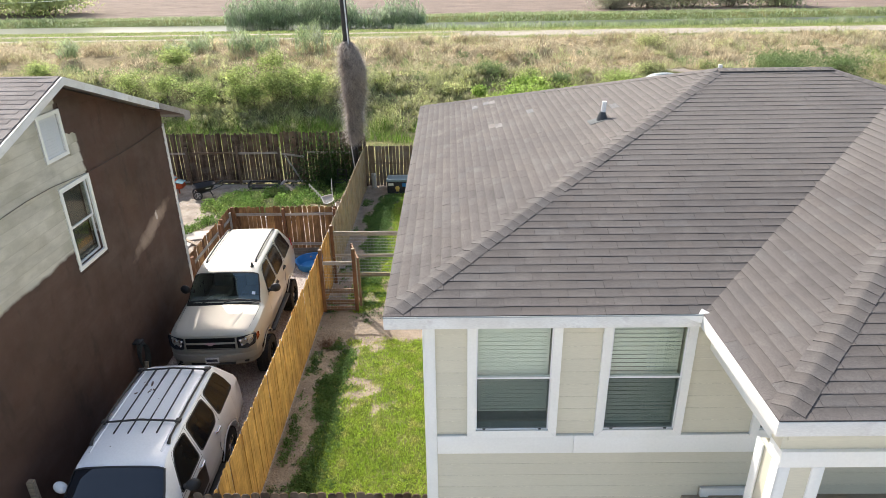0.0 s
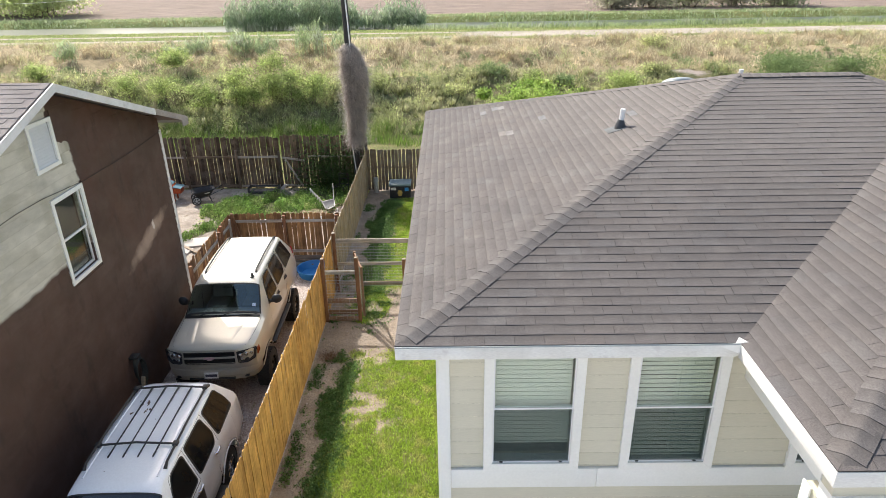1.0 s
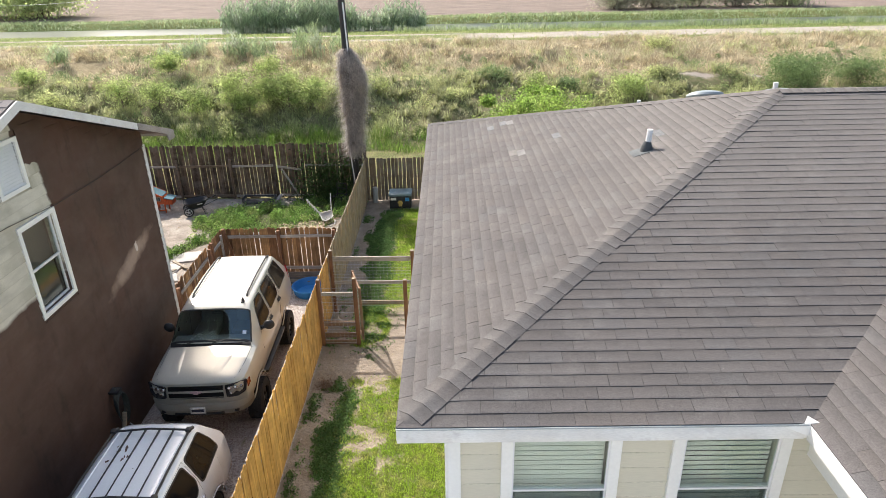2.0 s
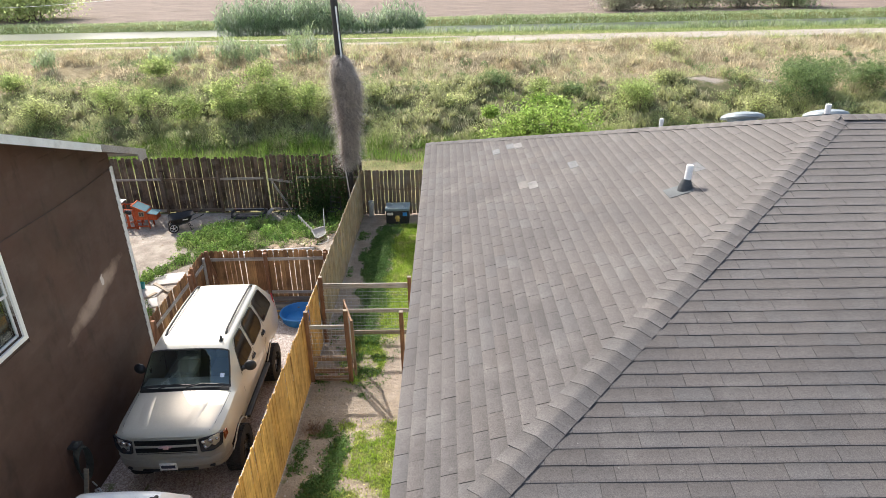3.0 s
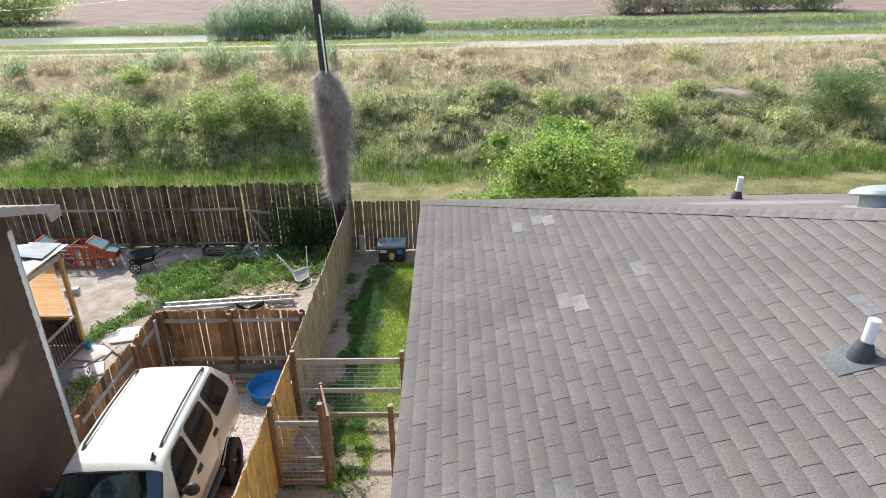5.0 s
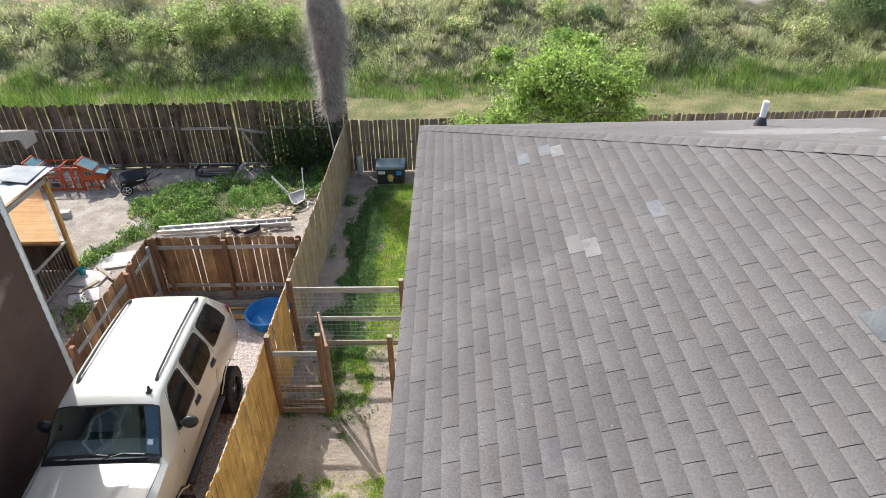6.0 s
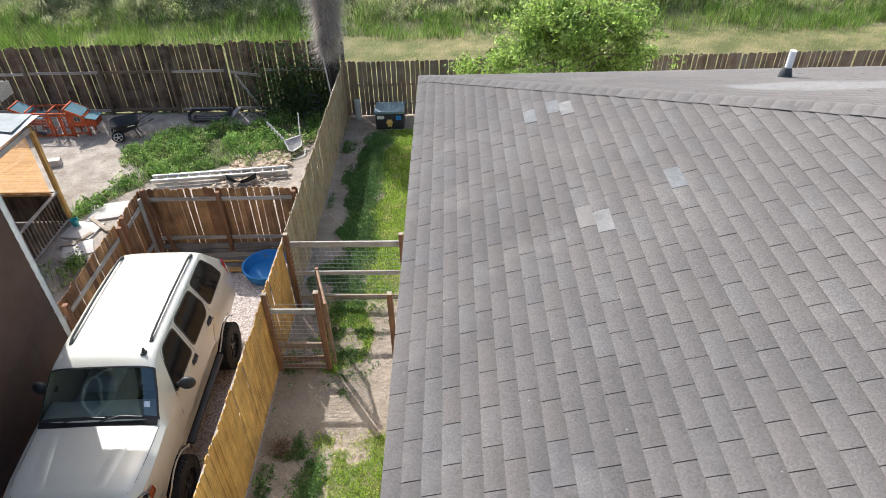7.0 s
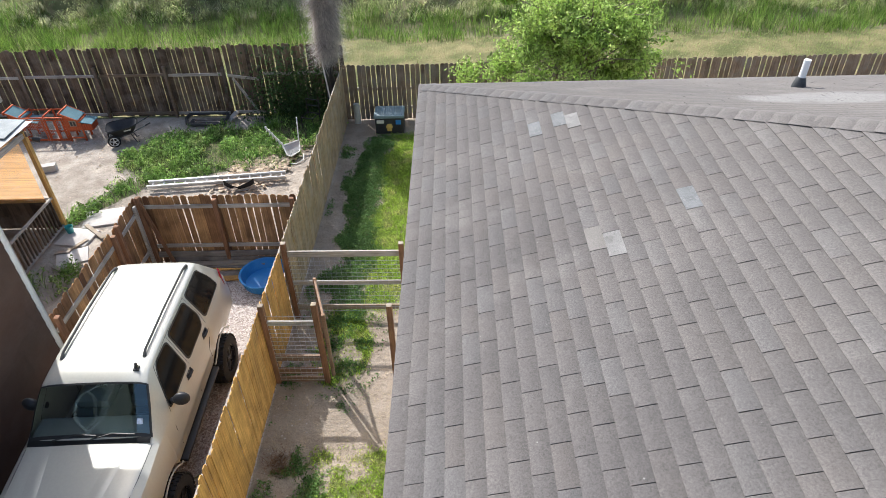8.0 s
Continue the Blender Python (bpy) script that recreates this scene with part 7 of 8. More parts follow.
def tree(name, x, y, z, top, rad, n_leaf, size, key, label, seed, category="tree", stems=1, clump=0.28, low=0.25, squash=0.8, trunk_r=0.07, lop=1.0):
    """A trunk with limbs, and a crown of leaf clumps round the limbs' ends."""
    r = np.random.RandomState(seed)
    t = thing(name, (x, y, z), label, category, "bank trees and shrubs")
    bm = bmesh.new()
    ends = []
    H_ = top - z
    for sidx in range(stems):
        a0 = r.rand() * 6.28
        off = Vector((math.cos(a0), math.sin(a0), 0)) * (0.0 if stems == 1 else rad * 0.25 * r.rand())
        p0, p1 = off, off * 1.6 + Vector((r.randn() * 0.06, r.randn() * 0.06, H_ * low))
        p2 = p1 + Vector((r.randn() * 0.12 * rad, r.randn() * 0.12 * rad, H_ * ((0.3 if n_leaf > 20000 or stems > 2 else 0.62) + 0.2 * r.rand())))
        tube(bm, [p0 - Vector((0, 0, 0.1)), p1, p2], [trunk_r, trunk_r * 0.75, trunk_r * 0.35], 7)
        for k in range((9 if n_leaf < 20000 else 44) if stems == 1 else 5):
            f = r.rand()
            s = p1.lerp(p2, f)
            a, el = (r.rand() * 6.28 if n_leaf < 20000 else k * 2.4 + r.rand()), 0.15 + 1.15 * r.rand()
            L_ = rad * (0.45 + 0.7 * r.rand())
            e = s + Vector((math.cos(a) * math.cos(el) * L_, math.sin(a) * math.cos(el) * L_ * lop, math.sin(el) * L_ * squash))
            if n_leaf > 20000:
                # limbs fill a full dome, widest below its middle
                zf = ((k + r.rand()) / 44) ** 0.72
                rr = rad * math.sqrt(max(0.03, 1 - (max(zf - 0.2, 0) / 0.82) ** 2)) * (0.42 + 0.68 * r.rand())
                e = Vector((math.cos(a) * rr, math.sin(a) * rr, H_ * (0.24 + 0.76 * zf) + 0.1 * r.randn()))
                s = p1.lerp(p2, min(1, zf * 0.9))
            e.z = min(e.z, H_ - 0.1 + 0.15 * (n_leaf > 20000))
            mid = s.lerp(e, 0.5) + Vector((r.randn() * 0.08, r.randn() * 0.08, 0.08 * rad))
            tube(bm, [s, mid, e], [trunk_r * 0.4, trunk_r * 0.22, trunk_r * 0.07], 5)
            ends += [e, mid.lerp(e, 0.5)]
            for q in range(2):
                e2 = mid + Vector((r.randn(), r.randn(), 0.6 * r.rand() + 0.1)) * rad * 0.28
                e2.z = min(e2.z, H_ - 0.05)
                tube(bm, [mid, e2], [trunk_r * 0.2, trunk_r * 0.06], 4)
                ends.append(e2)
    part("trunk", bm, M["bark"], t)
    E_ = np.array([tuple(e) for e in ends])
    wgt = (0.35 + r.rand(len(E_))) if n_leaf < 20000 else 0.06 + 1.9 * r.rand(len(E_)) ** 3
    pick = r.choice(len(E_), n_leaf, p=wgt / wgt.sum())
    C = E_[pick] + r.randn(n_leaf, 3) * clump * rad * np.array([1, 1, 0.7]) * (0.6 + 0.6 * r.rand(len(E_)))[pick][:, None]
    C = C[C[:, 2] > 0.05]
    v, f = leaves(C, np.full(len(C), size), seed + 1)
    part("crown", mesh_np("crown", v, f, M[key]), None, t)
    return t


tree("yard_tree", 2.95, 17.4, 0.0, 5.05, 2.55, 52000, 0.105, "bright", "bright green leafy tree in the back yard", 101, low=0.3, clump=0.07, trunk_r=0.1, squash=0.72)
gz = lambda x, y: float(height(x, y))
SPOTS = [(-17.8, 37.7, 3.6, 1.0, 1700, "shrub", 0.42, 1), (-10.5, 33.6, 4.0, 1.0, 1900, "shrub", 0.14, 1), (-12.6, 33.0, 3.0, 0.9, 1200, "shrub", 0.12, 1), (-11.4, 32.9, 3.3, 0.9, 1200, "shrub", 0.12, 1), (-9.2, 33.0, 3.1, 0.8, 1300, "shrub", 0.1, 1), (-7.9, 32.8, 2.8, 0.9, 1100, "shrub", 0.2, 2), (-14.4, 32.6, 2.8, 0.8, 1000, "shrub", 0.12, 1),
         (-16.4, 33.0, 2.6, 0.9, 900, "shrub", 0.3, 2), (-19.5, 33.8, 2.7, 0.9, 800, "shrub", 0.3, 2), (-6.4, 33.8, 2.4, 1.1, 1200, "olive", 0.1, 4), (20.8, 34.6, 3.1, 1.9, 4200, "dusky", 0.15, 4),
         (10.7, 33.2, 2.5, 1.0, 1500, "shrub", 0.25, 2), (13.0, 36.2, 2.6, 0.8, 700, "olive", 0.2, 3), (5.4, 34.6, 2.6, 0.6, 500, "shrub", 0.3, 2), (3.0, 36.2, 2.6, 1.1, 900, "dusky", 0.1, 4),
         (-4.5, 34.8, 2.5, 0.9, 800, "olive", 0.1, 4), (24.5, 35.5, 3.0, 1.6, 1600, "dusky", 0.1, 4), (17.2, 33.2, 2.0, 1.0, 800, "olive", 0.1, 4), (-23.0, 33.2, 2.3, 1.3, 1300, "olive", 0.1, 4),
         (-26.0, 36.5, 3.0, 1.2, 1000, "shrub", 0.2, 3), (7.4, 35.4, 2.1, 0.9, 600, "dusky", 0.1, 4), (0.6, 34.2, 1.9, 0.9, 700, "olive", 0.1, 4), (15.2, 43.4, 3.5, 1.2, 800, "olive", 0.1, 5), (29.0, 36.0, 3.2, 1.5, 1300, "shrub", 0.1, 4)]
for i, (x, y, top, rad, nl, key, low, stems) in enumerate(SPOTS):
    tree("bank_tree" if stems < 3 else "bank_shrub", x, y, gz(x, y) - 0.05, top, rad, int(nl * 2.4), 0.125, key, "slender green sapling on the ditch bank" if stems < 3 else "bushy green shrub on the ditch bank", 200 + i, "tree" if stems < 3 else "shrub", stems, 0.36 if stems < 3 else 0.26, low, 0.9, 0.04)
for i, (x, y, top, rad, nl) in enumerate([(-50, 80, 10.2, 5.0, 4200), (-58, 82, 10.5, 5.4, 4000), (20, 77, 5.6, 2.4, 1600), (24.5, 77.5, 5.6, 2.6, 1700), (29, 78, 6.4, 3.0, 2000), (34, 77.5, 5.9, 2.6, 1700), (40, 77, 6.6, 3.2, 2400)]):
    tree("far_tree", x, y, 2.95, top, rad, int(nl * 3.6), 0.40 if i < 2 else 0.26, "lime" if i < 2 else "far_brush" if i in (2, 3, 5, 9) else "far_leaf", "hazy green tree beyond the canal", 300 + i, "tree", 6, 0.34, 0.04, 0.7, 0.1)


def cane(name, cx, cy, rx, ry, n_, hmax, seed, w=0.06, key="cane"):
    r = np.random.RandomState(seed)
    a, q = r.rand(n_) * 6.28, np.sqrt(r.rand(n_))
    x, y = cx + np.cos(a) * q * rx, cy + np.sin(a) * q * ry
    base = height(x, y)
    hh = hmax * (1 - 0.35 * q ** 3) * (0.45 + 0.6 * r.rand(n_)) * (0.7 + 0.6 * vnoise(x, y, 1.7, seed))
    P_ = np.stack([x, y, base], 1)
    v1, f1 = blades(P_, hh, 0.025, 0.10, seed)
    k = 5
    frac = r.rand(n_ * k) * 0.7 + 0.3
    Q = np.repeat(P_, k, 0)
    Q[:, 2] += np.repeat(hh, k) * frac
    Q[:, :2] += r.randn(len(Q), 2) * 0.08
    v2, f2 = blades(Q, rnd(len(Q), 0.25, 0.5, seed), w, 1.1, seed + 1)
    o = len(v1)
    ob = new(name, mesh_np(name, np.concatenate([v1, v2]), f1 + [g_ + o for g_ in f2], M[key]))
    return tagged(ob, "tall grey-green giant cane clump", "cane", "cane clumps", "stuff")


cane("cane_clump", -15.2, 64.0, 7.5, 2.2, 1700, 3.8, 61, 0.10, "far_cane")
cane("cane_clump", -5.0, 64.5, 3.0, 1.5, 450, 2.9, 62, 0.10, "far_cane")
for i, (x, y, rx, h_) in enumerate([(-10.0, 44.2, 1.2, 2.5), (-14.2, 43.6, 2.0, 1.5), (-18.8, 43.2, 1.8, 1.25), (-7.9, 44.3, 0.7, 1.5), (-26.5, 41.0, 0.7, 1.2)]):
    cane("cane_clump", x, y, rx, 0.8, int(75 * rx), h_, 63 + i)

# ---- utility pole wrapped in dead vine ----
PXY = (-3.73, 20.76)
pole = thing("utility_pole", (*PXY, 0), "dark utility pole wrapped in grey dead vine", "pole")
part("shaft", tube(bmesh.new(), [(0, 0, -0.2), (-0.03, 0, 6), (-0.16, 0, 12)], [0.15, 0.135, 0.115], 16), M["black_plastic"], pole, "dark tarred wooden shaft")
part("conduit", tube(bmesh.new(), [(0.06, -0.15, 2.2), (0.055, -0.15, 6.2), (0.0, -0.135, 7.75)], 0.028, 8), M["pvc"], pole, "thin white conduit")
r = np.random.RandomState(77)
N_ = 27000
zc = 2.15 + r.rand(N_) ** 0.85 * 4.0
rad = np.interp(zc, [1.9, 2.6, 3.5, 4.6, 5.3, 5.75, 6.15], [0.15, 0.29, 0.35, 0.42, 0.46, 0.38, 0.11]) * (0.35 + 0.75 * np.sqrt(r.rand(N_))) * (0.8 + 0.4 * vnoise(zc * 3, zc, 1, 3))
a = r.rand(N_) * 6.28
C = np.stack([np.cos(a) * rad + np.interp(zc, [1.9, 4.7, 5.5, 6.15], [0.05, 0.15, 0.09, -0.03]), np.sin(a) * rad, zc], 1)
hang = r.rand(N_) < 0.03
C[hang] = np.stack([0.08 + r.randn(hang.sum()) * 0.14, -0.2 + r.randn(hang.sum()) * 0.10, 2.0 + r.rand(hang.sum()) * 0.6], 1)
v, f = blades(C, -rnd(N_, 0.05, 0.26, 5), 0.011, 2.3, 78)
part("dead_vine", mesh_np("dead_vine", v, f, M["strand"]), None, pole, "tangled grey dried vine")
span = [Vector((-0.09, 0, 8.75)).lerp(Vector((-50.8, 56.5, 4.6)), i / 24) - Vector((0, 0, 1.2 * i / 24 * (1 - i / 24))) for i in range(25)]
part("overhead_cable", tube(bmesh.new(), span, 0.016, 5), M["pvc"], pole, "thin grey overhead cable")

# vine over the tall fence
r = np.random.RandomState(91)
vn = thing("fence_vine", (-4.6, 21.1, 0), "dark green vine climbing the tall wooden fence", "vine")
N_ = 6500
cx, cz = r.randn(N_) * 0.72 - 0.25, np.abs(r.randn(N_)) * 0.95 * (0.75 + 0.5 * r.rand(N_))
keep = (cz < 2.45) & (cx < 1.15)
cx, cz = cx[keep], cz[keep]
cy = r.rand(len(cx)) * 0.28 - 0.22 - 0.25 * np.clip(1 - cz / 1.2, 0, 1) * r.rand(len(cx))
v, f = leaves(np.stack([cx, cy, cz], 1), np.full(len(cx), 0.09), 92, 0.5, 0.5)
part("foliage", mesh_np("foliage", v, f, M["deep"]), None, vn)
bm = bmesh.new()
for i in range(7):
    x = r.randn() * 0.4
    tube(bm, [(x, -0.12, 0), (x + r.randn() * 0.1, -0.1, 0.9), (x + r.randn() * 0.3, -0.1, 1.9)], [0.02, 0.014, 0.006], 5)
part("stem", bm, M["bark"], vn)

# ---- loose things of the yards ----
M["coop_red"] = wood_mat("red_stained_wood", (0.44, 0.085, 0.03), (0.52, 0.115, 0.042), 2, 0.15)
M["coop_roof"] = stuff_mat("blue_green_felt", (0.07, 0.15, 0.18), (0.09, 0.18, 0.21), 0.95, 3, 120, 0.15, 0.2)
M["tray"] = stuff_mat("black_poly_tray", (0.018, 0.018, 0.02), (0.03, 0.03, 0.032), 0.7, 3, 50, 0.15, 0.1)
M["blue_pool"] = stuff_mat("blue_plastic", (0.03, 0.22, 0.56), (0.045, 0.27, 0.62), 0.35, 3, 30, 0.05, 0.05)
M["alu"] = stuff_mat("aluminium", (0.62, 0.63, 0.64), (0.54, 0.55, 0.56), 0.35, 3, 50, 0.08, 0.05, metal=0.6)
M["plastic_white"] = stuff_mat("dirty_white_plastic", (0.74, 0.73, 0.70), (0.62, 0.60, 0.56), 0.5, 4, 50, 0.1, 0.05)
M["seat_grey"] = stuff_mat("grey_plastic", (0.46, 0.455, 0.43), (0.40, 0.39, 0.37), 0.6, 5, 60, 0.12, 0.1)
M["lid"] = stuff_mat("blue_grey_lid", (0.16, 0.235, 0.27), (0.20, 0.275, 0.30), 0.5, 3, 60, 0.12, 0.1)
M["teal"] = stuff_mat("teal_plastic", (0.04, 0.30, 0.31), (0.05, 0.34, 0.34), 0.4)
M["yellow"] = stuff_mat("yellow_print", (0.62, 0.45, 0.12), (0.5, 0.33, 0.1), 0.6, 20)
M["concrete"] = stuff_mat("pale_concrete", (0.52, 0.49, 0.45), (0.44, 0.41, 0.375), 0.9, 2, 40, 0.15, 0.4)
M["chip"] = stuff_mat("wood_rubble", (0.36, 0.265, 0.175), (0.52, 0.42, 0.31), 0.9, 6, 40, 0.2, 0.2, rnd=0.4, island=True)
M["stone"] = stuff_mat("gravel_stones", (0.46, 0.41, 0.37), (0.55, 0.50, 0.455), 0.9, 6, 60, 0.15, 0.1, rnd=0.45, island=True)
M["felt"] = stuff_mat("grey_green_felt", (0.25, 0.27, 0.265), (0.33, 0.35, 0.345), 0.95, 3, 60, 0.15, 0.2)
M["tin"] = stuff_mat("corrugated_tin", (0.36, 0.37, 0.37), (0.28, 0.29, 0.29), 0.75, 2, 30, 0.15, 0.1, metal=0.1, third=(0.36, 0.33, 0.3))
M["blind_reed"] = leaf_mat("orange_reed_screen", (0.70, 0.42, 0.18), (0.76, 0.47, 0.21), 2.0, 0.2, None, 0.6)
M["hose"] = stuff_mat("dark_hose", (0.018, 0.024, 0.022), (0.028, 0.034, 0.032), 0.45)
M["drum"] = stuff_mat("grey_pipe", (0.36, 0.37, 0.36), (0.42, 0.43, 0.42), 0.6)


def coop(x, y):
    """A small hutch on legs, its roof falling from the left edge to the nest box."""
    c = thing("chicken_coop", pose(x, y, 0, 0, 0, 2), "red-orange wooden chicken coop with blue-green roof panels", "coop", "chicken coops")
    b = bmesh.new()
    prism(b, [(-0.25, 0, 0.38), (0.24, 0, 0.38), (0.24, 0, 0.68), (-0.25, 0, 0.93)], 0.46)
    bmesh.ops.recalc_face_normals(b, faces=b.faces)
    body = part("body", b, M["coop_red"], c)
    part("coop_window", wall_with(bmesh.new(), -0.09, 0.11, -0.03, -0.014, 0.52, 0.70, [(-0.07, 0.0, 0.54, 0.68), (0.02, 0.09, 0.54, 0.68)]), M["lumber"], body)
    part("window_hole", bx(-0.08, 0.10, -0.018, -0.013, 0.53, 0.69), M["dark"], body)
    for i in range(4):
        part("plank", bx(-0.252, 0.242, -0.012, 0.0, 0.385 + i * 0.086, 0.465 + i * 0.086), M["coop_red"], body)
    r_ = bmesh.new()
    prism(r_, [(-0.26, -0.06, 0.965), (0.20, -0.06, 0.73), (0.20, 0.50, 0.73), (-0.26, 0.50, 0.965)], 0.022)
    bmesh.ops.recalc_face_normals(r_, faces=r_.faces)
    roof = part("roof_panel", r_, M["coop_roof"], c, "blue-green felted roof panel")
    part("roof_trim", bx(-0.30, -0.255, -0.10, 0.53, 0.90, 0.99, 0.004), M["coop_red"], roof)
    for yy_ in (-0.075, 0.512):
        bm = bmesh.new()
        beam(bm, (-0.26, yy_, 0.95), (0.20, yy_, 0.715), 0.025, 0.05)
        part("roof_trim", bm, M["coop_red"], roof)
    part("nest_box", bx(0.242, 0.54, 0.0, 0.42, 0.36, 0.58, 0.006), M["coop_red"], c)
    bm = bmesh.new()
    prism(bm, [(0.21, -0.04, 0.665), (0.58, -0.04, 0.59), (0.58, 0.46, 0.59), (0.21, 0.46, 0.665)], 0.02)
    bmesh.ops.recalc_face_normals(bm, faces=bm.faces)
    part("nest_lid", bm, M["coop_roof"], c)
    for lx, ly in ((-0.23, 0.02), (0.22, 0.02), (-0.23, 0.43), (0.22, 0.43)):
        part("leg", bx(lx - 0.022, lx + 0.022, ly - 0.022, ly + 0.022, 0, 0.385, 0.003), M["coop_red"], c)
    part("perch_bar", bx(-0.25, 0.24, 0.0, 0.03, 0.10, 0.14), M["coop_red"], c)
    return c


first = coop(-11.54, 19.68)
copy_thing(first, pose(-13.28, 19.80, 0, 0, 0, 2))
run = thing("coop_run", (-12.5, 19.72, 0), "red wooden wire run between the coops", "coop")
for x in (-0.64, 0.08, 0.66):
    for y in (0.0, 0.62):
        part("upright", bx(x - 0.02, x + 0.02, y - 0.02, y + 0.02, 0, 0.80), M["coop_red"], run)
for y in (0.0, 0.62):
    for z in (0.04, 0.78):
        part("bar", bx(-0.66, 0.68, y - 0.018, y + 0.018, z - 0.02, z + 0.02), M["coop_red"], run)
for x in (-0.64, 0.08, 0.66):
    part("bar", bx(x - 0.018, x + 0.018, 0.02, 0.60, 0.80, 0.835), M["coop_red"], run)
bm = bmesh.new()
beam(bm, (-0.58, 0.3, 0.62), (0.0, 0.3, 0.06), 0.18, 0.02)
part("ramp", bm, M["coop_red"], run)
bm = bmesh.new()
for i in range(27):
    tube(bm, [(-0.63 + i * 0.05, -0.02, 0.04), (-0.63 + i * 0.05, -0.02, 0.78)], 0.002, 3, False)
for i in range(15):
    tube(bm, [(-0.64, -0.02, 0.06 + i * 0.05), (0.66, -0.02, 0.06 + i * 0.05)], 0.002, 3, False)
part("wire_mesh", bm, M["wire"], run)
for x, w_ in ((-0.28, 0.33), (0.26, 0.15), (0.54, 0.12)):
    part("run_door", wall_with(bmesh.new(), x - w_, x + w_, -0.045, -0.023, 0.06, 0.74, [(x - w_ + 0.04, x + w_ - 0.04, 0.10, 0.70)]), M["coop_red"], run, "red framed wire door")
wb = thing("wheelbarrow", pose(-10.10, 19.60, 0, 0, 0, 24), "black two-wheeled wheelbarrow with a deep plastic tray", "wheelbarrow")
rings = []
bm = bmesh.new()
for z, x0, x1, h_ in ((0.57, -0.36, 0.50, 0.33), (0.585, -0.38, 0.52, 0.35), (0.56, -0.40, 0.54, 0.365), (0.53, -0.36, 0.50, 0.335), (0.30, -0.22, 0.34, 0.20), (0.26, -0.18, 0.28, 0.16), (0.285, -0.17, 0.27, 0.15)):
    ring = []
    for i in range(24):
        a = i * math.tau / 24
        e = 0.45
        ca, sa = math.copysign(abs(math.cos(a)) ** e, math.cos(a)), math.copysign(abs(math.sin(a)) ** e, math.sin(a))
        ring.append(bm.verts.new(((x0 + x1) / 2 + ca * (x1 - x0) / 2, sa * h_ * (1 - 0.12 * ca), z + 0.03 * ca * (z > 0.5))))
    rings.append(ring)
rings.append(rings.pop(0))
for ra, rb in zip(rings, rings[1:]):
    for i in range(24):
        bm.faces.new((ra[i], ra[(i + 1) % 24], rb[(i + 1) % 24], rb[i]))
bm.faces.new(rings[-3][::-1])
bm.faces.new(rings[0])
bm.faces.ensure_lookup_table()
bmesh.ops.delete(bm, geom=[bm.faces[-1]], context="FACES_ONLY")
bmesh.ops.recalc_face_normals(bm, faces=bm.faces)
part("tray", bm, M["tray"], wb, "deep black plastic tray")
bm = bmesh.new()
beam(bm, (0.10, -0.302, 0.47), (0.30, -0.285, 0.47), 0.012, 0.035, 0.002)
part("tray_label", bm, M["plastic_white"], wb, "white label strip")
for s in (-1, 1):
    part("handle", tube(bmesh.new(), [(-0.25, s * 0.18, 0.20), (0.30, s * 0.22, 0.34), (0.72, s * 0.25, 0.50)], 0.017, 8), M["flash"], wb)
    part("grip", tube(bmesh.new(), [(0.72, s * 0.25, 0.50), (0.88, s * 0.26, 0.56)], 0.022, 8), M["rubber"], wb)
    part("stand", tube(bmesh.new(), [(0.25, s * 0.21, 0.33), (0.36, s * 0.21, 0.0), (0.44, s * 0.21, 0.02)], 0.014, 6), M["black_plastic"], wb)
    w_ = part("wheel", tube(bmesh.new(), [(-0.25, s * 0.25 - 0.045, 0.185), (-0.25, s * 0.25 - 0.03, 0.185), (-0.25, s * 0.25 + 0.03, 0.185), (-0.25, s * 0.25 + 0.045, 0.185)], [0.15, 0.185, 0.185, 0.15], 24), M["rubber"], wb)
    bm = bmesh.new()
    face = s * 0.25 - 0.05
    tube(bm, [(-0.25 + 0.125 * math.cos(a), face, 0.185 + 0.125 * math.sin(a)) for a in [i * math.tau / 20 for i in range(21)]], 0.012, 6, False)
    for i in range(5):
        a = i * math.tau / 5 + 0.3
        tube(bm, [(-0.25, face, 0.185), (-0.25 + 0.125 * math.cos(a), face, 0.185 + 0.125 * math.sin(a))], 0.014, 6)
    tube(bm, [(-0.25, face - 0.012, 0.185), (-0.25, face + 0.02, 0.185)], 0.035, 10)
    part("rim", bm, M["alu"], w_, "pale spoked rim")
part("axle", tube(bmesh.new(), [(-0.25, -0.25, 0.185), (-0.25, 0.25, 0.185)], 0.014, 6), M["black_plastic"], wb)

# patio cover behind the neighbour's house
pc = thing("patio_cover", (-9.75, 15.0, 0), "makeshift patio cover with tin roof and reed screen", "patio cover")
bm = bmesh.new()
NXc = 60
va = []
for i in range(NXc + 1):
    x = -6.0 + i * 6.05 / NXc
    z = 0.014 * math.sin(i * math.pi / 2) + 2.74
    va.append((bm.verts.new((x, -5.3, z + 0.12)), bm.verts.new((x, 0.45, z))))
for a, b in zip(va, va[1:]):
    bm.faces.new((a[0], b[0], b[1], a[1]))
part("roof_sheet", bm, M["tin"], pc, "weathered corrugated tin sheet")
bm = bmesh.new()
prism(bm, [(-0.95, 0.46, 2.80), (-0.14, 0.46, 2.76), (-0.06, -0.55, 2.80), (-0.75, -0.50, 2.86)][::-1], 0.015)
bmesh.ops.recalc_face_normals(bm, faces=bm.faces)
part("roof_panel", bm, M["felt"], pc, "loose grey sheet over the roof corner")
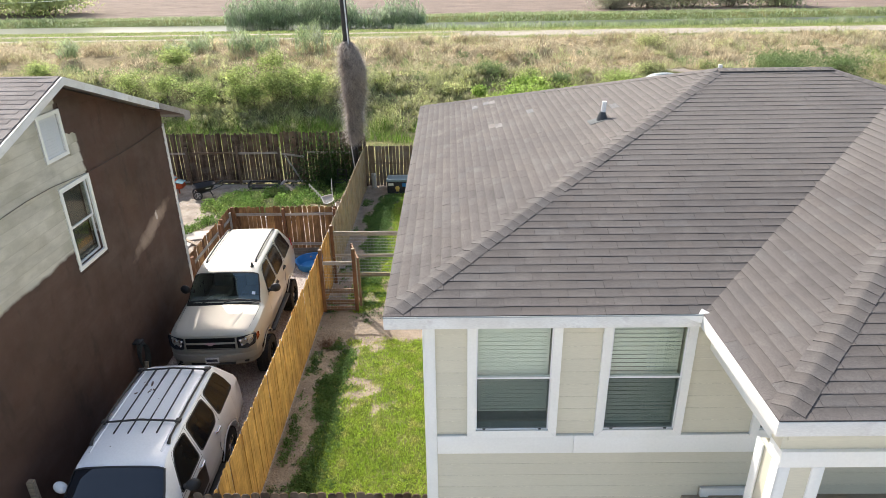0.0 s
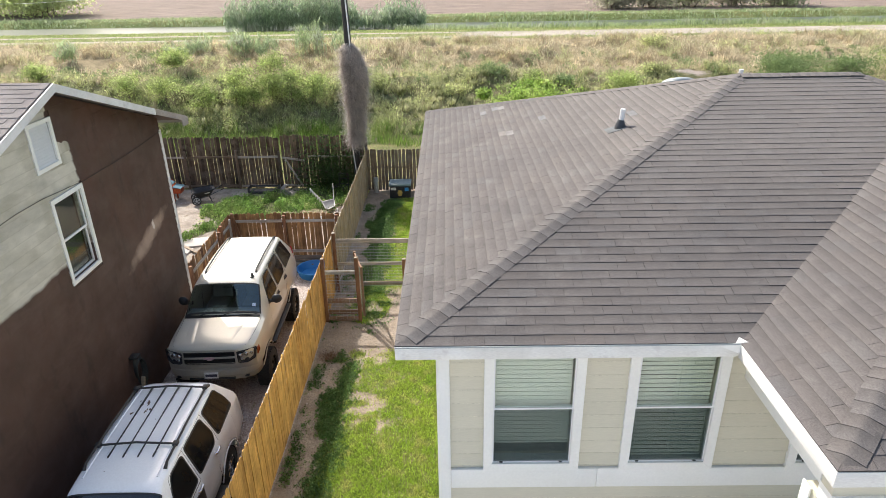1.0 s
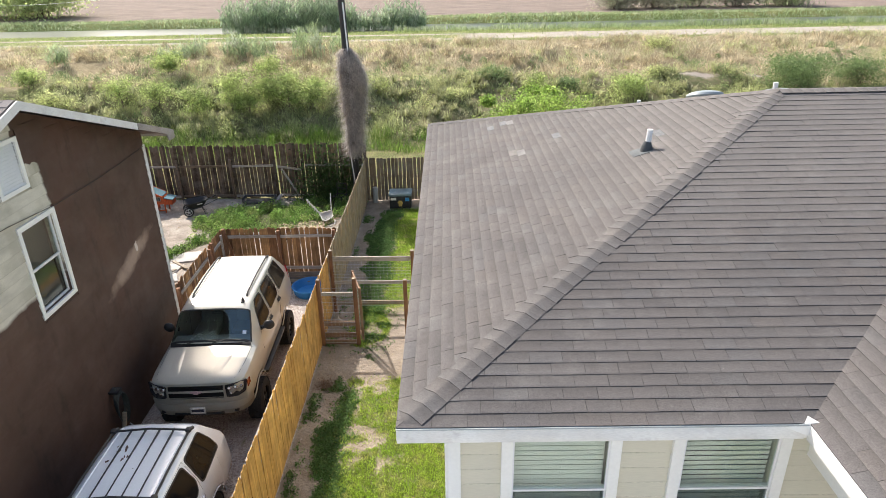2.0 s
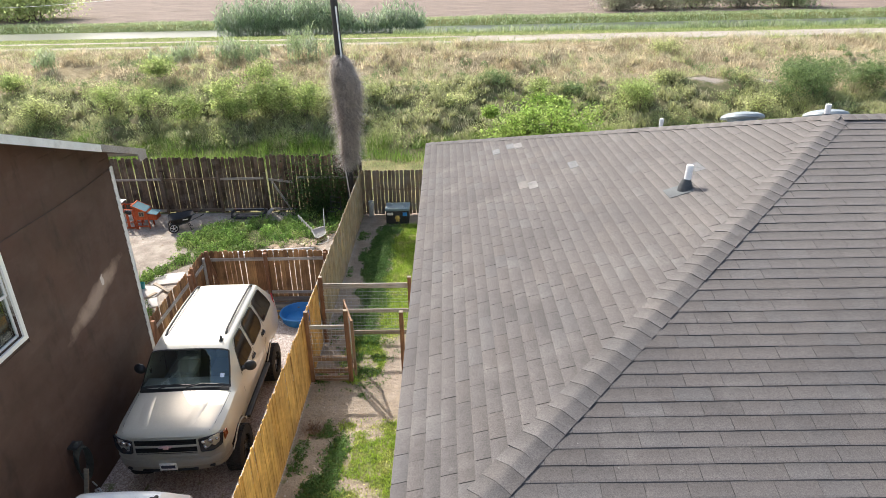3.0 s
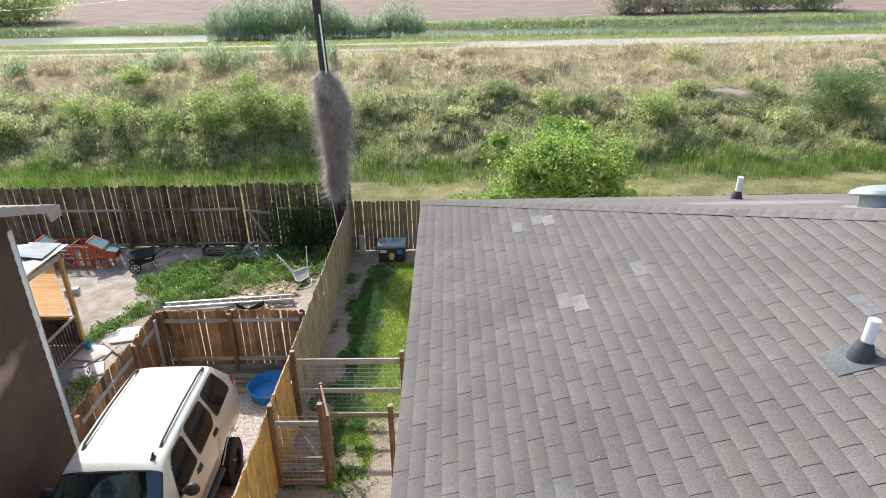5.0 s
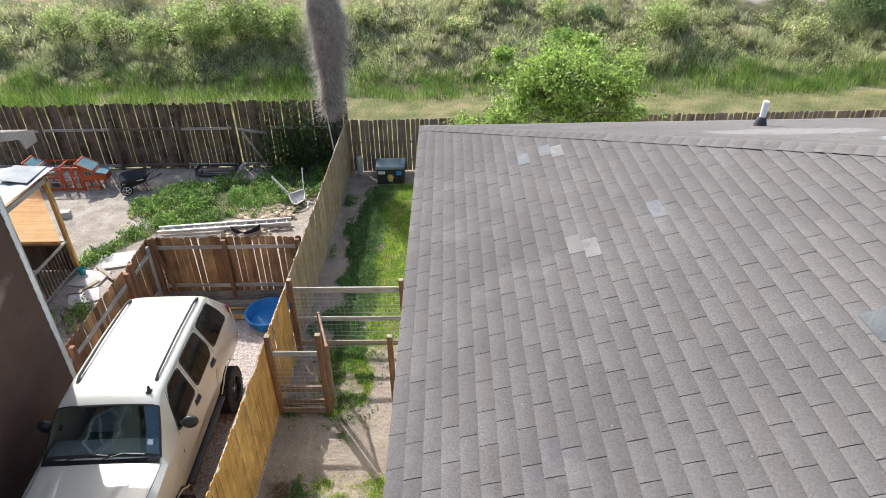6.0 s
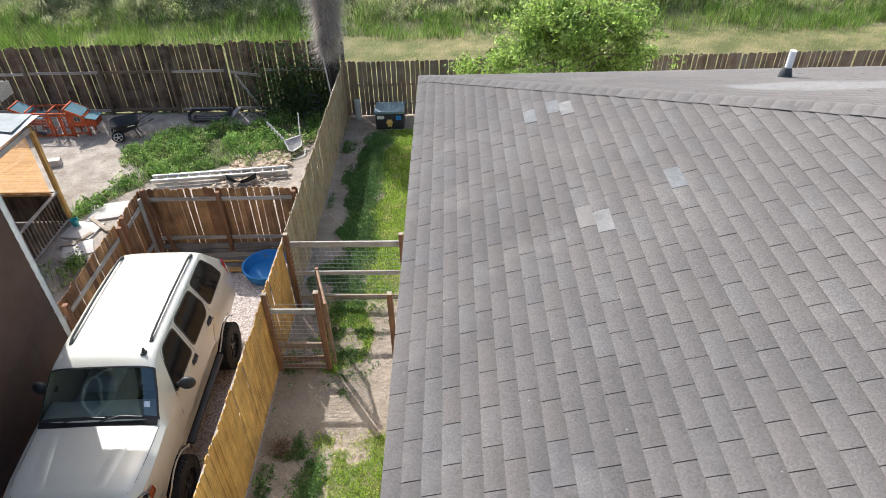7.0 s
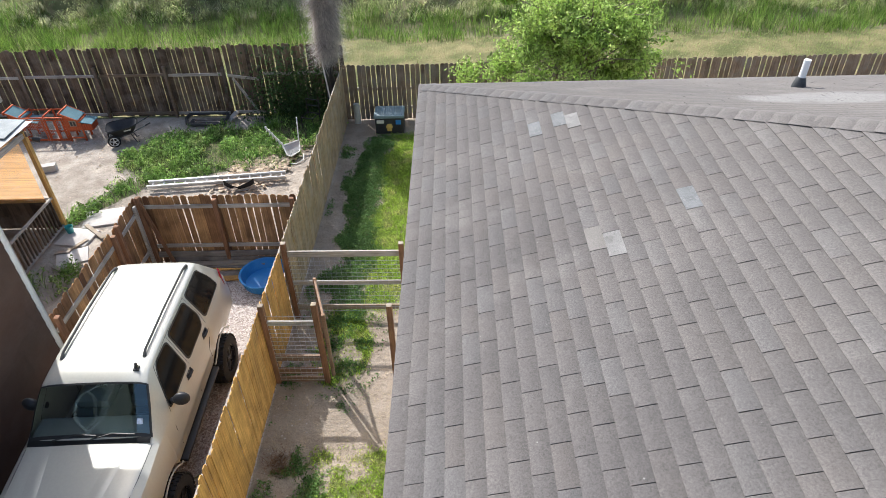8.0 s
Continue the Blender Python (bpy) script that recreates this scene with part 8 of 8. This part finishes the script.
for x, y in ((0, 0), (0, -2.6), (-3.0, 0), (-5.8, 0)):
    part("post", bx(x - 0.05, x + 0.05, y - 0.05, y + 0.05, 0, 2.68, 0.005), M["picket" if x == 0 and y == 0 else "post"], pc)
bm = bmesh.new()
beam(bm, (-5.9, 0, 2.62), (0.1, 0, 2.62), 0.05, 0.12)
part("beam", bm, M["lumber"], pc)
bm = bmesh.new()
beam(bm, (0, -5.2, 2.68), (0, 0.1, 2.60), 0.05, 0.12)
part("beam", bm, M["rail_y"], pc)
v_, q_ = [], []
for i in range(136):
    z = 0.80 + i * 0.0132
    k = len(v_)
    v_ += [(-3.6, -0.06, z), (-0.16, -0.06, z), (-0.16, -0.066, z + 0.0135), (-3.6, -0.066, z + 0.0135)]
    q_.append((k, k + 1, k + 2, k + 3))
part("reed_screen", mesh_np("reed_screen", np.array(v_), [np.array(q_)], M["blind_reed"]), None, pc, "orange reed roll-down screen")
# dark boards added to keep the sun out below the rail
for i in range(24):
    part("skirt_board", bx(-3.55 + i * 0.146, -3.41 + i * 0.146, -0.02, 0.0, 0.02, 0.86 - 0.02 * (i % 3)), M["picket_old"], pc)
part("rail", bx(-3.6, -0.05, -0.05, 0.05, 0.88, 0.925, 0.004), M["rail"], pc)
for z in (0.92, 0.12):
    bm = bmesh.new()
    beam(bm, (0.0, -2.6, z), (0.0, 0, z), 0.06, 0.05)
    part("rail", bm, M["rail_y"], pc)
# dark picket wood also stands in for the shade on this railing
for i in range(19):
    part("baluster", bx(-0.018, 0.018, -2.5 + i * 0.13, -2.465 + i * 0.13, 0.12, 0.9), M["picket_old"], pc)
part("lamp", tube(bmesh.new(), [(0.08, 0.1, 2.45), (0.14, 0.14, 2.42), (0.2, 0.18, 2.38)], [0.04, 0.06, 0.07], 12), M["black_plastic"], pc, "black spotlight on the corner post")

cb = thing("concrete_block", pose(-11.6, 17.9, 0, 0, 0, 15), "pale concrete block lying on the dirt", "block")
part("block", wall_with(bmesh.new(), -0.2, 0.2, -0.1, 0.1, 0, 0.19, []), M["concrete"], cb)
for i, (x, y, w, h, a) in enumerate(((-8.95, 15.4, 0.95, 0.75, 14), (-9.25, 14.55, 0.8, 0.7, -8), (-9.0, 13.75, 0.7, 0.6, 25))):
    sl = thing("paving_slab", pose(x, y, 0.0, 0, 0, a), "pale concrete paving slab set in dirt", "slab", "paving slabs")
    part("slab", bx(-w / 2, w / 2, -h / 2, h / 2, -0.03, 0.045, 0.01), M["concrete"], sl)
bk = thing("bucket", pose(-9.5, 14.75, 0.045) @ Matrix.Diagonal((0.75, 0.75, 0.75, 1)), "small teal plastic bucket by the railing", "bucket")
part("pail", lathe(bmesh.new(), [(0.10, 0), (0.13, 0.24), (0.12, 0.235), (0.09, 0.02)], 18), M["teal"], bk)
for i, (x, y, a, L_) in enumerate(((-9.05, 14.2, 60, 0.5), (-9.3, 13.9, 10, 0.35), (-9.15, 13.3, -30, 0.3), (-8.9, 14.75, -40, 0.9))):
    st = thing("scrap_board", pose(x, y, 0.05, 0, 0, a), "short scrap of old board on the ground", "board", "scrap boards")
    part("board", bx(-L_ / 2, L_ / 2, -0.05, 0.05, 0, 0.025, 0.004), M["lumber"], st)

# ladder, chair, shell and rubble
ld_ = thing("ladder", pose(-6.45, 16.95, 0.12, 8, 0, 6.5), "long aluminium ladder lying on the weeds", "ladder")
for s in (-1, 1):
    part("side_rail", bx(-1.83, 1.87, s * 0.105 - 0.016, s * 0.105 + 0.016, -0.01, 0.10, 0.004), M["alu"], ld_)
for i in range(13):
    part("rung", tube(bmesh.new(), [(-1.70 + i * 0.288, -0.105, 0.05), (-1.70 + i * 0.288, 0.105, 0.05)], 0.017, 8), M["alu"], ld_)
ch = thing("plastic_chair", (-4.70, 18.50, 0), "broken white plastic chair lying on its back", "chair")
bm = bmesh.new()
prism(bm, [(-0.19, -0.05, 0.36), (-0.05, -0.27, 0.17), (0.06, -0.31, 0.16), (0.24, -0.05, 0.17), (0.25, 0.02, 0.20), (0.20, 0.28, 0.36)], 0.035)
bmesh.ops.recalc_face_normals(bm, faces=bm.faces)
part("seat", bm, M["seat_grey"], ch, "grey ribbed seat panel")
part("seat_rim", tube(bmesh.new(), [(-0.20, -0.05, 0.37), (-0.06, -0.28, 0.19), (0.06, -0.33, 0.17), (0.25, -0.06, 0.18), (0.27, 0.03, 0.21), (0.21, 0.29, 0.37), (-0.20, -0.05, 0.37)], 0.022, 8), M["plastic_white"], ch)
for a, b, nk in (((-0.17, -0.03, 0.34), (-0.74, 0.36, 0.78), 6), ((0.20, 0.27, 0.34), (0.13, 0.74, 0.88), 5)):
    a, b = Vector(a), Vector(b)
    bm = bmesh.new()
    beam(bm, a, b, 0.02, 0.07)
    leg_ = part("leg", bm, M["plastic_white"], ch)
    for k in range(nk):
        q = a.lerp(b, (k + 0.6) / nk)
        rib_ = bmesh.new()
        tube(rib_, [q + Vector((0.0, -0.02, -0.12)), q + Vector((0.0, 0.0, 0.055))], [0.012, 0.022], 6)
        part("rib", rib_, M["plastic_white"], leg_)
part("arm", tube(bmesh.new(), [(-0.12, -0.30, 0.04), (0.02, -0.50, 0.03), (0.22, -0.52, 0.03), (0.40, -0.32, 0.05), (0.38, -0.10, 0.12)], 0.018, 8), M["plastic_white"], ch)
she = thing("plastic_fender", pose(-5.80, 16.72, 0.0, 0, 0, -4) @ Matrix.Diagonal((0.76, 0.76, 0.9, 1)), "curved black plastic fender with white lining", "fender")
for key, off, z0_, z1_ in (("tray", 0.0, 0.0, 0.34), ("plastic_white", -0.03, 0.10, 0.17), ("sticker", -0.032, 0.06, 0.10)):
    bm = bmesh.new()
    prev = None
    for i in range(21):
        a = math.pi * (i / 20)
        x, y = 0.55 * math.cos(a), -0.28 * math.sin(a) + 0.1 + off
        hh = 0.45 + 0.55 * abs(math.cos(a))
        cur = (bm.verts.new((x, y, z0_ * hh)), bm.verts.new((x * 1.04, y - 0.02, z1_ * hh + 0.02)))
        if prev:
            bm.faces.new((prev[0], cur[0], cur[1], prev[1]))
        prev = cur
    bmesh.ops.solidify(bm, geom=bm.faces[:], thickness=0.012)
    part({"tray": "shell", "plastic_white": "lining", "sticker": "stripe"}[key], bm, M[key], she)


def flat_faces(me):
    me.shade_flat()
    return me


def lumps(n_, x0, x1, y0, y1, s0, s1, seed, flat=0.5, cover=None, mound=None, long_=1.0):
    """Small angular lumps as one mesh."""
    r = np.random.RandomState(seed)
    x, y = x0 + r.rand(n_) * (x1 - x0), y0 + r.rand(n_) * (y1 - y0)
    if cover is not None:
        k = r.rand(n_) < cover(x, y)
        x, y = x[k], y[k]
    n_ = len(x)
    s = (s0 + r.rand(n_) ** 2 * (s1 - s0))
    o = np.array([[1, 0, 0], [-1, 0, 0], [0, 1, 0], [0, -1, 0], [0, 0, 1], [0, 0, -1]], float)
    v = o[None] * s[:, None, None] * (0.55 + 0.7 * r.rand(n_, 6, 1))
    v[:, :, 2] *= flat
    v[:, :, 0] *= 1 + (long_ - 1) * r.rand(n_, 1)
    a = r.rand(n_) * 6.28
    ca, sa = np.cos(a)[:, None], np.sin(a)[:, None]
    vx, vy = v[:, :, 0] * ca - v[:, :, 1] * sa, v[:, :, 0] * sa + v[:, :, 1] * ca
    z = height(x, y) + s * flat * 0.3 + (mound(x, y) * r.rand(n_) if mound else 0)
    V_ = np.stack([vx + x[:, None], vy + y[:, None], v[:, :, 2] + z[:, None]], 2).reshape(-1, 3)
    t = np.array([[0, 2, 4], [2, 1, 4], [1, 3, 4], [3, 0, 4], [2, 0, 5], [1, 2, 5], [3, 1, 5], [0, 3, 5]])
    return V_, [(np.arange(n_)[:, None, None] * 6 + t[None]).reshape(-1, 3)]


V_, F_ = lumps(11000, -6.9, -4.2, 16.2, 19.6, 0.012, 0.085, 5, 0.40, lambda x, y: np.exp(-((x + 5.45 - 0.22 * (y - 17.8)) / 0.7) ** 4 - ((y - 17.8) / 1.35) ** 4) * (0.25 + 0.75 * step(vnoise(x, y, 0.5, 95), 0.3, 0.6)), lambda x, y: 0.10, 2.2)
tagged(new("rubble_pile", flat_faces(mesh_np("rubble_pile", V_, F_, M["chip"]))), "heap of pale broken wood and rubble", "rubble", kind="stuff")
sp = thing("wood_stake", (-5.80, 17.85, 0), "short pale stick lying on the rubble", "stick")
part("stick", tube(bmesh.new(), [(-0.10, 0.37, 0.14), (0.0, 0.0, 0.12), (0.12, -0.38, 0.13)], 0.022, 6), M["lumber"], sp)
V_, F_ = lumps(12000, -6.75, -3.4, 0.5, 13.4, 0.006, 0.020, 6, 0.6)
tagged(new("gravel", flat_faces(mesh_np("gravel", V_, F_, M["stone"]))), "loose pinkish gravel on the drive", "gravel", kind="stuff")
V_, F_ = lumps(700, -3.22, -2.2, 5.0, 9.8, 0.006, 0.022, 8, 0.6, lambda x, y: np.exp(-((x + 3.2) / 0.25) ** 2) + 0.12)
tagged(new("pebbles", flat_faces(mesh_np("pebbles", V_, F_, M["concrete"]))), "scattered pale pebbles along the fence", "pebbles", kind="stuff")
V_, F_ = lumps(160, -12.5, -8.6, 14.5, 19.6, 0.008, 0.05, 9, 0.5)
tagged(new("dirt_clods", flat_faces(mesh_np("dirt_clods", V_, F_, M["chip"]))), "small clods and litter on the dirt", "litter", kind="stuff")
V_, F_ = lumps(260, -13.2, -10.2, 18.5, 19.7, 0.006, 0.024, 10, 0.5)
tagged(new("pale_litter", flat_faces(mesh_np("pale_litter", V_, F_, M["concrete"]))), "pale scattered litter in front of the coops", "litter", kind="stuff")
r = np.random.RandomState(12)
P = np.stack([-2.92 + r.randn(420) * 0.12, 8.05 + r.randn(420) * 0.12, np.abs(r.randn(420)) * 0.03], 1)
M["dead"] = leaf_mat("dead_stalks", (0.20, 0.12, 0.075), (0.26, 0.17, 0.11), 2, 0.3)
stuff("dead_stalks", P, rnd(420, 0.03, 0.12, 3), 0.008, 1.6, "dead", "small heap of brown dead stalks", 33, "stalks")
P = scatter(2600, -3.2, -0.4, 6.6, 11.2, lambda x, y: 0.35 + 0.5 * step(vnoise(x, y, 0.6, 81), 0.5, 0.7), 34, 0.0)
M["straw"] = leaf_mat("straw", (0.42, 0.34, 0.2), (0.5, 0.42, 0.27), 2, 0.25)
stuff("straw_litter", P, rnd(len(P), 0.008, 0.02, 5), 0.006, 6.0, "straw", "dry straw bits lying on the dirt", 35, "straw")

# pool, lumber, deck box, drum
pl_ = thing("wading_pool", pose(-4.2, 12.80, 0) @ Matrix.Diagonal((0.86, 0.86, 1.0, 1)), "bright blue plastic wading pool", "pool")
part("basin", lathe(bmesh.new(), [(0.53, 0.0), (0.60, 0.24), (0.635, 0.245), (0.63, 0.26), (0.58, 0.255), (0.50, 0.03)], 48), M["blue_pool"], pl_)
for i in range(40):
    a = i * math.tau / 40
    part("rib", tube(bmesh.new(), [(0.535 * math.cos(a), 0.535 * math.sin(a), 0.02), (0.60 * math.cos(a), 0.60 * math.sin(a), 0.235)], 0.014, 5), M["blue_pool"], pl_)
rng = random.Random(3)
PILE = [(-5.2, 13.47, 0.30, 0.4, 1.55, 78, "lumber_dark"), (-5.0, 13.42, 0.16, -0.3, 1.5, 72, "lumber_dark"), (-5.3, 13.34, 0.02, 0.5, 1.2, 12, "lumber"), (-5.55, 13.22, 0.03, -1.2, 0.95, 4, "lumber"), (-5.6, 13.10, 0.02, 1.6, 0.95, 6, "lumber_dark"),
        (-5.45, 13.17, 0.075, 2.4, 0.95, 5, "picket"), (-5.65, 12.98, 0.02, -0.8, 0.9, 3, "lumber_dark"), (-5.6, 12.86, 0.02, 1.8, 0.8, 4, "picket"), (-5.5, 13.24, 0.10, -2.2, 0.9, 8, "lumber_dark"), (-5.3, 13.29, 0.13, 0.9, 1.0, 10, "lumber")]
for x, y, z, yaw, half_, tip_, key in PILE:
    lb = thing("lumber_board", pose(x, y, z, tip_, 0, yaw), "weathered board in a loose pile beside the fence", "lumber", "stacked lumber")
    part("board", bx(-half_, half_, -0.068, 0.068, 0, 0.036, 0.005), M[key], lb)
tr2 = thing("plastic_scrap", pose(-6.15, 13.25, 0.0, 0, 0, 12), "small teal plastic scrap lying by the boards", "scrap")
part("sheet", bx(-0.26, 0.26, -0.07, 0.07, 0, 0.05, 0.015), M["teal"], tr2)
br2 = thing("fence_brace", (-6.8, 13.42, 0), "brown board leaning in the fence corner", "brace")
bm = bmesh.new()
beam(bm, (0.06, -0.02, 1.72), (0.42, -0.06, 0.0), 0.035, 0.09)
part("board", bm, M["post"], br2)
st2 = thing("gate_stile", (-6.82, 13.28, 0), "grey upright board of the short gate panel", "board")
part("board", bx(-0.03, 0.02, -0.05, 0.05, 0.02, 1.72, 0.004), M["rail"], st2)
db = thing("deck_box", (-1.91, 20.12, 0), "black storage box with a ribbed blue-grey lid", "storage box")
part("box_body", bx(-0.43, 0.43, -0.33, 0.33, 0, 0.52, 0.02), M["tray"], db)
lid = part("lid", bx(-0.46, 0.46, -0.36, 0.36, 0.52, 0.62, 0.025), M["lid"], db)
for i in range(11):
    part("lid_rib", bx(-0.40 + i * 0.078, -0.36 + i * 0.078, -0.31, 0.31, 0.62, 0.632, 0.004), M["lid"], lid)
lab = bmesh.new()
box(lab, -0.07, 0.07, -0.345, -0.33, 0.10, 0.34, 0.01)
box(lab, -0.10, 0.10, -0.343, -0.33, 0.20, 0.28, 0.01)
part("yellow_emblem", lab, M["yellow"], db, "plain yellow emblem")
part("white_label", bx(-0.38, -0.16, -0.345, -0.33, 0.36, 0.46), M["plastic_white"], db)
part("blue_label", bx(0.20, 0.36, -0.345, -0.33, 0.32, 0.46), M["blue_pool"], db)
dr = thing("pipe_drum", (-2.98, 20.60, 0), "upright grey plastic pipe by the fence", "pipe")
part("shell", tube(bmesh.new(), [(0, 0, 0), (0, 0, 0.60), (0, 0, 0.64), (0, 0, 0.66)], [0.105, 0.105, 0.10, 0.05], 20), M["drum"], dr)
fr2 = thing("metal_frame", (-7.85, 20.82, 0), "black curved frame and grey boards by the fence", "frame")
part("rim", tube(bmesh.new(), [(-0.62, 0.24, 0.20), (-0.68, 0.0, 0.16), (-0.60, -0.24, 0.10), (-0.40, -0.30, 0.07), (0.35, -0.31, 0.07), (0.58, -0.26, 0.10), (0.66, 0.0, 0.16), (0.60, 0.24, 0.20)], [0.05, 0.055, 0.06, 0.055, 0.055, 0.06, 0.055, 0.05], 8), M["black_plastic"], fr2)
part("bar", tube(bmesh.new(), [(-0.62, 0.24, 0.20), (0.60, 0.24, 0.20)], 0.035, 6), M["black_plastic"], fr2)
part("tray_panel", bx(-0.58, 0.56, -0.20, 0.18, 0.03, 0.06, 0.01), M["tray"], fr2)
for x0, x1, y in ((-0.45, 0.40, 0.06), (-0.40, 0.45, -0.10)):
    part("board", bx(x0, x1, y - 0.045, y + 0.045, 0.061, 0.09, 0.004), M["lumber_dark"], fr2)
pb = thing("scrap_board", pose(-7.08, 20.98, 0.02, 0, -18, 62), "pale short boards lying over the black frame", "board", "scrap boards")
part("board", bx(-0.22, 0.26, -0.10, 0.08, 0.09, 0.125, 0.004), M["rail"], pb)
bc = thing("black_chair", pose(-4.35, 20.5, 0, 0, 0, -20), "black metal chair tipped among the weeds", "chair")
for pts in ([(-0.2, 0, 0), (-0.22, 0.05, 0.85)], [(0.2, 0, 0), (0.22, 0.05, 0.85)], [(-0.22, 0.05, 0.85), (0.22, 0.05, 0.85)], [(-0.21, 0.04, 0.65), (0.21, 0.04, 0.65)], [(-0.2, 0, 0.42), (0.2, 0, 0.42)], [(-0.2, -0.4, 0.42), (0.2, -0.4, 0.42)], [(-0.2, 0, 0.42), (-0.2, -0.4, 0.42), (-0.2, -0.4, 0)], [(0.2, 0, 0.42), (0.2, -0.4, 0.42), (0.2, -0.4, 0)]):
    part("bar", tube(bmesh.new(), pts, 0.016, 6), M["black_plastic"], bc)
br = bmesh.new()
beam(br, (-6.90, 21.25, 1.30), (-6.30, 21.24, 0.20), 0.03, 0.08)
bt = thing("fence_brace", (0, 0, 0), "grey diagonal brace on the tall fence", "brace")
part("board", br, M["rail"], bt)
wp = thing("white_stake", (-3.68, 20.52, 0), "thin white stake leaning beside the fence", "stake")
part("stake", tube(bmesh.new(), [(0, 0, 0), (-0.19, 0.02, 2.15)], 0.022, 8), M["plastic_white"], wp)

# hose and tap on the brown wall, post by the drive
hs = thing("garden_hose", (-6.70, 6.05, 0), "dark coiled garden hose hung on the brown wall", "hose")
for k in range(7):
    pts = [(0.03 + 0.012 * k, 0.16 * math.cos(a) * (1 + 0.05 * k), 1.15 + 0.34 * math.sin(a) - 0.02 * k) for a in [i * math.tau / 24 for i in range(25)]]
    part("coil", tube(bmesh.new(), pts, 0.014, 6, False), M["hose"], hs)
part("hanger", bx(-0.08, 0.1, -0.1, 0.1, 1.42, 1.47, 0.008), M["black_plastic"], hs)
tp = thing("yard_tap", (-6.35, 5.75, 0), "pale metal yard tap on a short pipe", "tap")
part("riser", tube(bmesh.new(), [(0, 0, 0), (0, 0, 0.7), (0.1, -0.05, 0.78), (0.16, -0.08, 0.7)], 0.02, 8), M["alu"], tp)
part("tap_handle", tube(bmesh.new(), [(-0.05, 0.05, 0.84), (0.08, -0.05, 0.84)], 0.014, 6), M["alu"], tp)
bm = bmesh.new()
beam(bm, (-6.6, 5.6, 0.0), (-6.55, 5.95, 1.0), 0.09, 0.03)
pk = thing("leaning_board", (0, 0, 0), "grey board leaning beside the tap", "board")
part("board", bm, M["lumber"], pk)
ps = thing("wooden_stub", (-6.55, 1.75, 0), "weathered grey wooden post by the drive", "post")
part("shaft", bx(-0.05, 0.05, -0.05, 0.05, 0, 1.55, 0.008), M["lumber"], ps)
